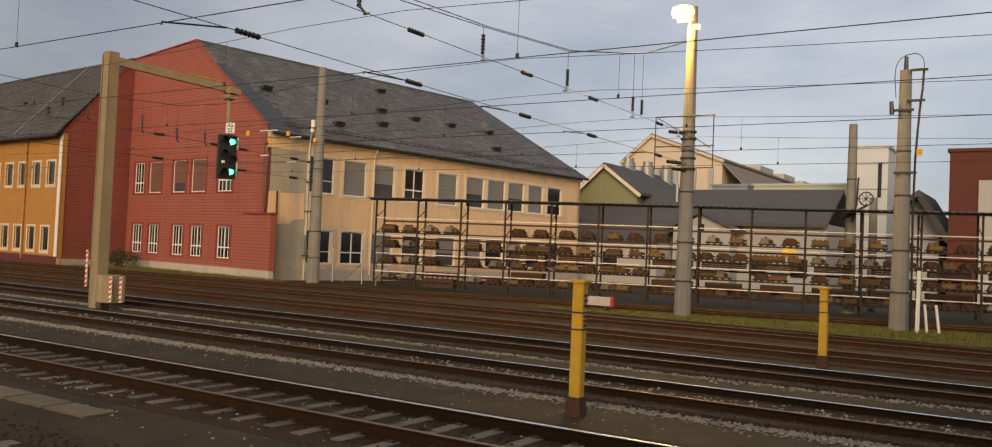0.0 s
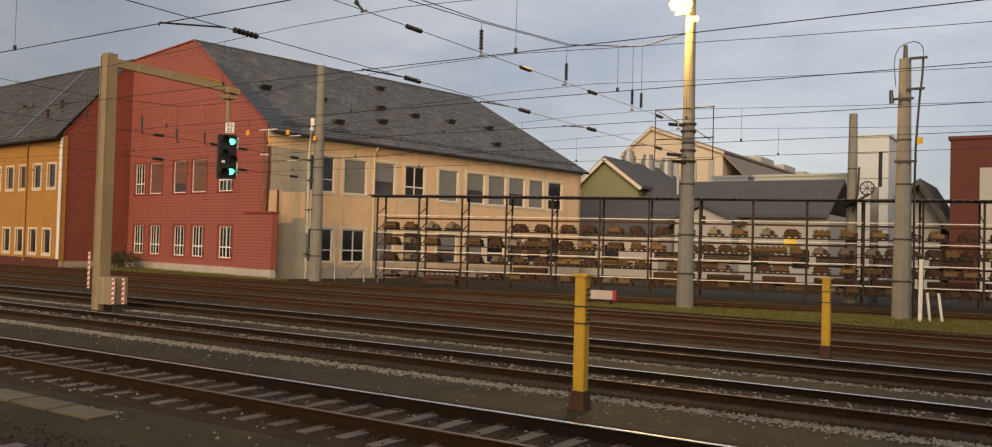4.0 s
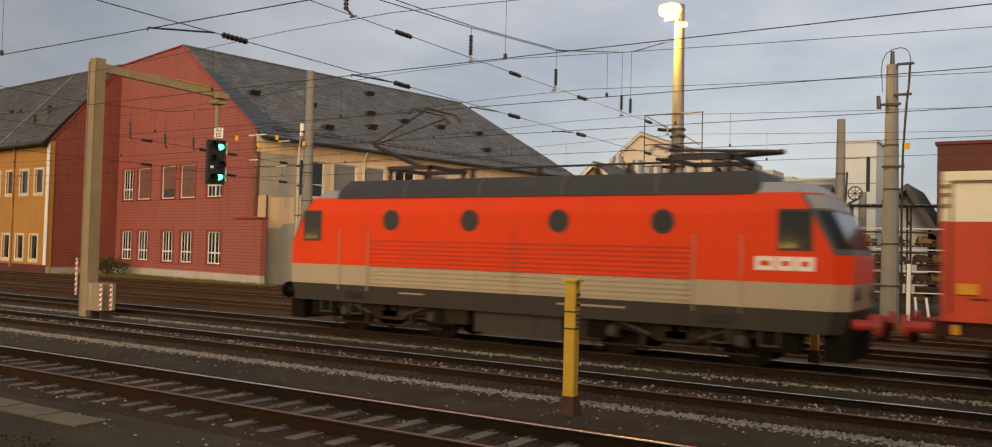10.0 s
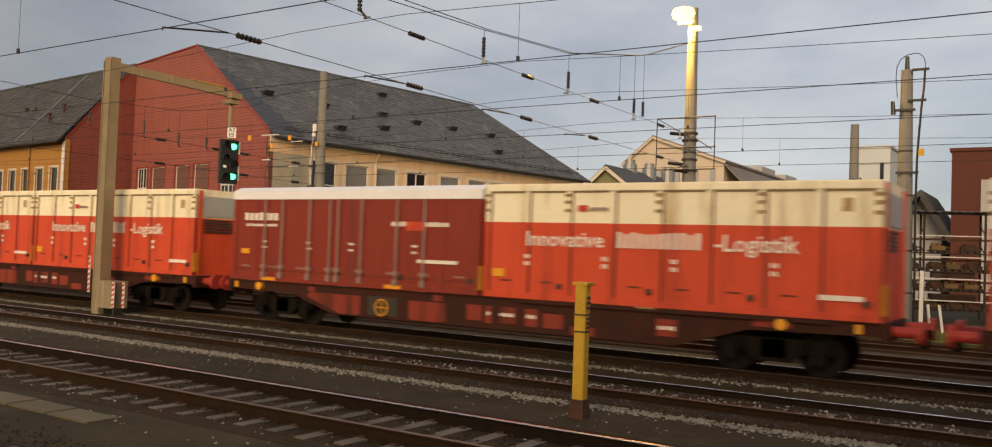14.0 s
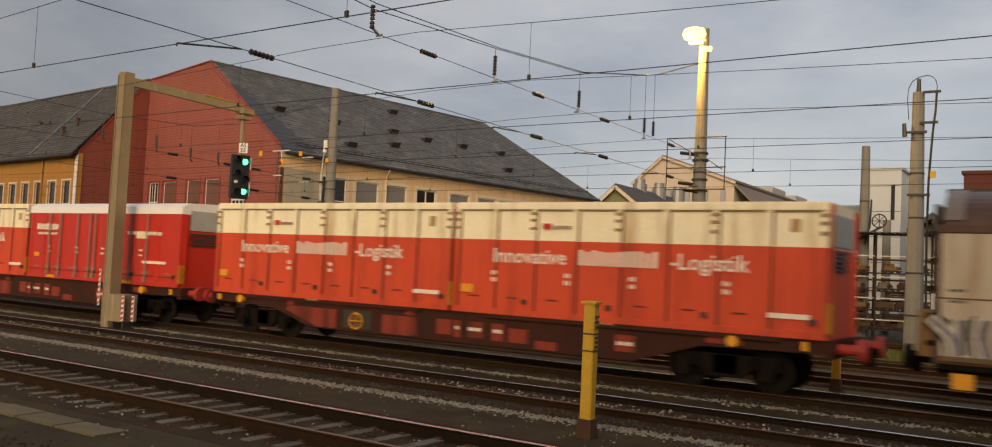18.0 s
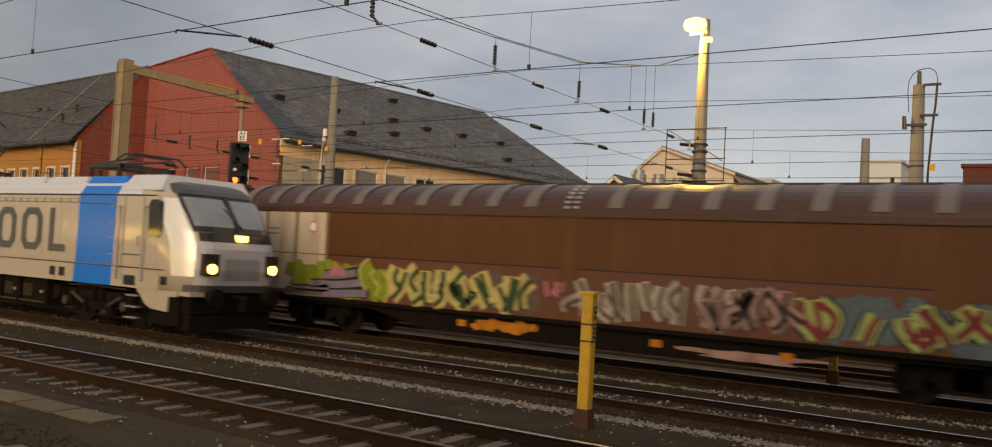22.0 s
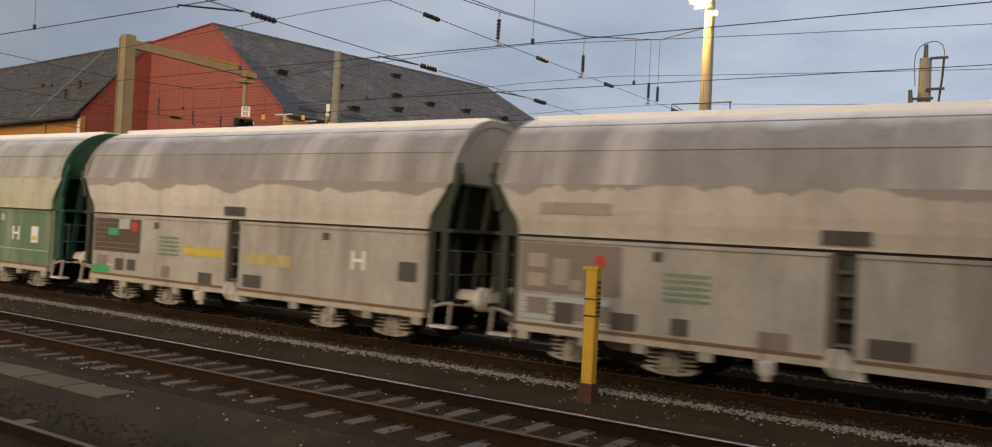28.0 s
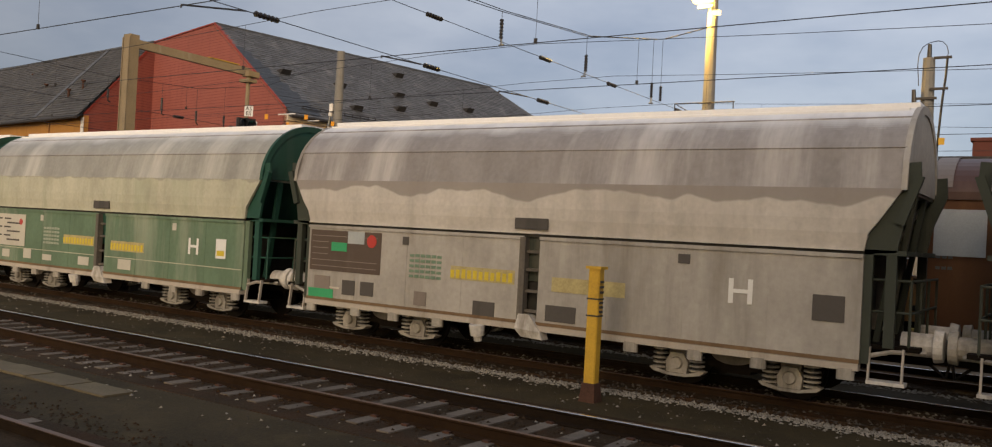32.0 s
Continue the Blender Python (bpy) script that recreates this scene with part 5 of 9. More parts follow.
part("corrugated_roof", g, M["darkmetal"], rack, "dark corrugated roof sheet")
part("fascia", Geo().box(-0.4, BAYS * PITCH + 0.3, -0.1, -0.02, 5.08, 5.19), M["darkmetal"], rack)


def stored(kind):
    """A small rusty casting strapped on a skid."""
    e = thing("stored_casting", ("rusty brake casting on a wooden skid", "ochre-brown gear casing on a wooden skid", "grey-brown bearing housing on a skid", "slatted ochre crate on a skid")[kind], "spare part", group="castings on the rack")
    top = (M["rackgoods"], M["ochregoods"], M["greygoods"], M["ochregoods"])[kind]
    part("skid", Geo().box(-0.46, 0.46, 0.12, 0.22, 0.06, 0.13).box(-0.46, 0.46, 0.75, 0.85, 0.06, 0.13).box(-0.42, 0.42, 0.22, 0.75, 0.09, 0.13), M["rustdark"], e, "dark wooden skid")
    for x in (-0.36, -0.04, 0.28):
        part("skid_block", Geo().box(x, x + 0.12, 0.11, 0.86, 0.0, 0.06), M["rustdark"], e)
    if kind == 0:
        part("casting", Geo().prism([(-0.36, 0.13), (0.34, 0.13), (0.36, 0.28), (0.2, 0.44), (-0.22, 0.46), (-0.38, 0.3)], 0.2, 0.78, "y"), top, e)
        part("flange", Geo().tube((-0.08, 0.1, 0.29), (-0.08, 0.2, 0.29), 0.14, n=12), M["rust"], e)
        part("lug", Geo().box(0.36, 0.46, 0.3, 0.6, 0.2, 0.27), top, e)
    elif kind == 1:
        part("casting", Geo().box(-0.38, 0.3, 0.22, 0.75, 0.13, 0.33, c=0.05), top, e)
        for x in (-0.24, 0.02):
            part("drum", Geo().tube((x, 0.48, 0.33), (x, 0.48, 0.47), 0.13, 0.11, n=12), top, e)
        part("lug", Geo().tube((0.3, 0.48, 0.24), (0.46, 0.48, 0.24), 0.07, n=8), M["rust"], e)
    elif kind == 2:
        part("casting", Geo().loft([[(-0.4, 0.2, 0.13), (0.36, 0.2, 0.13), (0.36, 0.78, 0.13), (-0.4, 0.78, 0.13)], [(-0.34, 0.24, 0.3), (0.3, 0.24, 0.3), (0.3, 0.74, 0.3), (-0.34, 0.74, 0.3)], [(-0.3, 0.3, 0.42), (0.02, 0.3, 0.45), (0.02, 0.68, 0.45), (-0.3, 0.68, 0.42)]]), top, e)
        part("cap", Geo().tube((0.16, 0.16, 0.24), (0.16, 0.26, 0.24), 0.11, n=12), M["rackgoods"], e)
        part("lug", Geo().box(-0.14, -0.02, 0.32, 0.62, 0.45, 0.5), M["rackgoods"], e)
    else:
        part("casting", Geo().box(-0.4, 0.4, 0.17, 0.8, 0.13, 0.4, c=0.03), M["rackgoods"], e, "dark crate body")
        for z in (0.15, 0.24, 0.33):
            part("slat", Geo().box(-0.42, 0.42, 0.145, 0.168, z, z + 0.06), top, e)
        for x in (-0.3, -0.05, 0.2):
            part("lug", Geo().box(x, x + 0.1, 0.25, 0.7, 0.4, 0.45), M["rust"], e)
    return e


rnd = random.Random(11)
protos = [stored(k) for k in range(4)]
used = [False] * 4
base = pose(*RK, 0, 0, RKZ)
for lev, z0 in enumerate(SHELF):
    for i in range(BAYS):
        spots = (0.75, 2.02) if lev == 3 or i < 3 or rnd.random() < 0.35 else (0.5, 1.36, 2.2)
        for j, x in enumerate(spots):
            if (i == 1 and lev < 3 and (lev == 0 or j > 0)) or (i == 2 and lev == 3) or rnd.random() < 0.04:
                continue
            k = rnd.choice((0, 0, 1, 1, 2, 3))
            m = base @ pose(i * PITCH + x + rnd.uniform(-0.07, 0.07), 0.04, z0, 0, 0, rnd.uniform(-4, 4))
            if not used[k]:
                used[k] = True
                protos[k].matrix_basis = m
            else:
                copy_thing(protos[k], m)
# flat bundles of old timbers lying under the castings
for lev in range(2):
    for i in range(3, BAYS):
        if rnd.random() < 0.85:
            zb_ = SH[lev] + 0.005
            t = thing("timber_bundle", "flat bundle of rusty brown timbers on the rack", "timber", tuple((base @ Vector((i * PITCH + 1.35, 0.5, zb_)))[:3]), RKZ, group="timber bundles")
            w = rnd.uniform(0.8, 1.15)
            for k in range(3):
                part("timber", Geo().box(-w, w, -0.36, 0.4, 0.1 * k, 0.1 * k + 0.085), M["rackgoods"], t)
t = thing("wire_cage", "rusty wire cage trolley under the rack", "trolley", tuple((base @ Vector((PITCH * 1.5, 0.5, 0.0)))[:3]), RKZ)
g = Geo()
for x in (-0.95, -0.3, 0.35, 0.95):
    for y in (-0.4, 0.4):
        g.box(x - 0.03, x + 0.03, y - 0.03, y + 0.03, 0.05, 0.95)
part("bars", g, M["rust"], t)
part("sheet", Geo().box(-0.95, 0.95, -0.38, 0.38, 0.1, 0.6), M["rackgoods"], t)
part("rim", Geo().box(-1.0, 1.0, -0.43, 0.43, 0.9, 0.97), M["rust"], t)

# ---- town behind the yard ----
def gable_house(name, label, x0, x1, y0, y1, zb, ze, zr, xr, wallm, roofm, over=0.6, trim=None):
    t = thing(name, label, "building", ((x0 + x1) / 2, (y0 + y1) / 2, zb))
    ox, oy = -(x0 + x1) / 2, -(y0 + y1) / 2
    P = lambda x, y, z: (x + ox, y + oy, z - zb)
    a = [(x0, ze), (x0, zb), (x1, zb), (x1, ze), (xr, zr)]
    part("wall", Geo().loft([[P(x, y0, z) for x, z in a], [P(x, y1, z) for x, z in a]]), wallm, t)
    s0 = (zr - ze) / max(xr - x0, 0.1)
    s1 = (zr - ze) / max(x1 - xr, 0.1)
    for (xa, za), (xb, zb_) in (((x0 - over, ze - s0 * over), (xr, zr)), ((x1 + over, ze - s1 * over), (xr, zr))):
        part("roof", Geo().loft([[P(xa, y0 - over, za + 0.05), P(xb, y0 - over, zb_ + 0.05), P(xb, y0 - over, zb_ + 0.35), P(xa, y0 - over, za + 0.35)],
                                 [P(xa, y1, za + 0.05), P(xb, y1, zb_ + 0.05), P(xb, y1, zb_ + 0.35), P(xa, y1, za + 0.35)]]), roofm, t)
        if trim:
            part("barge_board", Geo().beam(P(xa, y0 - over - 0.08, za), P(xb, y0 - over - 0.08, zb_), 0.1, 0.32), trim, t, "pale barge board")
    return t, P


t, P = gable_house("town_house", "olive green gabled house with grey roof", -41.6, -35.2, 80, 96, -0.2, 8.6, 11.2, -38.7, M["greenbg"], M["greybg"], trim=M["cream_trim"])
for i, (x, y) in enumerate(((-39.0, 86), (-38.5, 90), (-37.9, 94))):
    part("roof_vent", Geo().tube(P(x, y, 8.6), P(x, y, 12.2), 0.75, n=12).tube(P(x, y, 12.2), P(x, y, 12.7), 0.55, n=12), M["metal"], t, "round metal roof vent")
t, P = gable_house("factory_hall", "tan clad factory hall with long brown roof", -50.8, -36.8, 110, 206, -0.2, 15.0, 18.5, -46.6, M["tanbg"], M["hallroof"], over=0.3, trim=M["tanbg"])
part("side_roof", Geo().loft([[P(x, y, z) for x, z in ((-36.75, 14.95), (-33.4, 11.6), (-33.4, 11.3), (-36.75, 14.6))] for y in (109.8, 206)]), M["hallroof"], t, "grey-brown lower roof slope")
for x in (-50.6, -48.2, -45.6, -43.0, -40.5, -38.2):
    part("pilaster", Geo().loft([[P(x - 0.3, 109.7, 0), P(x + 0.3, 109.7, 0), P(x + 0.3, 110.1, 0), P(x - 0.3, 110.1, 0)], [P(x - 0.3, 109.7, 14.0), P(x + 0.3, 109.7, 14.0), P(x + 0.3, 110.1, 14.0), P(x - 0.3, 110.1, 14.0)]]), M["palebg"], t, "pale pilaster strip")
for y in (150, 165, 180):
    part("roof_light", Geo().box(*[v for v in (P(-46, y, 18.0)[0], P(-43.5, y, 0)[0], P(0, y, 0)[1], P(0, y + 8, 0)[1], 17.9, 18.9)]), M["greyclad"], t)


def block(name, label, x0, x1, y0, y1, z1, m, roofm=None):
    t = thing(name, label, "building", ((x0 + x1) / 2, (y0 + y1) / 2, -0.2))
    w, d = (x1 - x0) / 2, (y1 - y0) / 2
    part("wall", Geo().box(-w, w, -d, d, 0, z1 + 0.2), m, t)
    part("roof_edge", Geo().box(-w - 0.15, w + 0.15, -d - 0.15, d + 0.15, z1 + 0.2, z1 + 0.45), roofm or m, t)
    return t


t = block("workshop_block", "pale green flat-roofed workshop", -29.2, -19.2, 98, 110, 10.7, M["greenpale"])
for x in (-3.0, 2.8):
    part("window_band", Geo().box(x - 1.3, x + 1.3, -6.05, -5.95, 9.2, 10.1), M["dark_room"], t)
block("workshop_block", "blue-grey flat-roofed workshop annex", -33.2, -29.2, 96, 108, 10.5, M["bluegrey"])
tw = block("stair_tower", "light grey panel-clad tower", -17.9, -14.3, 92, 98, 13.9, M["towergrey"])
part("window_slot", Geo().box(0.9, 1.25, -3.05, -2.95, 9.2, 12.6), M["dark_room"], tw)
for z in (2.5, 5, 7.5, 10, 12.5):
    part("panel_joint", Geo().box(-1.8, 1.8, -3.02, -2.98, z, z + 0.06), M["greybg"], tw)
# long low hall with a dark roof in front of them
t = thing("storage_hall", "white-walled low hall with a dark grey pitched roof", "building", (-30.0, 82, -0.2))
part("wall", Geo().box(-13.5, 13.2, -4, 6, 0, 5.9), M["palebg"], t, "white rendered wall")
part("roof", Geo().loft([[(-14.2, -4.9, 5.55), (13.4, -4.9, 5.55), (13.4, -4.9, 5.85), (-14.2, -4.9, 5.85)], [(-14.2, 1.5, 9.0), (13.4, 1.5, 9.0), (13.4, 1.5, 9.3), (-14.2, 1.5, 9.3)]]), M["greybg"], t, "dark grey sheet roof")
part("roof", Geo().loft([[(-14.2, 7.5, 5.55), (13.4, 7.5, 5.55), (13.4, 7.5, 5.85), (-14.2, 7.5, 5.85)], [(-14.2, 1.5, 9.0), (13.4, 1.5, 9.0), (13.4, 1.5, 9.3), (-14.2, 1.5, 9.3)]]), M["greybg"], t)
part("gable_front", Geo().loft([[(0.3, -6.2, 0), (5.6, -6.2, 0), (5.6, -6.2, 5.2), (2.9, -6.2, 6.4), (0.3, -6.2, 5.2)], [(0.3, 0, 0), (5.6, 0, 0), (5.6, 0, 5.2), (2.9, 0, 6.4), (0.3, 0, 5.2)]]), M["palebg"], t, "small white gable front")
for x0, x1 in ((-0.4, 2.9), (6.3, 2.9)):
    part("gable_roof", Geo().loft([[(x0, -6.7, 4.95), (x1, -6.7, 6.5), (x1, -6.7, 6.75), (x0, -6.7, 5.2)], [(x0, 1, 4.95), (x1, 1, 6.5), (x1, 1, 6.75), (x0, 1, 5.2)]]), M["greybg"], t)
part("gable_window", Geo().box(2.6, 3.2, -6.24, -6.2, 4.9, 5.6), M["dark_room"], t)
part("lean_to_roof", Geo().loft([[(-13.8, -9.5, 3.6), (0.2, -9.5, 3.6), (0.2, -9.5, 3.8), (-13.8, -9.5, 3.8)], [(-13.8, -4.8, 5.6), (0.2, -4.8, 5.6), (0.2, -4.8, 5.8), (-13.8, -4.8, 5.8)]]), M["greybg"], t, "grey lean-to roof")
part("lean_to_wall", Geo().box(-13.5, 0, -9.2, -4.0, 0, 3.7), M["greyclad"], t)
for x in (-9, -4.5, 7.5, 11.0):
    part("window", Geo().box(x - 0.7, x + 0.7, -9.26 if x < 0 else -4.06, -9.15 if x < 0 else -3.95, 1.2, 2.8), M["dark_room"], t)
part("chimney_pipe", Geo().tube((-1.5, -1, 6.0), (-1.5, -1, 9.6), 0.16), M["metal"], t, "thin steel chimney")
t = thing("wide_eaved_house", "white house with a dark overhanging gable roof", "building", (-9.6, 80, -0.2))
prof = [(-1.3, 0), (1.5, 0), (1.5, 5.7), (0.2, 8.0), (-1.3, 7.2)]
part("wall", Geo().prism(prof, -3, 5, "y"), M["palebg"], t)
part("roof", Geo().prism([(0.15, 8.1), (2.35, 4.5), (2.42, 4.9), (0.2, 8.6)], -5, 6, "y"), M["greybg"], t, "dark steep roof slope")
part("roof", Geo().prism([(0.15, 8.1), (-1.6, 6.9), (-1.62, 7.3), (0.2, 8.6)], -5, 6, "y"), M["greybg"], t, "dark steep roof slope")
part("barge_board", Geo().beam((0.3, -5.05, 8.0), (2.35, -5.05, 4.6), 0.1, 0.4), M["darkmetal"], t, "dark barge board")
t = block("brick_block", "red-brown clad block with grey side panel", -7.3, 8, 75, 90, 11.3, M["brick"])
part("grey_panel", Geo().box(-5.65, 7.7, -7.62, -7.5, 0, 9.3), M["greyclad"], t, "pale grey cladding panel")
t = thing("wall_sign", "bright yellow sign box on the white hall wall", "sign", (-19.9, 77.95, 2.9))
part("sign_box", Geo().box(-0.55, 0.55, -0.15, 0.06, 0.0, 0.75, c=0.02), mat("bright_yellow_sign", (0.8, 0.52, 0.03), 0.45, var=0.1), t, "yellow sign face")
part("sign_bracket", Geo().box(-0.05, 0.05, -0.05, 0.06, -0.4, 0.0), M["metal"], t)
# distant tree line and hills close the view
g = Geo()
rnd = random.Random(5)
pts = []
for i in range(121):
    x = -900 + i * 15
    pts.append((x, 5 + 2.5 * math.sin(i * 0.7) + rnd.uniform(0, 2.5)))
for (xa, za), (xb, zb) in zip(pts, pts[1:]):
    g.quad((xa, 420, -1), (xb, 420, -1), (xb, 424, zb), (xa, 424, za))
struct("backdrop", g, mat("distant_woodland", (0.035, 0.04, 0.03), 0.95, var=0.3, scale=0.05, fine=0.5, bump=0), "low dark distant woodland", "backdrop")


# ---- trains ----
def paint(name, c, rough=0.45, dirt=(0.12, 0.09, 0.07), amt=0.15, var=0.1, metal=0.0, spec=0.4):
    return mat(name, c, rough, metal, var=var, scale=1.2, fine=18, bump=0.04, dirt=dirt, dirt_amt=amt, streak=True, spec=spec)


def spray(name, c):
    return mat(name, c, 0.65, var=0.4, scale=4, fine=14, bump=0, dirt=(c[0] * 0.45 + 0.02, c[1] * 0.4 + 0.012, c[2] * 0.4 + 0.008), dirt_amt=0.35, streak=True, spec=0.2)


def hopskin(name, c, c2, rough=0.75, metal=0.0, slope=False):
    """Dust-caked sheet: long vertical wash streaks and broad blotches over fine grain."""
    m = mat(name, c, rough, metal, var=0.16, scale=0.9, fine=12, bump=0.05, dirt=c2, dirt_amt=0.4, streak=True, dscale=0.75, spec=0.3)
    n, l = m.node_tree.nodes, m.node_tree.links
    b = n["Principled BSDF"]
    src = b.inputs["Base Color"].links[0].from_socket
    co, mp, nz, mr, mx = n.new("ShaderNodeTexCoord"), n.new("ShaderNodeMapping"), n.new("ShaderNodeTexNoise"), n.new("ShaderNodeMapRange"), n.new("ShaderNodeMixRGB")
    for q in n:
        if slope and q.bl_idname == "ShaderNodeMapping":
            q.inputs["Scale"].default_value = (1.0, 0.16, 0.12)
    mp.inputs["Scale"].default_value = (1.0, 0.4, 0.35)
    nz.inputs["Scale"].default_value = 1.7
    nz.inputs["Detail"].default_value = 7
    nz.inputs["Roughness"].default_value = 0.6
    mr.inputs["From Min"].default_value = 0.42
    mr.inputs["From Max"].default_value = 0.7
    mr.inputs["To Max"].default_value = 0.42
    mx.blend_type = "MULTIPLY"
    mx.inputs["Color2"].default_value = (0.45, 0.43, 0.41, 1)
    l.new(co.outputs["Object"], mp.inputs["Vector"])
    l.new(mp.outputs[0], nz.inputs["Vector"])
    l.new(nz.outputs["Fac"], mr.inputs["Value"])
    l.new(mr.outputs[0], mx.inputs["Fac"])
    l.new(src, mx.inputs["Color1"])
    l.new(mx.outputs[0], b.inputs["Base Color"])
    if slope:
        # dust brightens the flatter roof top: skylight from above put into the colour
        geo, sep, jit, facing_up, dust = n.new("ShaderNodeNewGeometry"), n.new("ShaderNodeSeparateXYZ"), n.new("ShaderNodeMath"), n.new("ShaderNodeMapRange"), n.new("ShaderNodeMixRGB")
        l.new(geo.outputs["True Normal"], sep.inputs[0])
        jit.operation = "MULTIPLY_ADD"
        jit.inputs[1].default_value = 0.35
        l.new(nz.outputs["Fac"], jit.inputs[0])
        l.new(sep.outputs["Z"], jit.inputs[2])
        facing_up.inputs["From Min"].default_value = 0.9
        facing_up.inputs["From Max"].default_value = 1.1
        facing_up.inputs["To Max"].default_value = 0.85
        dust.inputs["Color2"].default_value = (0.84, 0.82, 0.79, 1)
        l.new(jit.outputs[0], facing_up.inputs["Value"])
        l.new(facing_up.outputs[0], dust.inputs["Fac"])
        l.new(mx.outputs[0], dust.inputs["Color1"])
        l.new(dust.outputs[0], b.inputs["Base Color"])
    return m


M["locored"] = paint("orange_red_locomotive_paint", (0.70, 0.05, 0.008), 0.4, (0.5, 0.04, 0.01), 0.12, spec=0.2)
M["lococream"] = paint("dusty_cream_stripe", (0.38, 0.31, 0.21), 0.5, (0.3, 0.22, 0.14), 0.2)
M["locodark"] = paint("umber_grey_skirt", (0.038, 0.031, 0.022), 0.6, (0.022, 0.017, 0.012), 0.25)
M["locoroof"] = paint("dark_umber_roof", (0.035, 0.032, 0.03), 0.55, (0.06, 0.05, 0.04), 0.2)
M["locofront"] = paint("dark_grey_cab_frame", (0.075, 0.07, 0.062), 0.5)
M["locogrey"] = paint("grey_cab_roof", (0.26, 0.26, 0.25), 0.5)
M["cabglass"] = mat("cab_window_glass", (0.012, 0.014, 0.016), 0.08, var=0.1, bump=0, spec=0.4)
M["boxred"] = paint("faded_red_container_paint", (0.60, 0.078, 0.034), 0.55, (0.38, 0.05, 0.025), 0.4, spec=0.2)
M["boxcream"] = paint("dirty_cream_container_paint", (0.86, 0.78, 0.57), 0.55, (0.52, 0.38, 0.2), 0.36, spec=0.25)
M["seamred"] = paint("grimy_red_joint", (0.13, 0.022, 0.012), 0.7)
M["seamcream"] = paint("grimy_cream_joint", (0.24, 0.165, 0.09), 0.7)
M["boxmaroon"] = paint("maroon_container_paint", (0.22, 0.024, 0.011), 0.45, (0.13, 0.02, 0.015), 0.2)
M["boxbright"] = paint("bright_red_container_paint", (0.50, 0.03, 0.02), 0.4, (0.3, 0.03, 0.02), 0.15)
M["buffer_red"] = paint("dull_red_buffer_paint", (0.38, 0.035, 0.025), 0.6, (0.12, 0.03, 0.02), 0.35)
M["tarp"] = mat("white_tarpaulin", (0.78, 0.76, 0.74), 0.5, var=0.08, scale=2, fine=15)
M["hingebrown"] = mat("rusty_brown_hinge", (0.3, 0.19, 0.09), 0.8, var=0.4, scale=6, fine=20)
M["ruststain"] = mat("orange_rust_stain", (0.42, 0.27, 0.12), 0.8, var=0.5, scale=4, fine=20, bump=0)
M["strap"] = paint("grey_red_lock_bar", (0.27, 0.17, 0.14), 0.45)
M["letter"] = mat("pale_lettering", (0.78, 0.70, 0.60), 0.6, var=0.15, scale=3, fine=30, bump=0)
M["underframe"] = mat("red_brown_wagon_underframe", (0.05, 0.0165, 0.011), 0.75, var=0.3, scale=1.6, fine=14, bump=0.1, dirt=(0.035, 0.016, 0.011), dirt_amt=0.5, spec=0.15)
M["bogie"] = mat("grimy_bogie_iron", (0.0105, 0.008, 0.006), 0.9, 0.0, var=0.4, scale=4, fine=30, bump=0.2, spec=0.06)
M["locobogie"] = mat("dusty_brown_bogie_iron", (0.032, 0.023, 0.015), 0.9, 0.0, var=0.5, scale=4, fine=30, bump=0.2, dirt=(0.06, 0.045, 0.03), dirt_amt=0.3, spec=0.06)
M["wheel"] = mat("grimy_wheel", (0.013, 0.010, 0.008), 0.8, 0.0, var=0.3, scale=4, spec=0.1)
M["sillred"] = paint("faded_red_sill_paint", (0.24, 0.042, 0.026), 0.7, (0.07, 0.022, 0.014), 0.5, spec=0.15)
M["wagbrown"] = paint("brown_sliding_wall_paint", (0.10, 0.042, 0.016), 0.5, (0.13, 0.058, 0.022), 0.3, spec=0.2)
M["wagroof"] = paint("brown_wagon_roof", (0.064, 0.029, 0.019), 0.42, (0.09, 0.046, 0.03), 0.3)
M["wagstrap"] = paint("grey_roof_rib", (0.15, 0.125, 0.11), 0.5)
M["wagcream"] = paint("dirty_cream_wagon_panel", (0.50, 0.43, 0.34), 0.55, (0.34, 0.23, 0.13), 0.4, spec=0.25)
M["wagred"] = paint("red_brown_lower_wall_paint", (0.115, 0.04, 0.02), 0.55, (0.075, 0.03, 0.018), 0.3)
M["orangebrown"] = paint("orange_brown_box_paint", (0.2, 0.1, 0.025), 0.6)
M["wagsign"] = mat("pale_blue_grey_data_panel", (0.36, 0.38, 0.38), 0.6, var=0.15)
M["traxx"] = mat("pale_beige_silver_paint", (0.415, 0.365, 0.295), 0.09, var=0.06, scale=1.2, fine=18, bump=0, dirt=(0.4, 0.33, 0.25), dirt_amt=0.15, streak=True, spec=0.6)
# nose corners set paler than the body side, the front bluer
M["nosesilver"] = paint("silver_white_nose", (0.72, 0.71, 0.68), 0.28, (0.6, 0.58, 0.55), 0.1, 0.05, 0.2)
M["visorgrey"] = paint("dark_grey_cab_paint", (0.055, 0.056, 0.06), 0.5, (0.09, 0.085, 0.08), 0.2)
M["frontgrey"] = paint("bluish_silver_front", (0.40, 0.40, 0.42), 0.35, (0.3, 0.29, 0.28), 0.2)
M["shieldgrey"] = paint("grey_front_shield", (0.24, 0.24, 0.26), 0.4, (0.16, 0.16, 0.16), 0.2)
# pale base: the sky's reflection in the windscreen is put into the colour
M["screenglass"] = mat("glass_with_sky_reflection", (0.19, 0.21, 0.22), 0.06, var=0.2, bump=0, spec=0.8)
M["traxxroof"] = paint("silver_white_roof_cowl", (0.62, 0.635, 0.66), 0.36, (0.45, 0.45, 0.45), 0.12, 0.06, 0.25)
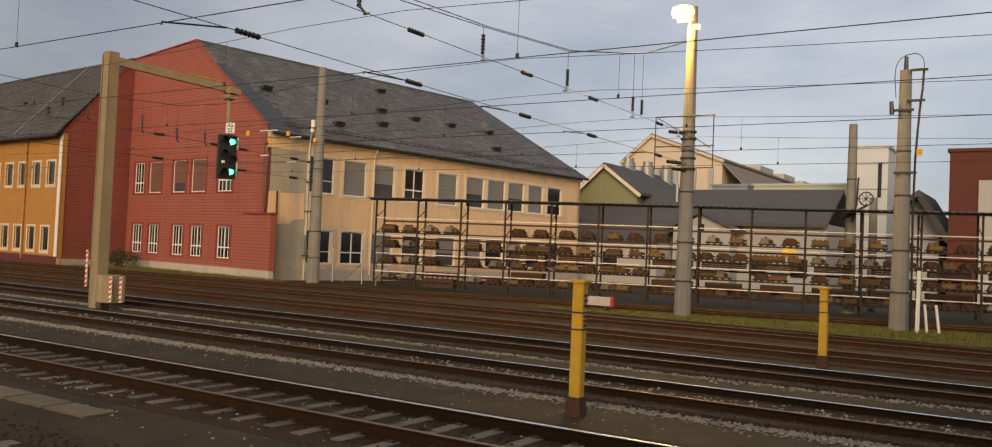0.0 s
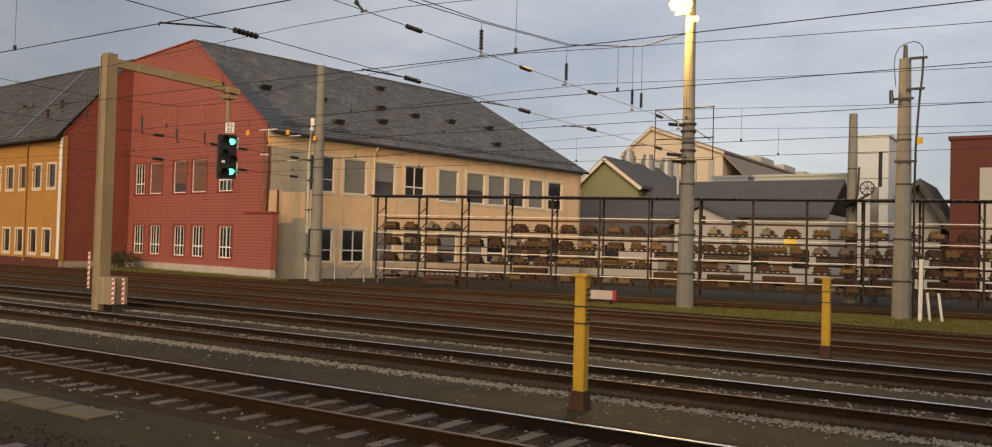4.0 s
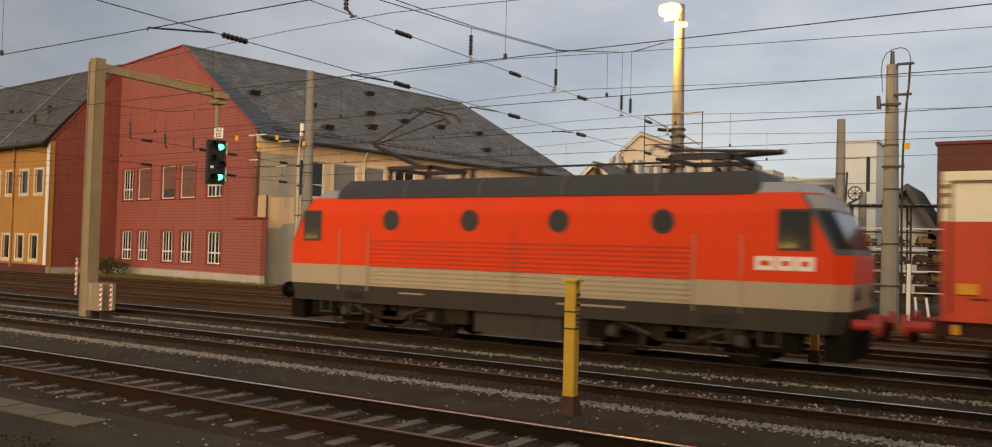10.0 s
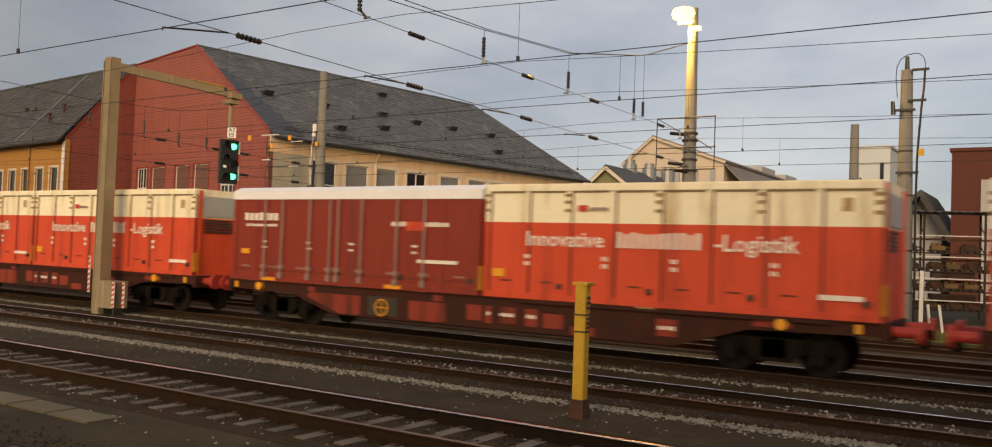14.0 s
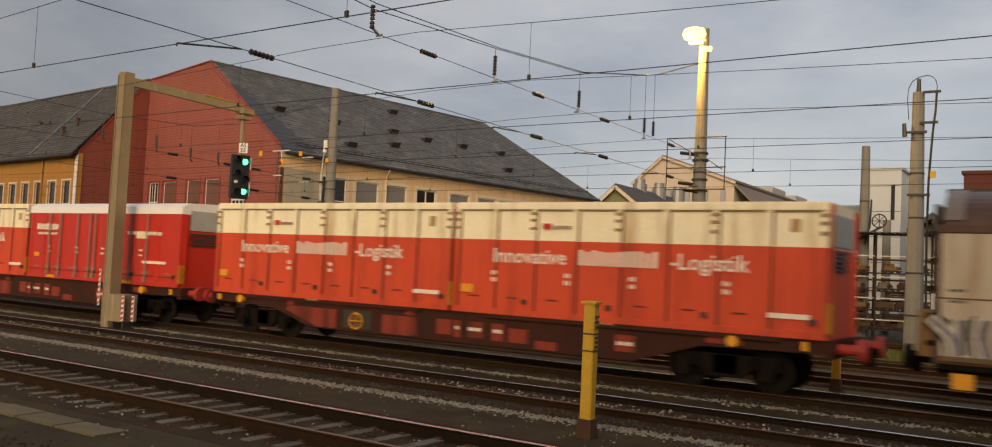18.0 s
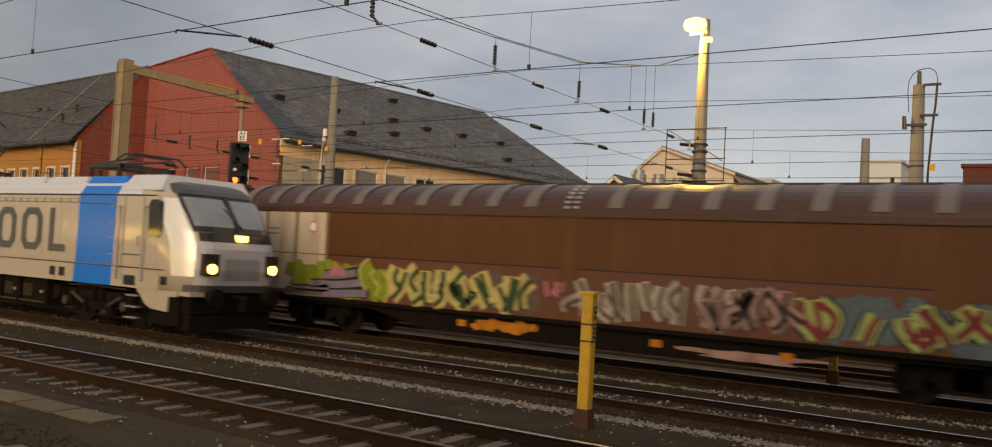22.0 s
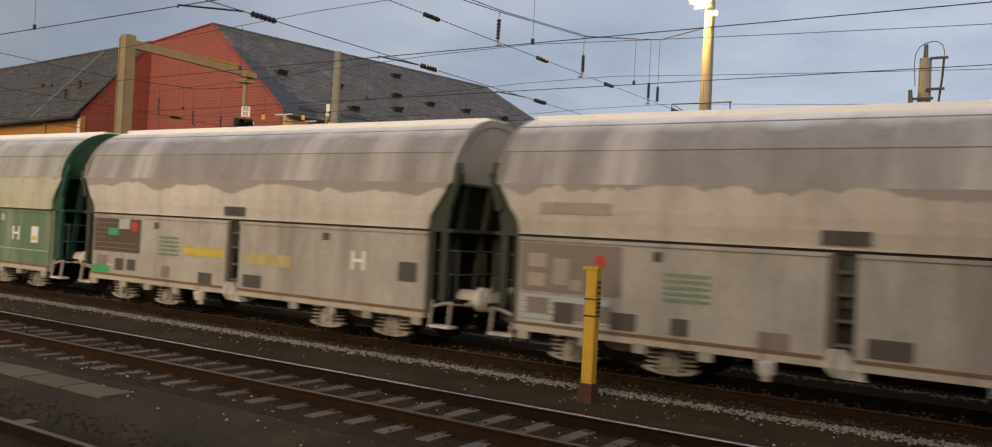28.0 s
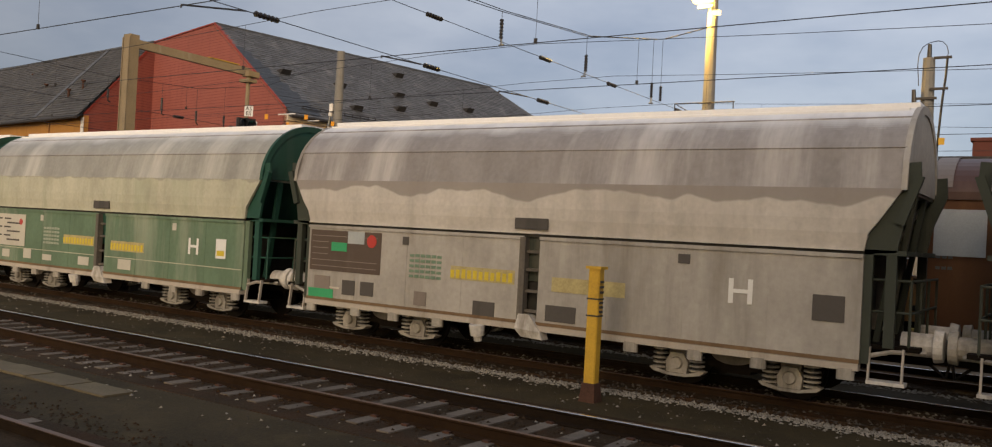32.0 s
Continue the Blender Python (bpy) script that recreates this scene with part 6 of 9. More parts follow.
M["blue"] = paint("strong_blue_band_paint", (0.004, 0.15, 0.62), 0.2, (0.015, 0.11, 0.45), 0.1, 0.06)
M["greyletter"] = mat("dark_grey_lettering", (0.075, 0.08, 0.075), 0.4, var=0.08, bump=0)
M["headlamp"] = mat("lit_headlamp", (1, 0.8, 0.4), 0.3, emit=(1.0, 0.52, 0.1), emit_strength=3.5)
M["taillamp"] = mat("lit_red_lamp", (0.6, 0.05, 0.02), 0.3, emit=(1.0, 0.08, 0.03), emit_strength=3)
M["hopper"] = hopskin("dusty_grey_beige_hopper", (0.53, 0.49, 0.44), (0.40, 0.365, 0.325))
M["hopcream"] = hopskin("yellowish_cream_hopper_flank", (0.45, 0.395, 0.295), (0.33, 0.285, 0.21))
M["hopbeige"] = hopskin("pinkish_beige_hopper_flank", (0.51, 0.455, 0.39), (0.41, 0.355, 0.30))
M["hoptanlow"] = hopskin("tan_grimy_hopper_side", (0.29, 0.25, 0.185), (0.15, 0.125, 0.09))
M["hopperlow"] = hopskin("grimy_grey_hopper_side", (0.385, 0.358, 0.32), (0.20, 0.178, 0.15))
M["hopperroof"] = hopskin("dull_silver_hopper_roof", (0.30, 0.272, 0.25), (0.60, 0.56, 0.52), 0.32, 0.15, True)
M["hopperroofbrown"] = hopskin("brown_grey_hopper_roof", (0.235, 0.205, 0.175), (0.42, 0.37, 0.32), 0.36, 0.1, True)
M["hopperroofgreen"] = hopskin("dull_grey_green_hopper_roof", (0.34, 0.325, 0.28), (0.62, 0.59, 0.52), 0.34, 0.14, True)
M["hopgreen"] = hopskin("dusty_green_hopper_side", (0.12, 0.18, 0.115), (0.31, 0.335, 0.25))
M["hopgreentop"] = hopskin("pale_dusty_green_upper", (0.46, 0.445, 0.345), (0.34, 0.355, 0.255))
# near-black for hopper grooves, slots, spring cores and inner end walls
M["hopdark"] = paint("near_black_hopper_iron", (0.022, 0.02, 0.016), 0.8, (0.05, 0.045, 0.035), 0.3)
M["hopolive"] = paint("dark_olive_brown_end_plate", (0.036, 0.042, 0.030), 0.75, (0.11, 0.1, 0.075), 0.3)
M["hopdusttan"] = paint("tan_dust_on_iron", (0.14, 0.115, 0.084), 0.85, (0.07, 0.055, 0.04), 0.5, 0.3)
M["hopdustgreen"] = paint("grey_dust_on_bogie", (0.24, 0.222, 0.19), 0.85, (0.09, 0.075, 0.06), 0.5, 0.35)
M["hopdustdark"] = paint("grey_dust_on_iron", (0.13, 0.112, 0.09), 0.85, (0.07, 0.06, 0.05), 0.4, 0.3)
M["rustdust"] = paint("rusty_brown_edge", (0.16, 0.10, 0.05), 0.85, (0.09, 0.05, 0.025), 0.4, 0.3)
M["platedark"] = paint("dark_grey_data_plate", (0.075, 0.066, 0.058), 0.75, (0.05, 0.045, 0.04), 0.3)
M["fieldbrown"] = paint("dark_brown_data_field", (0.085, 0.06, 0.045), 0.75, (0.12, 0.095, 0.075), 0.35)
M["yellowfaint"] = mat("worn_pale_yellow_field", (0.40, 0.33, 0.15), 0.7, var=0.3, scale=5, fine=25, bump=0)
M["greenfaint"] = mat("worn_green_stencil", (0.15, 0.22, 0.15), 0.7, var=0.3, scale=5, fine=25, bump=0)
M["letterfaint"] = mat("worn_white_stencil", (0.3, 0.33, 0.26), 0.7, var=0.3, scale=5, fine=25, bump=0)
M["hopteal"] = paint("dark_teal_end_plate", (0.014, 0.062, 0.042), 0.7, (0.035, 0.075, 0.055), 0.3)
M["hopdust"] = paint("dust_white_bogie", (0.33, 0.30, 0.255), 0.85, (0.10, 0.085, 0.065), 0.55, 0.3)
M["hopwhite"] = paint("lime_white_dust", (0.56, 0.525, 0.475), 0.85, (0.22, 0.19, 0.15), 0.45, 0.35)
M["cardpale"] = paint("pale_worn_data_card", (0.46, 0.43, 0.36), 0.7, (0.35, 0.33, 0.26), 0.3)
M["hopframe"] = paint("pale_dusty_sill", (0.40, 0.35, 0.29), 0.8, (0.2, 0.17, 0.13), 0.35, 0.15)
M["stainplate"] = paint("brown_grey_data_field", (0.20, 0.165, 0.14), 0.75, (0.12, 0.1, 0.08), 0.3)
M["faintplate"] = paint("faint_dusty_plate", (0.33, 0.285, 0.235), 0.8, (0.22, 0.185, 0.15), 0.35, 0.2)
M["yellowmark"] = mat("yellow_marking", (0.55, 0.42, 0.03), 0.6, var=0.2, scale=5)
M["sprayblack"] = spray("black_spray", (0.022, 0.02, 0.018))
M["spraywhite"] = spray("chalky_white_spray", (0.52, 0.47, 0.39))
M["spraygrey"] = spray("grey_white_spray", (0.36, 0.32, 0.26))
M["spraybrown"] = spray("grey_brown_spray", (0.11, 0.075, 0.055))
M["spraygreen"] = spray("dark_green_spray", (0.03, 0.06, 0.025))
M["spraybluegrey"] = spray("blue_grey_spray", (0.09, 0.12, 0.14))
M["spraydustpink"] = spray("dusty_pink_spray", (0.34, 0.21, 0.19))
M["spraydarkred"] = spray("dark_red_spray", (0.17, 0.03, 0.03))
M["spraylimepale"] = spray("pale_lime_spray", (0.30, 0.37, 0.13))
M["sprayyellow"] = spray("pale_yellow_spray", (0.46, 0.38, 0.14))
M["spraylime"] = spray("lime_spray", (0.20, 0.25, 0.02))
M["sprayblue"] = spray("sky_blue_spray", (0.06, 0.19, 0.30))
M["spraypink"] = spray("pink_spray", (0.42, 0.15, 0.18))
M["spraymint"] = spray("mint_spray", (0.30, 0.42, 0.26))
M["sprayviolet"] = spray("grey_violet_spray", (0.17, 0.15, 0.20))
M["sprayorange"] = spray("orange_yellow_spray", (0.45, 0.17, 0.015))
M["greensign"] = mat("bright_green_patch", (0.04, 0.3, 0.12), 0.6, var=0.15)


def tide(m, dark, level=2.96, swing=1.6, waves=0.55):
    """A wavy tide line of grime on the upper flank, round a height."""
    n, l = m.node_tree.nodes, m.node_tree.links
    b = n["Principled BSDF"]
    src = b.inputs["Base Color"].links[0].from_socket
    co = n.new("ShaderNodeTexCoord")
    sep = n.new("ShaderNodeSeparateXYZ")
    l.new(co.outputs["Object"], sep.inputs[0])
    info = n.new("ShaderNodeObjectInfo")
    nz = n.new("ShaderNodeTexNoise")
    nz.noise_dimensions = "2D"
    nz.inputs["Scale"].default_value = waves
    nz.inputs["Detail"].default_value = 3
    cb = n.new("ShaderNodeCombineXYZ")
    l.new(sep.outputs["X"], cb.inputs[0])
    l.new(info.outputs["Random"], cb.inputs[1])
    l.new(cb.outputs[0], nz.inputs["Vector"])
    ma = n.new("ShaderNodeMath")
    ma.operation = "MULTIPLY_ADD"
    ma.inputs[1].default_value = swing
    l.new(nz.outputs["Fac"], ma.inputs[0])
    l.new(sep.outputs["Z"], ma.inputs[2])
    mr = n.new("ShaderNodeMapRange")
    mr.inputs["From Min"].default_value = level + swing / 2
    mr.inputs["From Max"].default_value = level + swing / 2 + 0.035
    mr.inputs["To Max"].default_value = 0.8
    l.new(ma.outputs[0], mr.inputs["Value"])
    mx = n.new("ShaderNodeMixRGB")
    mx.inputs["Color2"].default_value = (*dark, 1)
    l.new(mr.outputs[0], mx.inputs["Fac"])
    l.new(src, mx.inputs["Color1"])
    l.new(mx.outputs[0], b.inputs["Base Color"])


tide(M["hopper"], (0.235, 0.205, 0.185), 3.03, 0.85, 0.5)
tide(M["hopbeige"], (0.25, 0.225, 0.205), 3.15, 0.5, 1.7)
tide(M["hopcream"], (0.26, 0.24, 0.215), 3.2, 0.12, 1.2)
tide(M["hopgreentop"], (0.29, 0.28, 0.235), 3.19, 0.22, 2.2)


def ring(z, hl, hw, cut, rear=True):
    """A plan outline with bevelled corners at height z."""
    c = cut
    return [(-hl + c, -hw, z), (hl - c, -hw, z), (hl, -hw + c, z), (hl, hw - c, z), (hl - c, hw, z), (-hl + c, hw, z), (-hl, hw - c, z), (-hl, -hw + c, z)]


def hull(levels):
    gh = Geo()
    gh.loft([ring(*v) for v in levels])
    return gh


def lerp_level(levels, z):
    for a, b in zip(levels, levels[1:]):
        if a[0] <= z <= b[0]:
            f = (z - a[0]) / (b[0] - a[0])
            return [a[i] + (b[i] - a[i]) * f for i in range(4)]
    return list(levels[-1])


def front_skin(levels, z0, z1, sx, off=0.015, spread=1.0, side=0.5, steps=3):
    """A patch lying on the cab front between two heights, wrapped a little round the corners."""
    gs = Geo()
    zs = [z0 + (z1 - z0) * i / steps for i in range(steps + 1)]
    rows = []
    for z in zs:
        _, hl, hw, c = lerp_level(levels, z)
        y0 = (hw - c) * spread
        row = [(hl - c * side + off, -(hw - c) - c * side - off, z), (hl + off, -y0, z), (hl + off, y0, z), (hl - c * side + off, (hw - c) + c * side + off, z)]
        rows.append([(sx * x, y, zz) for x, y, zz in row])
    for a, b in zip(rows, rows[1:]):
        for j in range(3):
            gs.quad(a[j], a[j + 1], b[j + 1], b[j])
    return gs


def wheelset(parent, x, r, wheelmat=None):
    w = part("wheelset", Geo().tube((x, -0.8, r), (x, 0.8, r), 0.09), wheelmat or M["wheel"], parent)
    for y in (-0.78, 0.71):
        part("wheel", Geo().disc((x, y, r), r, "y", 0.07, 22).disc((x, y - 0.03, r), r * 0.45, "y", 0.13, 14), wheelmat or M["wheel"], w)
    return w


def bogie(parent, x, base, r, m=None, springs=True, depth=1.08):
    """A two-axle bogie with side frames, axle boxes and springs."""
    m = m or M["bogie"]
    gb = Geo()
    for y in (-depth, depth - 0.14):
        prof = [(x - base / 2 - 0.35, r + 0.05), (x - base / 2 + 0.3, r + 0.02), (x - 0.35, r - 0.18), (x + 0.35, r - 0.18), (x + base / 2 - 0.3, r + 0.02), (x + base / 2 + 0.35, r + 0.05), (x + base / 2 + 0.3, r + 0.3), (x - base / 2 - 0.3, r + 0.3)]
        gb.prism(prof, y, y + 0.14, "y")
    gb.box(x - 0.25, x + 0.25, -depth, depth, r - 0.1, r + 0.28)
    b = part("bogie", gb, m, parent, "two-axle bogie frame")
    for s in (-1, 1):
        wheelset(b, x + s * base / 2, r)
        for y in (-depth - 0.1, depth - 0.04):
            part("axle_box", Geo().box(x + s * base / 2 - 0.16, x + s * base / 2 + 0.16, y, y + 0.14, r - 0.17, r + 0.14, c=0.03), m, b)
            if springs:
                for o in (-0.27, 0.27):
                    part("spring", ribbed((x + s * base / 2 + o, y + 0.07, r + 0.02), (x + s * base / 2 + o, y + 0.07, r + 0.3), 0.085), m, b)
    return b


def loco_bogie(parent, x, base, r, depth, m):
    """A locomotive bogie: side frames, springs, sand boxes, dampers and brake rigging."""
    b = bogie(parent, x, base, r, m, True, depth)
    y = -depth - 0.05
    for s in (-1, 1):
        part("sand_box", Geo().hexa([(x + s * (base / 2 + 0.62) + a, yy, z) for z in (r - 0.02, r + 0.34) for a, yy in ((-0.14, y - 0.02), (0.14, y - 0.02), (0.14, y + 0.2), (-0.14, y + 0.2))]), m, b, "sand box")
        part("sand_pipe", Geo().path([(x + s * (base / 2 + 0.62), y + 0.1, r), (x + s * (base / 2 + 0.55), y + 0.15, 0.25), (x + s * (base / 2 + 0.45), y + 0.3, 0.1)], 0.03), m, b)
        part("damper", Geo().tube((x + s * 0.55, y - 0.04, r - 0.05), (x + s * (base / 2 - 0.2), y - 0.04, r + 0.2), 0.05), M["locodark"], b, "sloping damper")
        part("brake_block", Geo().box(x + s * (base / 2 - r - 0.1) - 0.06, x + s * (base / 2 - r - 0.1) + 0.06, y, y + 0.14, r - 0.3, r + 0.12), m, b)
        part("axle_cap", Geo().tube((x + s * base / 2, y - 0.14, r - 0.02), (x + s * base / 2, y - 0.08, r - 0.02), 0.12, n=12), M["locodark"], b, "round axle cap")
    part("secondary_spring", ribbed((x - 0.18, y + 0.02, r + 0.05), (x - 0.18, y + 0.02, r + 0.42), 0.12), m, b)
    part("secondary_spring", ribbed((x + 0.18, y + 0.02, r + 0.05), (x + 0.18, y + 0.02, r + 0.42), 0.12), m, b)
    part("brake_rod", Geo().tube((x - base / 2 - 0.3, y, r - 0.32), (x + base / 2 + 0.3, y, r - 0.32), 0.028), m, b)
    part("air_pipe", Geo().path([(x - base / 2, y - 0.02, r + 0.4), (x - 0.3, y - 0.02, r + 0.44), (x + base / 2, y - 0.02, r + 0.4)], 0.022), M["locodark"], b)
    return b


def buffers(parent, xe, zb=1.05, red=False, s=1, m=None, r=0.11):
    for y in (-0.875, 0.875):
        part("buffer", Geo().tube((xe - s * 0.55, y, zb), (xe - s * 0.12, y, zb), r, n=14).tube((xe - s * 0.12, y, zb), (xe, y, zb), 0.24, 0.22, n=16), m or (M["buffer_red"] if red else M["bogie"]), parent, "dull red buffer" if red else "dust-white buffer" if m else "round buffer")
    part("coupler", Geo().tube((xe - s * 0.5, 0, zb), (xe + s * 0.05, 0, zb - 0.05), 0.07).box(min(xe, xe - s * 0.2), max(xe, xe - s * 0.2), -0.05, 0.05, zb - 0.35, zb), M["bogie"], parent)


def pantograph(parent, x, z, s, zk, zh, up=True):
    """A single-arm pantograph: base at (x, z); its knee lies towards s."""
    p = part("pantograph", Geo().box(x - 0.75, x + 0.75, -0.85, -0.75, z, z + 0.1).box(x - 0.75, x + 0.75, 0.75, 0.85, z, z + 0.1).box(x - 0.75, x - 0.65, -0.85, 0.85, z, z + 0.1).box(x + 0.65, x + 0.75, -0.85, 0.85, z, z + 0.1), M["darkmetal"], parent, "roof pantograph")
    for ix in (-0.65, 0.65):
        for iy in (-0.8, 0.8):
            part("insulator", ribbed((x + ix, iy, z - 0.28), (x + ix, iy, z), 0.09), M["rust"], p)
    if up:
        kx = x + s * 1.95
        hx = x - s * 0.2
        part("lower_arm", Geo().tube((x, 0, z + 0.1), (kx, 0, zk), 0.042).tube((x + s * 0.3, 0.2, z + 0.1), (kx, 0.05, zk - 0.06), 0.03), M["darkmetal"], p)
        part("upper_arm", Geo().tube((kx, -0.08, zk), (hx, -0.55, zh - 0.12), 0.022).tube((kx, 0.08, zk), (hx, 0.55, zh - 0.12), 0.022), M["darkmetal"], p)
    else:
        hx = x - s * 0.9
        part("lower_arm", Geo().tube((x, 0, z + 0.12), (x + s * 1.6, 0, z + 0.2), 0.06), M["darkmetal"], p)
        part("upper_arm", Geo().tube((x + s * 1.6, -0.08, z + 0.2), (hx, -0.5, z + 0.28), 0.035).tube((x + s * 1.6, 0.08, z + 0.2), (hx, 0.5, z + 0.28), 0.035), M["darkmetal"], p)
        zh = z + 0.4
    for o in (-0.2, 0.2):
        part("contact_strip", Geo().path([(hx + o, -0.95, zh - 0.22), (hx + o, -0.7, zh - 0.03), (hx + o, 0.7, zh - 0.03), (hx + o, 0.95, zh - 0.22)], 0.03, n=6), M["darkmetal"], p)


def words(parent, txt, x, z, size, m, y, label="", name="lettering", stretch=1.0):
    """Built-in font lettering on the near side (y negative faces the camera)."""
    cu = bpy.data.curves.new(name, "FONT")
    cu.body = txt
    cu.size = size
    cu.align_x = "CENTER"
    cu.extrude = 0.002
    cu.offset = 0.012 * size
    cu.resolution_u = 2
    tmp = bpy.data.objects.new("tmp_text", cu)
    scene.collection.objects.link(tmp)
    me = bpy.data.meshes.new_from_object(tmp.evaluated_get(bpy.context.evaluated_depsgraph_get()))
    bpy.data.objects.remove(tmp)
    me.transform(Matrix.Rotation(math.pi / 2, 4, "X") @ Matrix.Diagonal((stretch, 1, 1, 1)))
    me.materials.clear()
    me.materials.append(m)
    o = new(name, me)
    o.parent = parent
    o.location = (x, y, z)
    if label:
        o["label"] = label
    return o


for txt_, z_ in SIGN_TEXT:
    words(plate, txt_, 0, z_, 0.2, M["black"], -0.024, "black sign letters", stretch=1.0)


def bars(parent, x0, x1, z, h, n, m, y, name="marking", gap=0.25, rnd=None):
    """Plain upright bars standing for lettering."""
    rnd = rnd or random.Random(int(x0 * 100) + n)
    w = (x1 - x0) / n
    for i in range(n):
        f = rnd.uniform(0.85, 1.0)
        part(name, Geo().box(x0 + i * w, x0 + (i + 1 - gap) * w, y - 0.004, y, z, z + h * f), m, parent)


# leading electric locomotive, origin at mid-length on the rail
def old_loco():
    t = thing("electric_locomotive", "orange-red electric locomotive with cream stripe and dark roof", "locomotive")
    lv = [(0.82, 7.35, 1.42, 0.25), (1.28, 7.5, 1.47, 0.28), (1.81, 7.55, 1.48, 0.3), (2.35, 7.55, 1.48, 0.3), (3.2, 7.15, 1.48, 0.34), (3.62, 6.9, 1.40, 0.36)]
    part("skirt", hull([lv[0], lv[1]]), M["locodark"], t, "dark umber skirt")
    part("cream_band", hull([(1.282, 7.5, 1.472, 0.28), lv[2]]), M["lococream"], t, "dusty cream band")
    part("body", hull([lv[2][:1] + lv[2][1:], *lv[3:]]), M["locored"], t, "orange-red body shell")
    part("cab_roof", hull([(3.622, 6.9, 1.38, 0.36), (3.85, 6.6, 1.15, 0.4)]), M["locogrey"], t, "grey cab roof")
    part("roof", hull([(3.6, 5.75, 1.44, 0.1), (3.82, 5.75, 1.36, 0.1), (4.1, 5.6, 1.1, 0.1)]), M["locoroof"], t, "dark umber roof hood")
    for x in (-3.4, -1.1, 1.2, 3.5):
        part("roof_joint", Geo().hexa([(x, -1.45, 3.62), (x + 0.06, -1.45, 3.62), (x + 0.06, -1.37, 3.86), (x, -1.37, 3.86), (x, -1.44, 3.64), (x + 0.06, -1.44, 3.64), (x + 0.06, -1.12, 4.115), (x, -1.12, 4.115)]), M["locofront"], t)
    for x in (-3.73, -1.27, 1.2, 3.73):
        w = part("round_window", Geo().disc((x, -1.478, 3.02), 0.27, "y", -0.02, 20), M["darkmetal"], t, "round side window")
        part("pane", Geo().disc((x, -1.5, 3.02), 0.215, "y", -0.008, 20), M["cabglass"], w)
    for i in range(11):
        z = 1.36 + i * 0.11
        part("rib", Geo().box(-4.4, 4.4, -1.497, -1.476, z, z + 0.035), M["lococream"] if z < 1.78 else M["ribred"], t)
    for s in (-1, 1):
        w = part("cab_side_window", Geo().box(s * 6.5 - 0.34, s * 6.5 + 0.34, -1.492, -1.47, 2.45, 3.28, c=0.0), M["darkmetal"], t, "cab side window")
        part("pane", Geo().box(s * 6.5 - 0.29, s * 6.5 + 0.29, -1.499, -1.493, 2.5, 3.23), M["cabglass"], w)
        d = part("door", Geo().box(s * 4.95 - 0.42, s * 4.95 + 0.42, -1.487, -1.47, 1.86, 3.1), M["locored"], t, "side door with handrails")
        for o in (-0.5, 0.5):
            part("handrail", Geo().tube((s * 4.95 + o, -1.53, 1.15), (s * 4.95 + o, -1.53, 2.75), 0.014, n=6), M["lococream"], d)
        part("step_recess", Geo().box(s * 4.95 - 0.3, s * 4.95 + 0.3, -1.482, -1.44, 0.95, 1.12), M["black"], t)
        part("front_frame", front_skin(lv, 2.38, 3.6, s, 0.01, 1.0, 0.98), M["locofront"], t, "dark grey cab front frame")
        part("windscreen", front_skin(lv, 2.5, 3.25, s, 0.02, 1.0, 0.7), M["cabglass"], t, "dark wrap-round windscreen")
        part("front_band", front_skin(lv, 3.3, 3.58, s, 0.012, 1.0, 0.8), M["locogrey"], t)
        for y in (-0.9, 0.9):
            part("headlamp", Geo().disc((s * 7.56, y, 1.62), 0.13, "x", s * 0.05, 14), M["glass"], t)
        buffers(t, s * 8.03, 1.02, red=(s > 0), s=s)
        part("plough", Geo().box(min(s * 7.0, s * 7.5), max(s * 7.0, s * 7.5), -1.2, 1.2, 0.28, 0.82), M["bogie"], t)
        loco_bogie(t, s * 3.95, 2.9, 0.6, 1.15, M["locobogie"])
    part("transformer_box", Geo().box(-1.25, 1.25, -1.25, 1.25, 0.3, 0.85, c=0.06), M["locodark"], t, "underfloor equipment box")
    for x0, x1, z0 in ((-2.05, -1.4, 0.45), (1.4, 1.9, 0.4), (-5.5, -5.1, 0.5), (5.1, 5.5, 0.5)):
        part("equipment_box", Geo().box(x0, x1, -1.32, -0.8, z0, 0.84, c=0.03), M["locobogie"], t, "dusty equipment box")
    for x in (-6.0, -4.95, 4.95, 6.0):
        part("foot_step", Geo().box(x - 0.2, x + 0.2, -1.4, -1.2, 0.5, 0.54).box(x - 0.2, x - 0.16, -1.4, -1.36, 0.54, 0.84).box(x + 0.16, x + 0.2, -1.4, -1.36, 0.54, 0.84), M["locodark"], t, "hanging foot step")
    bars(t, -3.4, -2.6, 1.12, 0.05, 7, M["lococream"], -1.46)
    bars(t, 1.2, 2.9, 1.1, 0.05, 12, M["lococream"], -1.46)
    for x0, x1 in ((-6.6, -5.7), (-2.3, -1.75), (1.8, 2.4), (5.8, 6.6)):
        part("underfloor_box", Geo().box(x0, x1, -1.3, -0.9, 0.4, 0.85), M["bogie"], t)
    for i, (a, b) in enumerate(((5.72, 6.12), (6.15, 6.5), (6.53, 6.88))):
        part("logo_mark", Geo().box(a, b, -1.497, -1.488, 2.05, 2.33).box(a + 0.1, b - 0.1, -1.499, -1.496, 2.14, 2.24, m=1), [M["letter"], M["locored"]], t, "pale block mark")
    pantograph(t, -3.7, 4.4, -1, 5.25, 6.08)
    pantograph(t, 4.3, 4.4, 1, 0, 0, up=False)
    for x in (-2.0, 0.0, 1.6, 2.4):
        part("roof_insulator", ribbed((x, -0.3, 4.09), (x, -0.3, 4.4), 0.1), M["rust"], t)
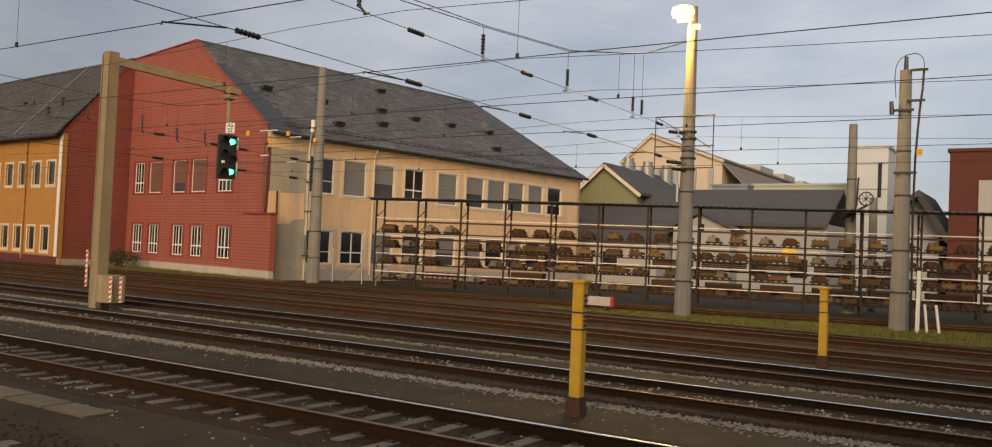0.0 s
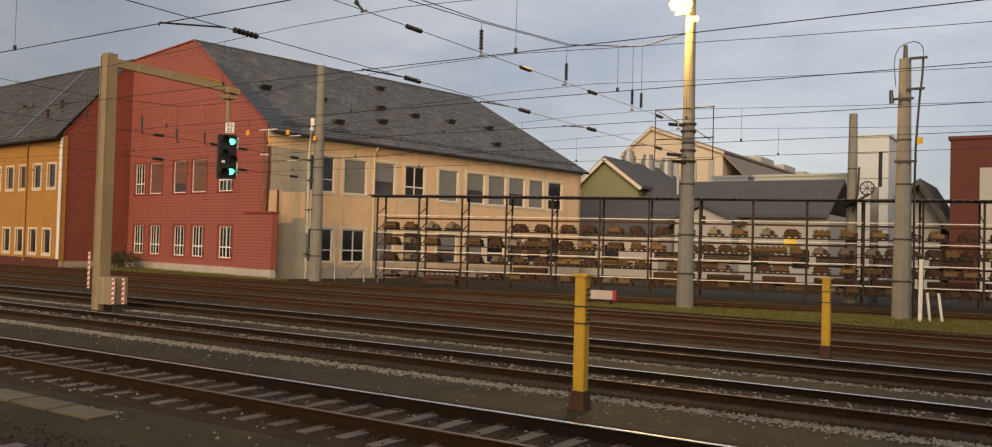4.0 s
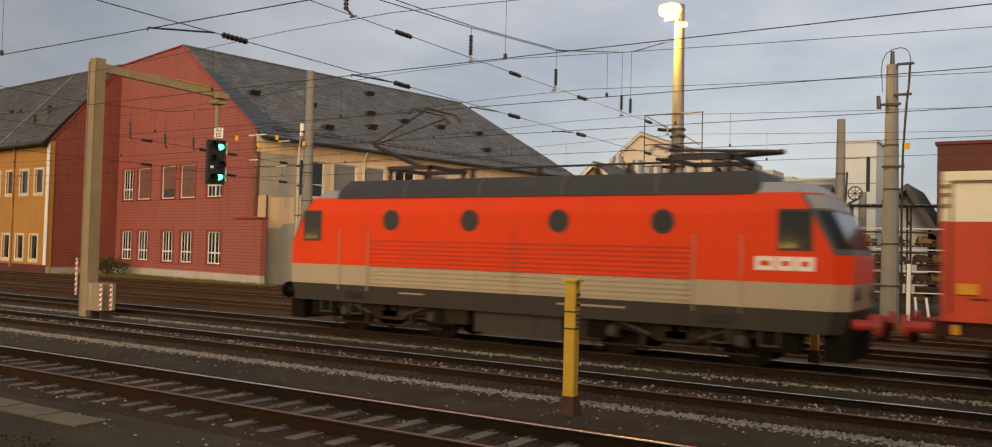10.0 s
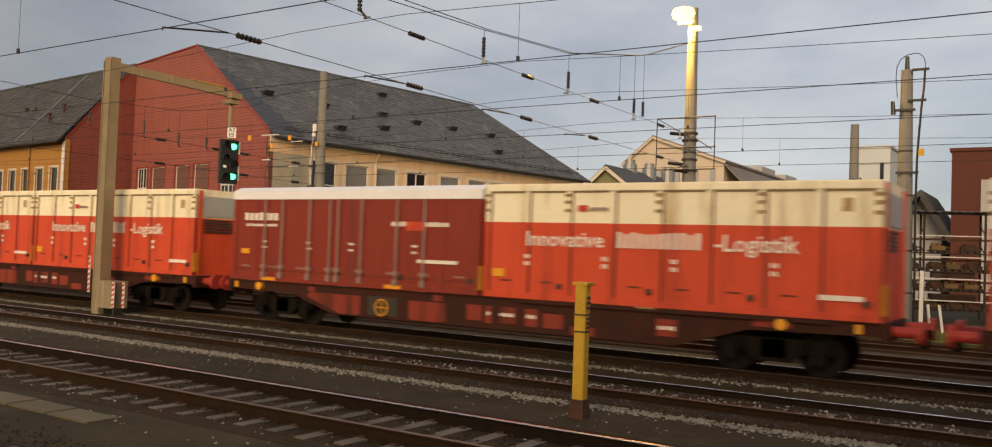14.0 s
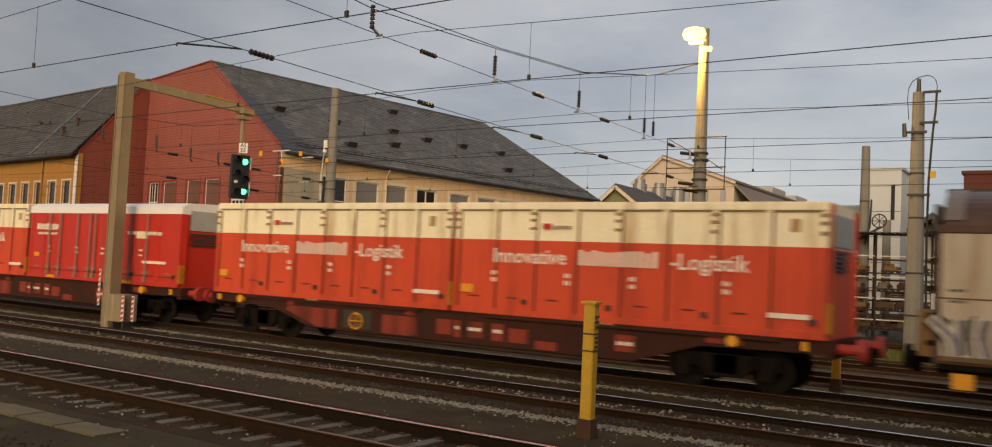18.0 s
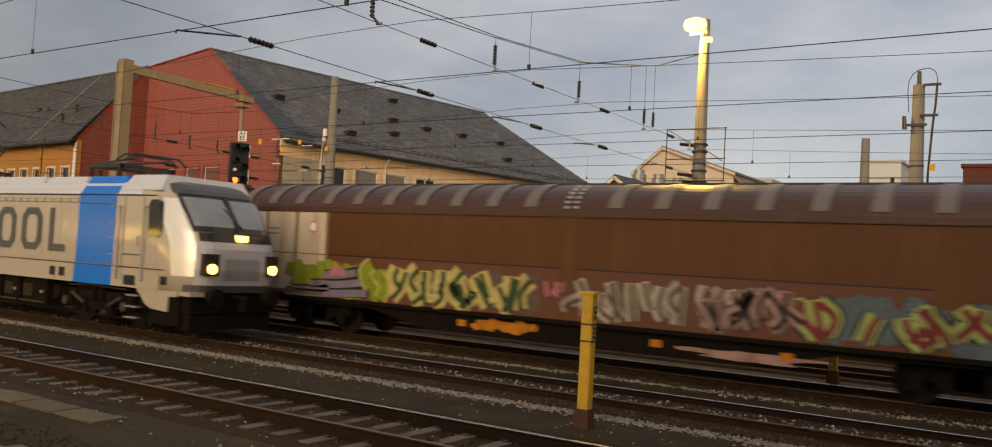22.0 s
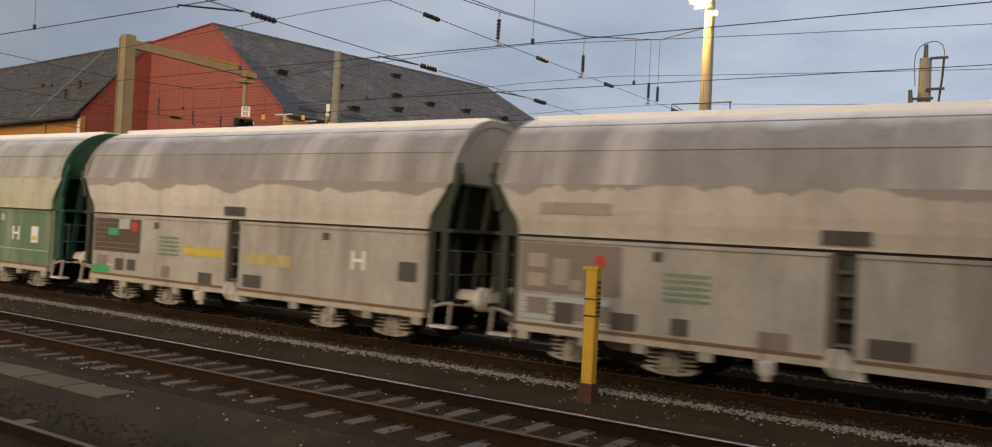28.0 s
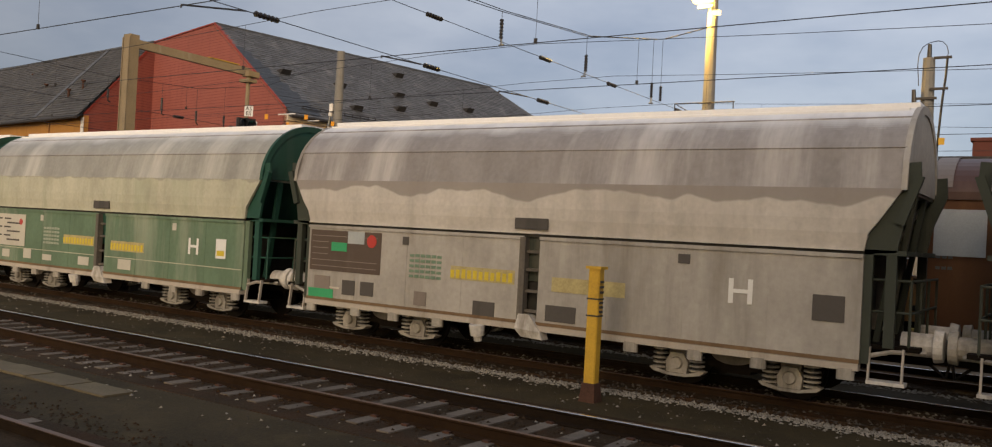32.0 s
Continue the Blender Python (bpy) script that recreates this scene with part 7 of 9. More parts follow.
    part("busbar", Geo().tube((-2.8, -0.3, 4.42), (3.5, -0.3, 4.42), 0.025, n=6), M["darkmetal"], t)
    return t


# darker copy of the body red: shade of the side grooves as colour
M["ribred"] = paint("rib_shade_red", (0.46, 0.036, 0.012), 0.45)


def container(parent, x0, x1, kind):
    """A tall box body on the wagon deck; kind: cream, maroon or bright."""
    z0, z1 = 1.22, 3.92
    hw = 1.25
    c = thing("freight_container", {"cream": "red freight container with dirty cream top band", "maroon": "maroon freight container with white tarpaulin roof", "bright": "bright red freight container with white tarpaulin roof"}[kind], "container", ((x0 + x1) / 2, 0, 0))
    L2 = (x1 - x0) / 2
    if kind == "cream":
        part("lower_body", Geo().box(-L2, L2, -hw, hw, z0, 3.05), M["boxred"], c, "faded red lower body")
        part("upper_body", Geo().box(-L2, L2, -hw, hw, 3.05, z1), M["boxcream"], c, "dirty cream upper band")
        body, pm = M["boxred"], M["boxred"]
    else:
        body = M["boxmaroon"] if kind == "maroon" else M["boxbright"]
        part("body", Geo().box(-L2, L2, -hw, hw, z0, 3.72), body, c, "painted box body")
        rings = []
        for x in (-L2 - 0.02, L2 + 0.02):
            rings.append([(x, -hw - 0.04, 3.62), (x, -hw - 0.02, 3.86), (x, -hw + 0.25, 3.99), (x, 0, 4.03), (x, hw - 0.25, 3.99), (x, hw + 0.02, 3.86), (x, hw + 0.04, 3.62)])
        part("tarpaulin", Geo().loft(rings), M["tarp"], c, "taut white tarpaulin roof")
    n = 8
    for i in range(n + 1):
        x = -L2 + 0.06 + (2 * L2 - 0.12) * i / n
        if kind == "cream":
            part("post", Geo().box(x - 0.06, x + 0.06, -hw - 0.035, -hw, z0, 3.05), M["boxred"], c)
            part("seam", Geo().box(x + 0.06, x + 0.105, -hw - 0.012, -hw, z0, 3.05), M["seamred"], c)
            part("seam", Geo().box(x + 0.06, x + 0.12, -hw - 0.012, -hw, 3.06, z1 - 0.12), M["seamcream"], c)
            part("post", Geo().box(x - 0.06, x + 0.06, -hw - 0.035, -hw, 3.052, z1), M["boxcream"], c)
    if kind != "cream":
        for x in (-3.11, -2.4, -1.3, -0.51, -0.2, 0.65, 1.89, 2.8):
            bar = part("lock_bar", Geo().tube((x, -hw - 0.05, z0 + 0.1), (x, -hw - 0.05, 3.62), 0.034, n=8), M["strap"], c, "grey upright lock bar")
            part("bar_guide", Geo().box(x - 0.1, x + 0.1, -hw - 0.09, -hw, z0 + 0.38, z0 + 0.48), M["strap"], bar)
            part("bar_foot", Geo().box(x - 0.07, x + 0.07, -hw - 0.1, -hw, z0 + 0.1, z0 + 0.26), M["strap"], bar)
        for x in (-L2 + 0.12, -3.55, 3.35, L2 - 0.14):
            part("side_post", Geo().box(x - 0.09, x + 0.09, -hw - 0.02, -hw, z0 + 0.1, 3.62), body, c)
        for x in (-2.9, 1.8):
            part("orange_label", Geo().box(x - 0.28, x + 0.28, -hw - 0.052, -hw - 0.04, z0 + 0.02, z0 + 0.12), M["orange"], c)
        part("bottom_line", Geo().box(-L2 + 0.2, L2 - 0.2, -hw - 0.012, -hw, z0 + 0.3, z0 + 0.33), M["seamred"], c)
    part("bottom_rail", Geo().box(-L2, L2, -hw - 0.045, -hw, z0, z0 + 0.14), body, c)
    if kind == "cream":
        part("top_rail", Geo().box(-L2, L2, -hw - 0.05, -hw, z1 - 0.12, z1 + 0.02), M["boxcream"], c)
        part("lip", Geo().box(-L2, L2, -hw - 0.02, hw + 0.02, z1, z1 + 0.05), M["boxcream"], c)
    y = -hw - 0.04
    for i in range(n):
        xm = -L2 + 0.06 + (2 * L2 - 0.12) * (i + 0.5) / n
        part("hinge_plate", Geo().box(xm - 0.16, xm + 0.16, -hw - 0.012, -hw, 1.62, 1.66), M["seamred"] if kind == "cream" else M["strap"], c)
        if i % 2:
            part("corner_latch", Geo().box(xm + 0.3, xm + 0.42, -hw - 0.06, -hw, 1.5, 1.62), M["darkmetal"], c)
    if kind == "cream":
        for i in range(0, n + 1, 2):
            xm = -L2 + 0.06 + (2 * L2 - 0.12) * i / n
            for z in (3.3, 3.5, 3.66):
                part("hinge", Geo().box(xm - 0.09, xm + 0.05, -hw - 0.055, -hw - 0.03, z, z + 0.07), M["hingebrown"], c)
        # darker strip along the lower edge of the top rail
        part("rail_gap", Geo().box(-L2, L2, -hw - 0.028, -hw, z1 - 0.165, z1 - 0.125), M["seamcream"], c, "dark strip under the top rail")
        part("sill_strip", Geo().box(-L2 + 0.9, L2 - 0.9, -hw - 0.03, -hw, z0 - 0.1, z0 + 0.13), M["underframe"], c, "grimy brown lower rail")
        part("pale_plate", Geo().box(-0.5, -0.05, -hw - 0.036, -hw - 0.03, z0 - 0.04, z0 + 0.08), M["hingebrown"], c)
        part("rust_stain", Geo().box(L2 - 0.75, L2 - 0.55, -hw - 0.008, -hw, 3.35, 3.62), M["ruststain"], c, "small rust stain")
        words(c, "Innovative", -2.35, 2.5, 0.5, M["letter"], y, "pale lettering on the side")
        bars(c, -0.98, 1.02, 2.5, 0.37, 12, M["letter"], y, gap=0.42)
        words(c, "-Logistik", 2.12, 2.5, 0.5, M["letter"], y, "pale lettering on the side")
        for x in (-3.4, -1.35, 0.3, 2.45):
            bars(c, x, x + 0.17, 2.19, 0.11, 2, M["letter"], y, gap=0.35)
            bars(c, x, x + 0.17, 2.02, 0.11, 2, M["letter"], y, gap=0.35)
        bars(c, 3.4, 4.25, 1.6, 0.11, 1, M["letter"], y, gap=0.02)
        part("red_mark", Geo().box(-2.0, -1.75, y - 0.004, y, 3.32, 3.46), M["boxbright"], c)
        bars(c, -1.7, -1.2, 3.33, 0.09, 4, M["strap"], y)
        part("yellow_label", Geo().box(-4.3, -3.95, y - 0.004, y, 1.72, 1.92), M["orange"], c)
    else:
        bars(c, -4.0, -2.55, 3.0, 0.24, 7, M["letter"], y)
        bars(c, -3.9, -2.6, 2.82, 0.08, 9, M["letter"], y)
        bars(c, 1.7, 3.6, 2.9, 0.12, 12, M["letter"], y)
        part("red_mark", Geo().box(2.2, 2.85, y - 0.006, y - 0.002, 2.78, 3.02), M["boxred"] if kind == "maroon" else M["boxcream"], c)
        for x in (-3.2, -1.4, 0.2, 2.4):
            bars(c, x, x + 0.2, 2.35, 0.07, 2, M["letter"], y)
            bars(c, x, x + 0.2, 2.18, 0.07, 2, M["letter"], y)
        bars(c, 2.6, 3.9, 1.95, 0.1, 1, M["letter"], y, gap=0.02)
        part("yellow_label", Geo().box(-4.1, -3.75, y - 0.004, y, 2.0, 2.15), M["orange"], c)
    # end wall fittings on the trailing end
    part("tail_marker", Geo().box(L2 - 0.02, L2 + 0.1, -hw - 0.06, -hw + 0.12, 1.35, 1.95), M["sprayorange"], c, "orange corner bar")
    part("end_panel", Geo().box(L2, L2 + 0.03, -0.95, 0.95, 3.1, 3.75), M["wagsign"], c, "grey end panel")
    for i in range(5):
        part("louvre", Geo().box(L2, L2 + 0.05, -0.9, 0.2, 2.6 + i * 0.09, 2.65 + i * 0.09), M["darkmetal"], c)
    for yy in (-1.15, 1.05):
        part("corner_post", Geo().box(L2, L2 + 0.06, yy, yy + 0.1, z0, z1 if kind == "cream" else 3.6), body, c)
    return c


def container_wagon(label):
    t = thing("container_wagon", label, "wagon", group="container wagons")
    for y in (-1.2, 1.06):
        prof = [(-9.3, 1.2), (-9.3, 0.95), (-6.6, 0.9), (-5.0, 0.42), (5.0, 0.42), (6.6, 0.9), (9.3, 0.95), (9.3, 1.2)]
        part("side_sill", Geo().prism(prof, y, y + 0.14, "y"), M["underframe"], t, "brown fish-bellied side sill")
        part("sill_flange", Geo().box(-9.3, 9.3, y - 0.03, y + 0.17, 1.17, 1.22), M["underframe"], t)
    part("deck", Geo().box(-9.3, 9.3, -0.5, 0.5, 1.0, 1.2), M["underframe"], t)
    for s in (-1, 1):
        part("headstock", Geo().box(min(s * 9.15, s * 9.3), max(s * 9.15, s * 9.3), -1.25, 1.25, 0.85, 1.22), M["underframe"], t)
        bogie(t, s * 7.1, 1.8, 0.46)
        buffers(t, s * 9.87, 1.05, red=True, s=s)
    rnd = random.Random(len(label))
    part("red_panel", Geo().prism([(-5.9, 0.98), (-6.0, 0.86), (-4.75, 0.46), (-4.0, 0.46), (-4.0, 0.98)], -1.214, -1.2, "y"), M["sillred"], t, "worn red repainted sill panel")
    part("dark_panel", Geo().box(-3.7, -2.7, -1.216, -1.2, 0.5, 1.0), M["locodark"], t)
    part("red_panel", Geo().box(-2.3, -1.1, -1.214, -1.2, 0.48, 0.96), M["sillred"], t, "faded red sill panel")
    for x0, w in ((0.1, 0.2), (0.5, 0.5), (1.25, 0.35), (4.6, 0.5)):
        part("red_plate", Geo().box(x0, x0 + w, -1.215, -1.2, 0.55 + rnd.uniform(0, 0.08), 0.98), M["sillred"], t, "red data plate")
        bars(t, x0 + 0.05, x0 + w - 0.05, 0.75, 0.09, 5, M["letter"], -1.216)
    for x0, x1, za, zb in ((-5.95, -5.7, 1.0, 1.14), (-1.5, -1.2, 1.0, 1.15), (-0.45, 0.0, 0.6, 0.98), (1.75, 2.3, 0.56, 0.9), (2.5, 3.1, 0.46, 0.66), (-2.2, -1.3, 0.46, 0.64), (6.7, 7.5, 0.98, 1.14)):
        part("red_plate", Geo().box(x0, x1, -1.22, -1.2, za, zb), M["sillred"], t, "worn red data plate")
    for x in (-8.2, -4.6, -1.9, 2.0, 4.4, 8.0):
        part("container_pin", Geo().box(x - 0.2, x + 0.2, -1.27, -1.15, 1.205, 1.25), M["wagstrap"], t, "pale container seat")
    for x in (-7.9, 7.3):
        part("yellow_cap", Geo().tube((x, -1.32, 1.06), (x, -1.2, 1.06), 0.12, n=10), M["orange"], t, "yellow brake handle")
    hw_ = Geo()
    for k in range(14):
        a, b = 2 * math.pi * k / 14, 2 * math.pi * (k + 1) / 14
        hw_.tube((-3.2 + 0.22 * math.cos(a), -1.26, 0.72 + 0.22 * math.sin(a)), (-3.2 + 0.22 * math.cos(b), -1.26, 0.72 + 0.22 * math.sin(b)), 0.02, n=5)
    hw_.tube((-3.42, -1.26, 0.72), (-2.98, -1.26, 0.72), 0.015, n=5).tube((-3.2, -1.26, 0.5), (-3.2, -1.26, 0.94), 0.015, n=5)
    part("brake_wheel", hw_, M["orange"], t, "yellow brake hand wheel")
    for x in (-9.0, 8.7):
        part("yellow_post", Geo().box(x, x + 0.12, -1.24, -1.18, 0.98, 1.16), M["orange"], t)
    return t


def ribbon(gr, pts, w, y, n=5):
    """A smooth band of paint along points (x, z), w wide, laid at depth y."""
    P = [Vector(p) for p in pts]
    P = [P[0] * 2 - P[1]] + P + [P[-1] * 2 - P[-2]]
    line = []
    for a, b, c, d in zip(P, P[1:], P[2:], P[3:]):
        for k in range(n):
            s = k / n
            line.append(0.5 * (2 * b + (c - a) * s + (2 * a - 5 * b + 4 * c - d) * s * s + (3 * b - a - 3 * c + d) * s ** 3))
    line.append(P[-2])
    rows = []
    for i, p in enumerate(line):
        d = (line[min(i + 1, len(line) - 1)] - line[max(i - 1, 0)])
        d = d.normalized() if d.length > 1e-6 else Vector((0, 1))
        nn = Vector((-d.y, d.x)) * w / 2
        rows.append([(p.x - nn.x, y, p.y - nn.y), (p.x + nn.x, y, p.y + nn.y), (p.x + nn.x, y + 0.002, p.y + nn.y), (p.x - nn.x, y + 0.002, p.y - nn.y)])
    return gr.loft(rows)


def blob(cx, cz, rx, rz, y, rnd, rough=0.12, power=2.6, n=26):
    """A rounded uneven patch of paint."""
    pts = []
    ph = [rnd.uniform(0, 6.28) for _ in range(3)]
    for i in range(n):
        a = 2 * math.pi * i / n
        c, s = math.cos(a), math.sin(a)
        r = (abs(c) ** power + abs(s) ** power) ** (-1 / power) * (1 + rough * (0.5 * math.sin(3 * a + ph[0]) + 0.35 * math.sin(5 * a + ph[1]) + 0.3 * math.sin(9 * a + ph[2])))
        pts.append((cx + rx * r * c, cz + rz * r * s))
    return Geo().prism(pts, y - 0.002, y, "y")


def cloud(t, x0, x1, z0, z1, m, y, rnd, k=5, rough=0.3):
    """Overlapping sprayed patches behind the strokes."""
    w = (x1 - x0) / k
    for i in range(k):
        part("sprayed_cloud", blob(x0 + w * (i + 0.5), (z0 + z1) / 2 + rnd.uniform(-0.06, 0.06), w * rnd.uniform(0.58, 0.75), (z1 - z0) / 2 * rnd.uniform(0.85, 1.12), y - 0.0003 * i, rnd, rough), m, t)


def strokes(t, x0, x1, z0, z1, n, fill, line, shade, y, seed, fat=0.3, lean_most=0.3):
    """Interlocked fat strokes with outline and inner shading; they spell nothing."""
    rnd = random.Random(seed)
    w, h = (x1 - x0) / n, z1 - z0
    for i in range(n):
        ox = x0 + i * w
        segs = []
        lean = rnd.uniform(-lean_most, lean_most)
        for k in range(rnd.choice((3, 4, 4))):
            ax = rnd.uniform(-0.15, 1.05)
            za, zb = rnd.choice(((0.0, 1.0), (0.0, 0.7), (0.35, 1.05), (0.1, 0.95), (0.5, 0.15)))
            bx = ax + lean + rnd.uniform(-0.4, 0.4)
            bend = rnd.uniform(-0.28, 0.28)
            segs.append([(ox + w * ax, z0 + h * za), (ox + w * ((ax + bx) / 2 + bend), z0 + h * ((za + zb) / 2 + rnd.uniform(-0.12, 0.12))), (ox + w * bx, z0 + h * zb)])
        sz = min(w, h)
        for k, sg in enumerate(segs):
            part("sprayed_outline", ribbon(Geo(), sg, sz * (fat + 0.16), y - 0.003 - 0.0002 * k), line, t)
            part("sprayed_fill", ribbon(Geo(), sg, sz * fat, y - 0.006 - 0.0002 * k), fill[i % len(fill)], t)
            if shade:
                lo = [(a + sz * 0.05, b - sz * 0.03) for a, b in sg[len(sg) // 2 - 1:]]
                part("sprayed_shade", ribbon(Geo(), lo, sz * fat * 0.4, y - 0.009 - 0.0002 * k), shade, t)


def bubbles(t, x0, x1, z0, z1, n, fill, line, halo, spot, y, seed):
    """Round swollen shapes with a dark rim, a bright halo and small dark eyes."""
    rnd = random.Random(seed)
    w, h = (x1 - x0) / n, z1 - z0
    for i in range(n):
        cx, cz = x0 + w * (i + 0.5), (z0 + z1) / 2 + rnd.uniform(-0.04, 0.04)
        rx, rz = w * rnd.uniform(0.45, 0.5), h * 0.5
        part("sprayed_halo", blob(cx, cz + 0.06, rx * 1.1, rz * 1.1, y - 0.0003 * i, rnd, 0.1, 3.0), halo, t)
        part("sprayed_outline", blob(cx, cz + 0.015, rx * 1.05, rz * 1.05, y - 0.003 - 0.0003 * i, rnd, 0.1, 5.0), line, t)
        part("sprayed_fill", blob(cx, cz, rx * 0.95, rz * 0.95, y - 0.006 - 0.0003 * i, rnd, 0.1, 5.0), fill, t)
        for dx, dz, r in ((-0.12, 0.1, 0.1), (0.12, -0.22, 0.12))[: rnd.choice((1, 2))]:
            part("sprayed_spot", blob(cx + dx * w, cz + dz * h, r * w, r * h * 1.3, y - 0.0085, rnd, 0.3), line, t)
            part("sprayed_spot", blob(cx + dx * w, cz + dz * h - 0.02, r * w * 0.55, r * h * 0.8, y - 0.0105, rnd, 0.3), spot, t)


def art_one(t, y):
    rnd = random.Random(1)
    strokes(t, -11.1, -8.3, 1.1, 1.85, 4, [M["spraywhite"]], M["sprayblack"], M["sprayviolet"], y, 1)
    cloud(t, -6.6, 2.4, 1.15, 2.75, M["sprayblack"], y, rnd, 9, 0.25)
    for x, w in ((-5.2, 0.8), (-3.6, 0.8), (-2.3, 0.75), (-0.2, 0.9), (1.7, 0.6)):
        part("sprayed_cloud", blob(x, 2.88, w * 0.8, 0.24, y - 0.004, rnd, 0.35), M["spraylime"], t)
    for x in (-6.5, -5.7, -2.9, -1.6, 0.9, 2.3):
        part("sprayed_cloud", blob(x, 1.35, 0.3, 0.3, y - 0.0045, rnd, 0.35), M["spraylime"], t)
    strokes(t, -6.9, 2.7, 1.08, 2.82, 9, [M["spraygrey"], M["spraywhite"]], M["sprayblack"], M["spraybrown"], y - 0.004, 2, 0.3, 0.08)
    part("sprayed_band", Geo().box(-7.2, 2.8, y - 0.02, y - 0.017, 1.0, 1.09), M["spraygrey"], t)
    cloud(t, 2.4, 9.8, 1.15, 2.3, M["sprayblue"], y - 0.002, rnd, 7, 0.35)
    bubbles(t, 2.7, 9.4, 1.08, 2.2, 6, M["spraywhite"], M["sprayblack"], M["sprayyellow"], M["spraylime"], y - 0.006, 3)
    strokes(t, 2.6, 3.5, 2.55, 2.95, 3, [M["spraywhite"]], M["spraywhite"], None, y, 4, 0.2)


def art_two(t, y):
    rnd = random.Random(2)
    cloud(t, -9.0, -5.4, 1.06, 1.98, M["spraylime"], y, rnd, 4, 0.35)
    for a, b, c in ((-8.9, -7.4, 1.15), (-8.2, -6.2, 1.35), (-7.7, -6.4, 1.62), (-9.2, -6.0, 1.08)):
        gr = ribbon(Geo(), [(a, c), ((a + b) / 2, c + 0.05), (b, c + 0.16)], 0.28, y - 0.006)
        part("sprayed_outline", gr, M["sprayblack"], t)
        part("sprayed_fill", ribbon(Geo(), [(a, c), ((a + b) / 2, c + 0.03), (b - 0.1, c + 0.13)], 0.2, y - 0.009), M["sprayviolet"], t)
    part("sprayed_cloud", blob(-7.2, 1.75, 0.28, 0.14, y - 0.012, rnd, 0.4), M["spraypink"], t)
    strokes(t, -6.1, -5.2, 1.08, 1.95, 1, [M["spraylime"]], M["sprayyellow"], None, y - 0.004, 25, 0.34)
    cloud(t, -5.5, -0.8, 1.1, 1.95, M["spraybrown"], y, rnd, 6, 0.25)
    strokes(t, -5.3, -1.0, 1.08, 1.92, 5, [M["sprayyellow"]], M["sprayyellow"], M["spraygreen"], y - 0.002, 6, 0.4)
    strokes(t, -0.6, 0.0, 1.5, 1.85, 2, [M["spraypink"]], M["spraybrown"], None, y, 61, 0.2)
    strokes(t, 0.4, 3.7, 1.12, 1.95, 4, [M["spraygrey"]], M["spraybrown"], M["spraybrown"], y, 7, 0.34)
    strokes(t, 3.4, 5.6, 1.1, 1.95, 3, [M["spraydustpink"]], M["spraybrown"], M["sprayblack"], y - 0.012, 71, 0.36)
    cloud(t, 5.3, 9.4, 1.08, 1.98, M["spraybluegrey"], y, rnd, 5, 0.3)
    strokes(t, 5.6, 9.2, 1.12, 1.86, 4, [M["spraylimepale"]], M["sprayblack"], M["spraydarkred"], y - 0.004, 8, 0.46)
    for k in range(4):
        part("sprayed_cloud", blob(-2.4 + 0.42 * k, 0.66 + 0.07 * (k % 2), 0.3, 0.12, -1.352 - 0.0004 * k, rnd, 0.4), M["sprayorange"], t)
    part("sprayed_cloud", blob(4.2, 0.6, 1.3, 0.1, -1.352, rnd, 0.4), M["spraydustpink"], t)


def art_three(t, y):
    rnd = random.Random(3)
    cloud(t, -8.9, -0.4, 1.1, 2.1, M["spraypink"], y, rnd, 8, 0.35)
    part("sprayed_fill", blob(-7.6, 1.86, 0.55, 0.2, y - 0.003, rnd, 0.35), M["spraymint"], t)
    strokes(t, -8.5, -0.7, 1.1, 2.02, 7, [M["spraymint"], M["spraymint"], M["spraydustpink"]], M["sprayblack"], M["spraypink"], y - 0.004, 9, 0.36)
    for k in range(9):
        part("sprayed_cloud", blob(-8.3 + 0.9 * k, 1.12, 0.55, 0.1, y - 0.016 - 0.0004 * k, rnd, 0.4), M["spraylime"], t)
    strokes(t, 2.0, 7.0, 1.1, 1.85, 5, [M["spraywhite"], M["sprayviolet"]], M["sprayblack"], M["spraybrown"], y, 10)


def art_none(t, y):
    part("pale_board", Geo().box(-11.2, -10.35, y - 0.01, y, 2.35, 3.2), M["wagsign"], t, "pale worn upper panel")
    board = part("pale_board", Geo().box(-7.1, -4.95, y - 0.01, y, 2.28, 3.34), M["wagsign"], t, "pale worn upper panel")
    bars(board, -6.9, -5.5, 2.95, 0.2, 5, M["greyletter"], y - 0.012)
    bars(board, -6.9, -5.9, 2.62, 0.05, 6, M["greyletter"], y - 0.012)
    strokes(t, -7.2, -5.0, 1.1, 2.1, 9, [M["spraygrey"]], M["sprayblack"], M["spraybrown"], y, 31)
    strokes(t, -5.0, -1.0, 1.1, 1.7, 4, [M["spraygrey"]], M["sprayblack"], M["spraybrown"], y, 12)


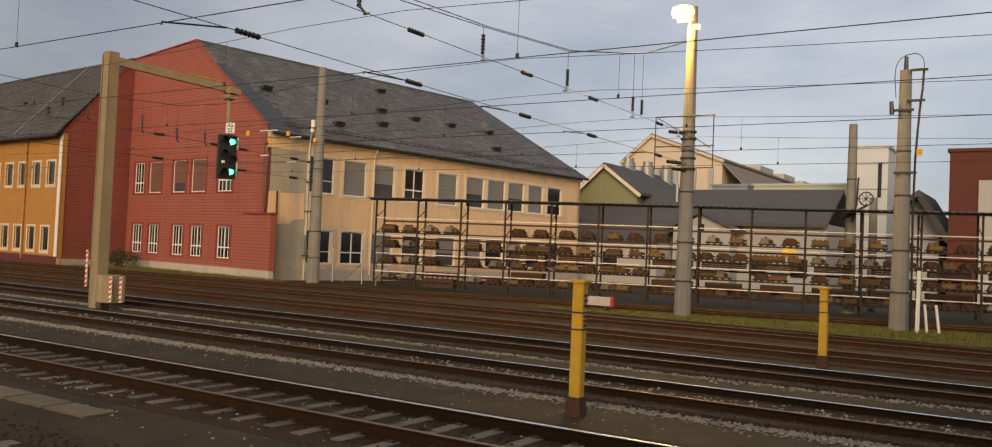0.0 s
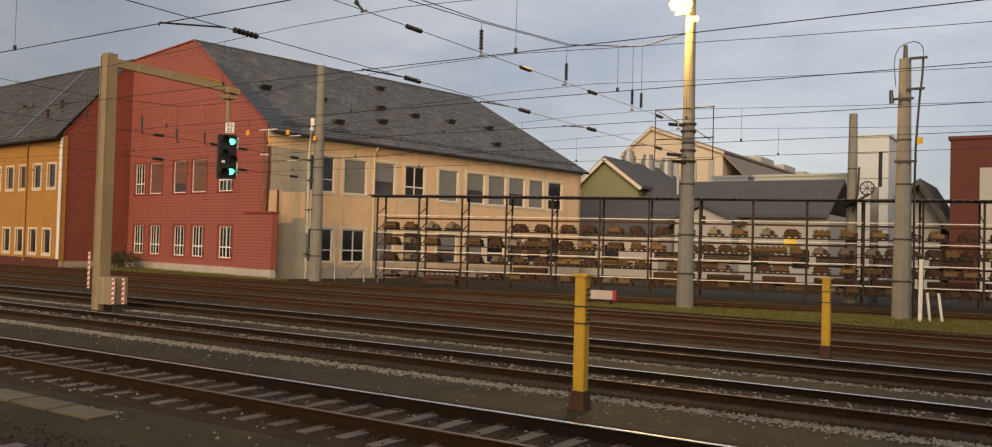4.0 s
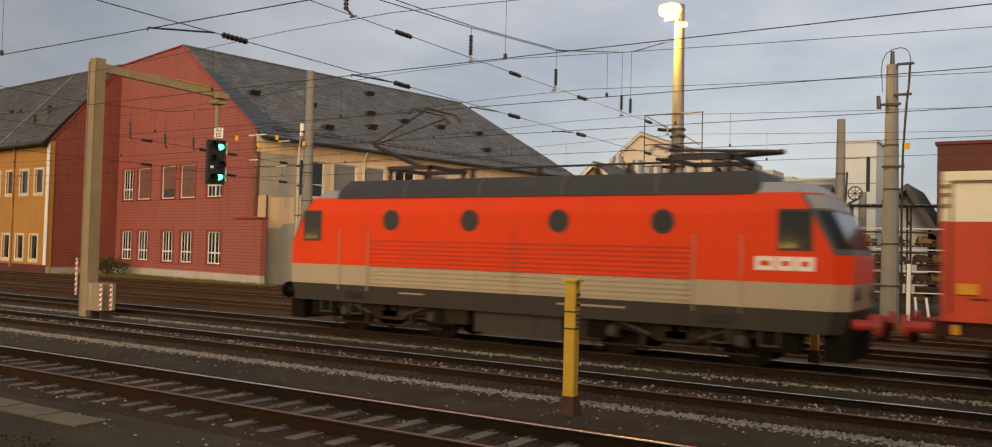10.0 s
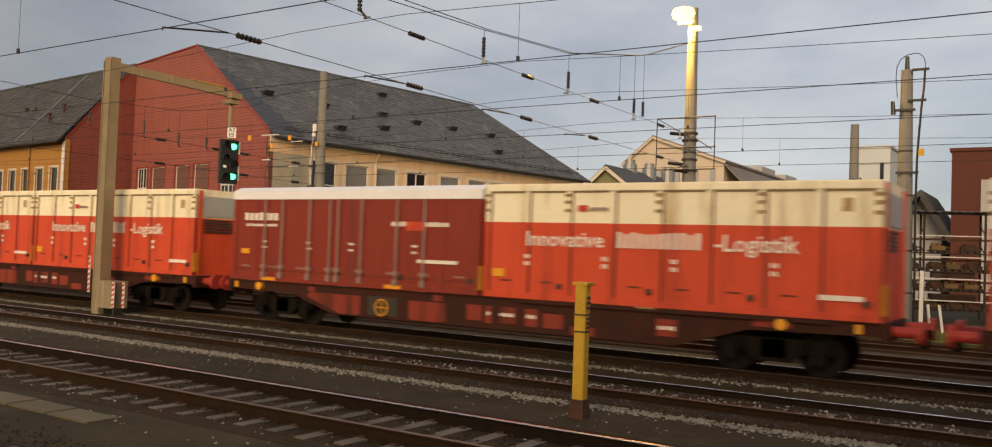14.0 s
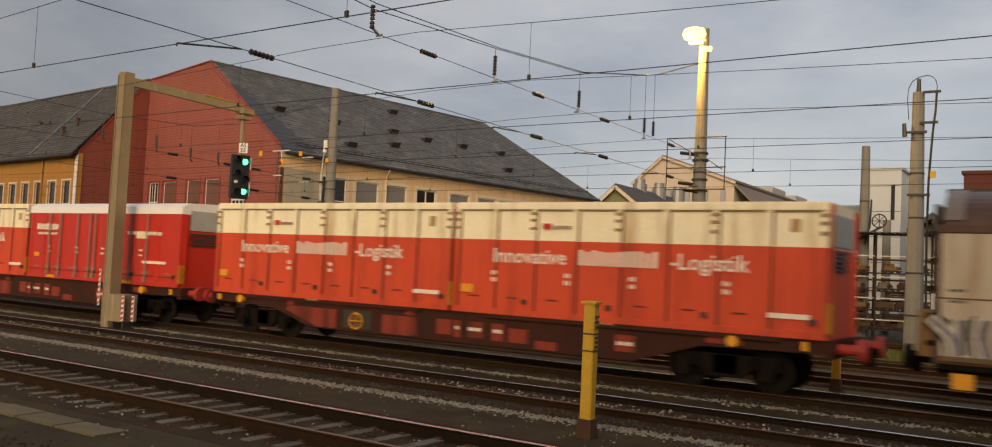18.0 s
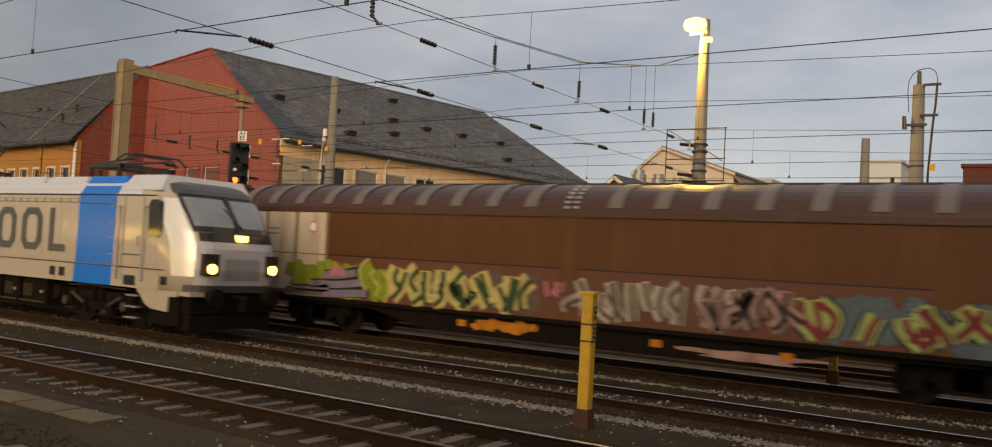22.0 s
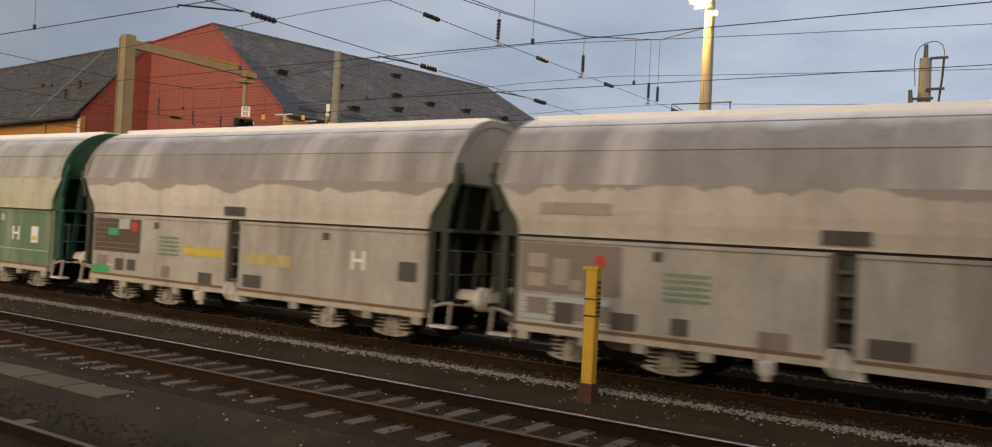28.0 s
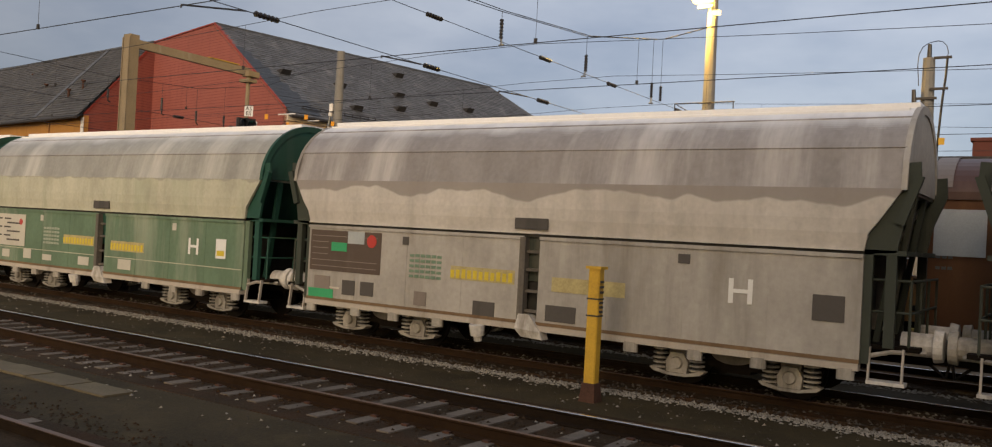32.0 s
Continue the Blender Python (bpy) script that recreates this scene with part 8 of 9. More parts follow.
def slide_wagon(label, art):
    """A long sliding-wall wagon with curved upper walls; 22.9 m."""
    t = thing("sliding_wall_wagon", label, "wagon", group="sliding wall wagons")
    HL, hw = 11.35, 1.45
    part("lower_wall", Geo().box(-HL, HL, -hw, hw, 0.98, 3.46), M["wagbrown"], t, "brown sliding wall")
    arc = [(-hw - 0.02, 3.48)] + [(-hw * math.cos(a), 3.48 + 0.78 * math.sin(a)) for a in [math.pi * i / 20 for i in range(1, 20)]] + [(hw + 0.02, 3.48)]
    part("roof", Geo().prism(arc, -HL + 0.1, HL - 0.1, "x"), M["wagroof"], t, "curved brown upper wall and roof")
    part("waist_rail", Geo().box(-HL, HL, -hw - 0.05, -hw, 3.38, 3.52), M["wagroof"], t)
    part("ridge", Geo().box(-HL, HL, -0.22, 0.22, 4.2, 4.3), M["darkmetal"], t)
    n = 20
    for i in range(n + 1):
        if i == n // 2:
            continue
        x = -HL + 0.25 + (2 * HL - 0.5) * i / n
        gr = Geo()
        for a0, a1 in zip([math.pi * k / 20 for k in range(1, 9)], [math.pi * k / 20 for k in range(2, 10)]):
            gr.quad(*[(xx, -(hw + 0.03) * math.cos(aa), 3.48 + 0.805 * math.sin(aa)) for xx, aa in ((x - 0.17, a0), (x + 0.17, a0), (x + 0.17, a1), (x - 0.17, a1))])
        part("roof_rib", gr, M["wagstrap"], t)
    part("wall_seam", Geo().box(-7.6, 7.6, -hw - 0.012, -hw, 2.17, 2.2), M["black"], t)
    part("lower_sheet", Geo().box(-7.6, 7.6, -hw - 0.006, -hw, 1.0, 2.17), M["wagred"], t, "red-brown lower wall sheet")
    for i in range(1, 8):
        for s in (-1, 1):
            part("wall_rib", Geo().box(s * i * 0.95 - 0.02, s * i * 0.95 + 0.02, -hw - 0.012, -hw, 2.21, 3.36), M["wagbrown"], t)
    g5 = Geo().box(-0.22, 0.22, -hw - 0.03, -hw, 1.0, 3.46)
    part("centre_post", g5, M["wagbrown"], t, "centre door post")
    for k in range(6):
        part("rivet_mark", Geo().box(-0.16, -0.05, -hw * math.cos(0.16 * k + 0.1) - 0.05, -hw * math.cos(0.16 * k + 0.1) - 0.02, 3.5 + 0.79 * math.sin(0.16 * k + 0.1), 3.56 + 0.79 * math.sin(0.16 * k + 0.1)).box(0.08, 0.18, -hw * math.cos(0.16 * k + 0.1) - 0.05, -hw * math.cos(0.16 * k + 0.1) - 0.02, 3.5 + 0.79 * math.sin(0.16 * k + 0.1), 3.56 + 0.79 * math.sin(0.16 * k + 0.1)), M["wagsign"], t)
    for s in (-1, 1):
        for i in range(1 if art is art_two and s > 0 else 3 if art is art_none and s < 0 else 0, 3):
            xa, xb = 7.68 + i * 1.22, 8.84 + i * 1.22
            a, b = min(s * xa, s * xb), max(s * xa, s * xb)
            part("cream_panel", Geo().box(a, b, -hw - 0.03, -hw, 1.05, 3.36), M["wagcream"], t, "dirty cream wall panel")
            part("panel_seam", Geo().box(a, b, -hw - 0.036, -hw - 0.03, 2.17, 2.195), M["wagbrown"], t)
            part("panel_frame", Geo().box(b - 0.05, b, -hw - 0.04, -hw - 0.03, 1.05, 3.36), M["rustdust"], t, "rusty panel edge")
            part("panel_sill", Geo().box(a, b, -hw - 0.042, -hw - 0.03, 1.05, 1.14), M["rustdust"], t)
        sx_ = 9.5 if art is art_two and s > 0 else 8.25
        bars(t, s * 9.9 - 0.3, s * 9.9 + 0.3, 2.85, 0.05, 5, M["greyletter"], -hw - 0.031)
        bars(t, s * 9.9 - 0.3, s * 9.9 + 0.3, 2.7, 0.05, 4, M["greyletter"], -hw - 0.031)
        bars(t, s * 11.0 - 0.15, s * 11.0 + 0.15, 2.3, 0.06, 3, M["greyletter"], -hw - 0.031)
        bars(t, s * 11.0 - 0.15, s * 11.0 + 0.15, 2.1, 0.06, 3, M["greyletter"], -hw - 0.031)
        part("round_sign", Geo().disc((s * sx_, -hw - 0.03, 2.95), 0.17, "y", -0.004, 18), M["signred"], t)
        part("round_sign_face", Geo().disc((s * sx_, -hw - 0.034, 2.95), 0.13, "y", -0.003, 18), M["signwhite"], t)
        # end wall with ribs
        part("end_wall", Geo().box(min(s * HL, s * (HL + 0.06)), max(s * HL, s * (HL + 0.06)), -hw, hw, 0.98, 3.9), M["locoroof"], t, "dark ribbed end wall")
        for k in range(5):
            part("end_rib", Geo().box(min(s * HL, s * (HL + 0.16)), max(s * HL, s * (HL + 0.16)), -hw, hw, 1.3 + k * 0.5, 1.4 + k * 0.5), M["bogie"], t)
        part("brake_box", Geo().box(min(s * (HL + 0.06), s * (HL + 0.3)), max(s * (HL + 0.06), s * (HL + 0.3)), -hw + 0.05, -hw + 0.75, 1.1, 1.95), M["orangebrown"], t, "orange-brown end box")
        bogie(t, s * 8.2, 1.8, 0.46)
        buffers(t, s * 11.95, 1.05, s=s)
        part("lamp_bracket", Geo().box(s * 10.9 - 0.17, s * 10.9 + 0.17, -1.52, -1.35, 0.56, 0.84), M["orange"], t, "orange bracket")
    if art is not art_two:
        part("data_panel", Geo().box(-7.5, -6.4, -hw - 0.035, -hw, 2.42, 3.34), M["wagsign"], t, "pale data panel")
        bars(t, -7.4, -6.55, 3.08, 0.16, 4, M["greyletter"], -hw - 0.036)
        bars(t, -7.4, -6.6, 2.85, 0.05, 7, M["greyletter"], -hw - 0.036)
    prof = [(-HL, 0.98), (-HL, 0.82), (-6.0, 0.8), (-4.2, 0.42), (4.2, 0.42), (6.0, 0.8), (HL, 0.82), (HL, 0.98)]
    for y in (-1.35, 1.25):
        part("sole_bar", Geo().prism(prof, y, y + 0.1, "y"), M["bogie"], t, "dark trussed sole bar")
    part("sill_rail", Geo().box(-HL, HL, -hw - 0.04, -1.3, 0.9, 1.0), M["bogie"], t)
    for x in (-3.0, 2.2, 5.0):
        part("orange_mark", Geo().box(x - 0.12, x + 0.12, -1.38, -1.35, 0.6, 0.76), M["sprayorange"], t)
    art(t, -hw - 0.032)
    return t


def plan_at(levels, z):
    for a, b in zip(levels, levels[1:]):
        if a[0] <= z <= b[0]:
            f = (z - a[0]) / (b[0] - a[0])
            return [a[i] + (b[i] - a[i]) * f for i in range(5)]
    return list(levels[-1])


def nose_point(levels, z, u, off=0.0):
    """A place on the rounded cab: u 0 where the side begins to bend, 1 at the flat front, 2 on the centre line."""
    _, hl, hw, cx, cy = plan_at(levels, z)
    if u <= 1:
        a = u * math.pi / 2
        return (hl - cx + (cx + off) * math.sin(a), -(hw - cy) - (cy + off) * math.cos(a), z)
    return (hl + off, -(hw - cy) * (2 - u), z)


def nose_skin(levels, z0, z1, u0, u1, s, off, nz=6, nu=10, slant=0.0, both=False):
    """A panel on the cab front; from one side only, or right across it."""
    gk = Geo()
    us = [u0 + (u1 - u0) * i / nu for i in range(nu + 1)]
    rows = []
    for i in range(nz + 1):
        z = z0 + (z1 - z0) * i / nz
        row = [nose_point(levels, z, min(2.0, u + slant * i / nz), off) for u in us]
        if both:
            row += [(p[0], -p[1], p[2]) for p in reversed(row[:-1])]
        rows.append([(s * p[0], p[1], p[2]) for p in row])
    for a, b in zip(rows, rows[1:]):
        for j in range(len(a) - 1):
            gk.quad(a[j], a[j + 1], b[j + 1], b[j])
    return gk


def new_loco():
    t = thing("electric_locomotive", "beige-silver electric locomotive with blue band and lit headlamps", "locomotive")
    # z, half length, half width, corner length, corner depth
    lv = [(1.12, 9.1, 1.47, 0.9, 0.62), (1.65, 9.22, 1.485, 1.05, 0.7), (2.2, 9.2, 1.485, 1.15, 0.75), (2.6, 9.02, 1.48, 1.2, 0.75), (3.0, 8.74, 1.475, 1.2, 0.72), (3.4, 8.4, 1.45, 1.15, 0.68), (3.62, 8.15, 1.38, 1.05, 0.62), (3.78, 7.85, 1.26, 0.9, 0.55), (3.88, 7.4, 1.05, 0.7, 0.5)]
    rings = []
    for z, *_ in lv:
        q = [nose_point(lv, z, k / 7) for k in range(8)]
        q = q + [(x, -y, zz) for x, y, zz in reversed(q)]
        q = q + [(-x, y, zz) for x, y, zz in [(x, y, zz) for x, y, zz in reversed(q)]]
        rings.append(q)
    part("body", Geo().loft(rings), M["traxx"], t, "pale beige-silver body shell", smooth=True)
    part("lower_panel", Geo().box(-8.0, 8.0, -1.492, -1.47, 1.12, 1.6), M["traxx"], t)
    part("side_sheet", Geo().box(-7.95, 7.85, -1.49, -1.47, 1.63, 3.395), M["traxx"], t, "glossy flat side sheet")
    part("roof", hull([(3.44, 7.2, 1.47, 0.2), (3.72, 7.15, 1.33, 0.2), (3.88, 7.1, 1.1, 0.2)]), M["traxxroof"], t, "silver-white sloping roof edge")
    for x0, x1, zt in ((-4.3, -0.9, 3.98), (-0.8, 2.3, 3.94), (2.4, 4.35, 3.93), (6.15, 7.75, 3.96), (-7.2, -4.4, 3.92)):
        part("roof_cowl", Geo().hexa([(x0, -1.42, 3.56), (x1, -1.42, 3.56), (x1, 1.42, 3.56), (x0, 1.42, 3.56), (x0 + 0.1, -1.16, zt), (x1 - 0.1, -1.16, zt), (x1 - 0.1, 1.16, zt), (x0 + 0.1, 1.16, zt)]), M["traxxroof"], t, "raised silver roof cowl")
    # blue band wraps side and roof
    part("blue_band", Geo().box(4.45, 6.1, -1.5, -1.46, 1.64, 3.4), M["blue"], t, "bright blue vertical band")
    part("blue_band", Geo().box(4.4, 6.08, -1.5, -1.46, 1.12, 1.62), M["blue"], t)
    part("blue_band", Geo().hexa([(4.45, -1.49, 3.44), (6.1, -1.49, 3.44), (6.1, 1.49, 3.44), (4.45, 1.49, 3.44), (4.5, -1.2, 3.93), (6.1, -1.2, 3.93), (6.1, 1.2, 3.93), (4.5, 1.2, 3.93)]), M["blue"], t, "blue roof hatch")
    part("blue_seam", Geo().box(4.6, 5.85, -1.506, -1.495, 3.18, 3.2), M["black"], t)
    for k in range(4):
        part("roof_step", Geo().box(5.92, 6.06, -1.52, -1.5, 1.9 + 0.4 * k, 1.93 + 0.4 * k), M["metal"], t)
    part("side_seam", Geo().box(-8.1, 8.15, -1.503, -1.48, 1.6, 1.625), M["black"], t)
    part("gutter", Geo().box(-7.9, 7.7, -1.5, -1.46, 3.40, 3.43), M["black"], t)
    # dark strip behind the louvres: their shade is put into the colour
    part("vent_strip", Geo().box(-6.1, 4.4, -1.495, -1.47, 3.2, 3.31), M["greyletter"], t, "shadowed ventilation strip")
    for i in range(26):
        x = -6.1 + i * 0.405
        part("louvre", Geo().box(x, x + 0.33, -1.5, -1.49, 3.22, 3.3), M["traxx"], t)
        part("side_rib", Geo().box(x, x + 0.04, -1.496, -1.48, 1.8, 3.17), M["traxx"], t)
    part("panel_frame", Geo().box(-6.2, 4.42, -1.5, -1.48, 1.68, 1.74), M["traxx"], t)
    part("panel_frame", Geo().box(-6.24, -6.18, -1.505, -1.48, 1.7, 3.3), M["greyletter"], t)
    # owner's mark: eight plain dark shapes
    for a, b, kind in ((-4.96, -4.09, "d"), (-3.77, -2.8, "a"), (-2.5, -2.18, "i"), (-1.85, -1.06, "l"), (-0.76, 0.11, "d"), (0.42, 1.4, "o"), (1.71, 2.75, "o"), (3.1, 3.92, "l")):
        y = -1.5
        g6 = Geo()
        s_ = 0.24
        z0, z1 = 1.88, 3.05
        if kind == "i":
            g6.box(a, b, y - 0.004, y, z0, z1)
        elif kind == "l":
            g6.prism([(a, z0), (b, z0), (b, z0 + 0.2), (a + s_, z0 + 0.2), (a + s_, z1), (a, z1)], y - 0.004, y, "y")
        else:
            c = 0.24
            outer = [(a + c, z0), (b - c, z0), (b, z0 + c), (b, z1 - c), (b - c, z1), (a + c, z1), (a, z1 - c), (a, z0 + c)]
            inner = [(a + c + 0.1, z0 + 0.2), (b - c - 0.1, z0 + 0.2), (b - s_, z0 + c + 0.12), (b - s_, z1 - c - 0.12), (b - c - 0.1, z1 - 0.2), (a + c + 0.1, z1 - 0.2), (a + s_, z1 - c - 0.12), (a + s_, z0 + c + 0.12)]
            rr = [[(px, yy, pz) for px, pz in ol] for ol, yy in ((outer, y - 0.004), (inner, y - 0.004), (inner, y), (outer, y))]
            g6.loft(rr + [rr[0]], caps=False)
        part("owner_mark", g6, M["greyletter"], t, "dark grey plain block shape")
    for s in (-1, 1):
        bx = lambda a, b, *r: Geo().box(min(s * a, s * b), max(s * a, s * b), *r)
        d = part("door", bx(6.5, 7.22, -1.499, -1.48, 1.66, 3.36), M["traxx"], t, "cab door")
        for o in (6.46, 7.25):
            part("door_gap", bx(o, o + 0.025, -1.498, -1.48, 1.3, 3.38), M["greyletter"], d)
        for o in (6.32, 7.38):
            part("handrail", Geo().tube((s * o, -1.55, 1.3), (s * o, -1.55, 3.15), 0.022, n=6), M["metal"], d)
            for z in (1.32, 3.12):
                part("rail_foot", Geo().tube((s * o, -1.48, z), (s * o, -1.55, z), 0.02, n=6), M["metal"], d)
        part("door_sill", bx(6.5, 7.2, -1.51, -1.49, 1.92, 1.95), M["greyletter"], d)
        part("door_handle", Geo().tube((s * 7.12, -1.53, 2.15), (s * 7.12, -1.53, 2.4), 0.018, n=6), M["metal"], d)
        part("step_recess", bx(6.62, 7.08, -1.51, -1.49, 1.18, 1.42), M["black"], t, "black foot recess")
        part("side_hatch", bx(8.08, 8.3, -1.5, -1.3, 1.26, 1.46), M["black"], t)
        cw = [(7.48, 2.42), (7.9, 2.38), (8.0, 2.46), (8.0, 2.85), (7.9, 3.25), (7.78, 3.32), (7.52, 3.3), (7.46, 3.2)]
        w = part("cab_window", Geo().prism([(s * px, pz) for px, pz in cw], -1.505, -1.3, "y"), M["cabglass"], t, "dark cab side window")
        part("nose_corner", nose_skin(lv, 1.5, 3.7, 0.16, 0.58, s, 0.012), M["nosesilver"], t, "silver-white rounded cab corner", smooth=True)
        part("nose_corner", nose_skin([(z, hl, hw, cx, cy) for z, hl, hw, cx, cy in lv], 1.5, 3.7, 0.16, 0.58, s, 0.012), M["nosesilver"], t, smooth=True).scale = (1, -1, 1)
        part("windscreen_frame", nose_skin(lv, 2.58, 3.72, 0.56, 2.0, s, 0.014, both=True), M["black"], t, "black windscreen surround", smooth=True)
        for sy in (1, -1):
            pane = part("windscreen", nose_skin(lv, 2.72, 3.42, 0.64, 1.9, s, 0.022), M["screenglass"], t, "large raked windscreen", smooth=True)
            pane.scale = (1, sy, 1)
        part("roof_visor", nose_skin(lv, 3.5, 3.86, 0.5, 2.0, s, 0.03, both=True), M["visorgrey"], t, "dark grey roof visor", smooth=True)
        part("brow", nose_skin(lv, 2.36, 2.57, 0.66, 2.0, s, 0.02, both=True), M["black"], t, "dark lamp strip", smooth=True)
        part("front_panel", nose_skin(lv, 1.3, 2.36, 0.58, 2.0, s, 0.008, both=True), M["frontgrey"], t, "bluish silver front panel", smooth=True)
        part("front_shield", nose_skin(lv, 1.42, 1.95, 1.3, 2.0, s, 0.016, both=True), M["shieldgrey"], t, "grey centre shield", smooth=True)
        part("front_apron", nose_skin(lv, 1.14, 1.3, 0.4, 2.0, s, 0.016, both=True), M["visorgrey"], t, "dark lower apron", smooth=True)
        for sy in (-1, 1):
            pl_ = nose_point(lv, 1.72, 0.86, 0.02)
            part("lamp_surround", bx(pl_[0] - 0.12, pl_[0] + 0.035, sy * abs(pl_[1]) - 0.21, sy * abs(pl_[1]) + 0.21, 1.54, 2.06), M["black"], t)
            part("headlamp", Geo().disc((s * (pl_[0] + 0.03), sy * abs(pl_[1]), 1.7), 0.12, "x", s * 0.05, 16), M["headlamp"] if s > 0 else M["taillamp"], t, "glowing headlamp" if s > 0 else "red tail lamp")
        part("headlamp", bx(9.0, 9.17, -0.16, 0.16, 2.38, 2.54), M["headlamp"] if s > 0 else M["cabglass"], t)
        part("wiper", Geo().tube((s * 9.02, 0.1, 2.7), (s * 8.72, -0.3, 3.2), 0.018, n=5), M["black"], t)
        part("screen_post", Geo().beam((s * 9.04, 0, 2.62), (s * 8.36, 0, 3.5), 0.12, 0.05), M["black"], t, "dark centre post of the windscreen")
        for yy in (-1.47, 1.41):
            part("side_skirt", Geo().prism([(s * px, pz) for px, pz in ((7.1, 1.125), (8.72, 1.125), (8.7, 1.0), (8.38, 0.98), (8.35, 0.62), (7.75, 0.66), (7.5, 0.76), (7.28, 0.98))], yy, yy + 0.06, "y"), M["traxx"], t, "pale curved end skirt")
        part("step_beam", bx(8.3, 9.12, -1.42, -1.0, 1.03, 1.13), M["traxx"], t)
        part("pilot", Geo().box(min(s * 7.6, s * 8.7), max(s * 7.6, s * 8.7), -1.38, 1.38, 0.3, 1.1), M["bogie"], t, "black pilot under the cab")
        part("snow_plough", Geo().box(min(s * 8.5, s * 8.95), max(s * 8.5, s * 8.95), -1.25, 1.25, 0.2, 0.6), M["bogie"], t)
        part("buffer_beam", Geo().box(min(s * 8.7, s * 9.0), max(s * 8.7, s * 9.0), -1.3, 1.3, 0.62, 1.11), M["bogie"], t)
        buffers(t, s * 9.45, 1.02, s=s)
        loco_bogie(t, s * 5.2, 2.6, 0.625, 1.2, M["bogie"])
        for z in (0.35, 0.62, 0.9):
            part("step", Geo().box(s * 6.85 - 0.24, s * 6.85 + 0.24, -1.42, -1.28, z, z + 0.04), M["metal"], t)
    for x0, x1 in ((-2.9, -1.4), (-1.2, 0.4), (0.6, 1.4), (1.6, 2.8)):
        u = part("underfloor_box", Geo().box(x0, x1, -1.3, 1.3, 0.35, 1.12, c=0.05), M["bogie"], t, "grimy underfloor box")
        part("box_lid", Geo().box(x0 + 0.12, x0 + 0.55, -1.33, -1.3, 0.58, 0.92), M["locobogie"], u)
        part("latch", Geo().box(x1 - 0.2, x1 - 0.1, -1.34, -1.3, 0.7, 0.78), M["metal"], u)
        part("pipe", Geo().tube((x0, -1.34, 0.45), (x1, -1.34, 0.45), 0.025), M["locodark"], u)
    for x in (-6.1, -3.2, 3.4, 3.85, 0.1):
        part("side_hatch", Geo().box(x - 0.13, x + 0.13, -1.504, -1.49, 1.24, 1.48), M["black"], t)
        part("hatch_step", Geo().box(x - 0.15, x + 0.15, -1.52, -1.49, 1.2, 1.24), M["traxx"], t)
    bars(t, -1.6, -0.1, 1.33, 0.08, 14, M["greyletter"], -1.494)
    pantograph(t, -4.4, 4.22, 1, 5.06, 6.12)
    pantograph(t, 4.4, 4.22, -1, 0, 0, up=False)
    for x in (-5.8, -3.0, 3.2, 5.6):
        part("roof_insulator", ribbed((x, -0.2, 3.9), (x, -0.2, 4.25), 0.09), M["rust"], t)
    return t


def hopper_bogie(t, x, dust):
    """A two-axle bogie: at each axle a dusty box between two coil springs over a bowed tray."""
    b = part("bogie", Geo().box(x - 1.35, x + 1.35, -1.02, -0.92, 0.36, 0.62).box(x - 1.35, x + 1.35, 0.92, 1.02, 0.36, 0.62).box(x - 0.25, x + 0.25, -1.0, 1.0, 0.3, 0.62), M["bogie"], t, "grimy bogie frame")
    for s in (-1, 1):
        cx = x + s * 0.9
        wheelset(b, cx, 0.46)
        for y in (-1.16, 1.04):
            out = -1 if y < 0 else 1
            yc = y + 0.06
            tray = [(cx - 0.47, 0.27), (cx - 0.4, 0.215), (cx - 0.15, 0.17), (cx + 0.15, 0.17), (cx + 0.4, 0.215), (cx + 0.47, 0.27), (cx + 0.44, 0.285), (cx + 0.15, 0.215), (cx - 0.15, 0.215), (cx - 0.44, 0.285)]
            part("spring_tray", Geo().prism(tray, y - 0.04, y + 0.16, "y"), dust, b, "dust-white bowed spring tray")
            part("axle_guard", Geo().prism([(cx - 0.17, 0.66), (cx - 0.13, 0.36), (cx + 0.13, 0.36), (cx + 0.17, 0.66)], yc - 0.03, yc + 0.05, "y"), M["hopdustdark"], b)
            part("axle_box", Geo().prism([(cx - 0.17, 0.22), (cx + 0.17, 0.22), (cx + 0.19, 0.4), (cx + 0.11, 0.54), (cx - 0.11, 0.54), (cx - 0.19, 0.4)], yc - 0.09, yc + 0.05, "y").tube((cx, yc + out * 0.08, 0.38), (cx, yc + out * 0.14, 0.38), 0.11, 0.09, n=12), dust, b, "dust-white axle box")
            for o in (-0.31, 0.31):
                part("spring_core", Geo().tube((cx + o, yc, 0.24), (cx + o, yc, 0.63), 0.075, n=8), M["hopdark"], b)
                coil = Geo()
                for k in range(5):
                    z = 0.28 + 0.075 * k
                    coil.loft([[(cx + o + (0.075 + e) * math.cos(c), yc + (0.075 + e) * math.sin(c), z + dz) for c in [math.pi * q / 5 for q in range(10)]] for e, dz in ((0.0, -0.016), (0.055, -0.01), (0.055, 0.014), (0.0, 0.02))])
                part("spring", coil, dust, b, "dust-caked coil spring")
            part("spring_seat", Geo().box(cx - 0.46, cx + 0.46, y - 0.02, y + 0.1, 0.615, 0.66), M["hopdustdark"], b)
    half = [(x - 0.36 * math.cos(a), 0.62 - 0.17 * math.sin(a)) for a in [math.pi * k / 8 for k in range(9)]]
    part("bolster_spring", Geo().prism(half, -1.12, -1.04, "y"), M["hopdustdark"], b, "rounded bolster end")
    return b


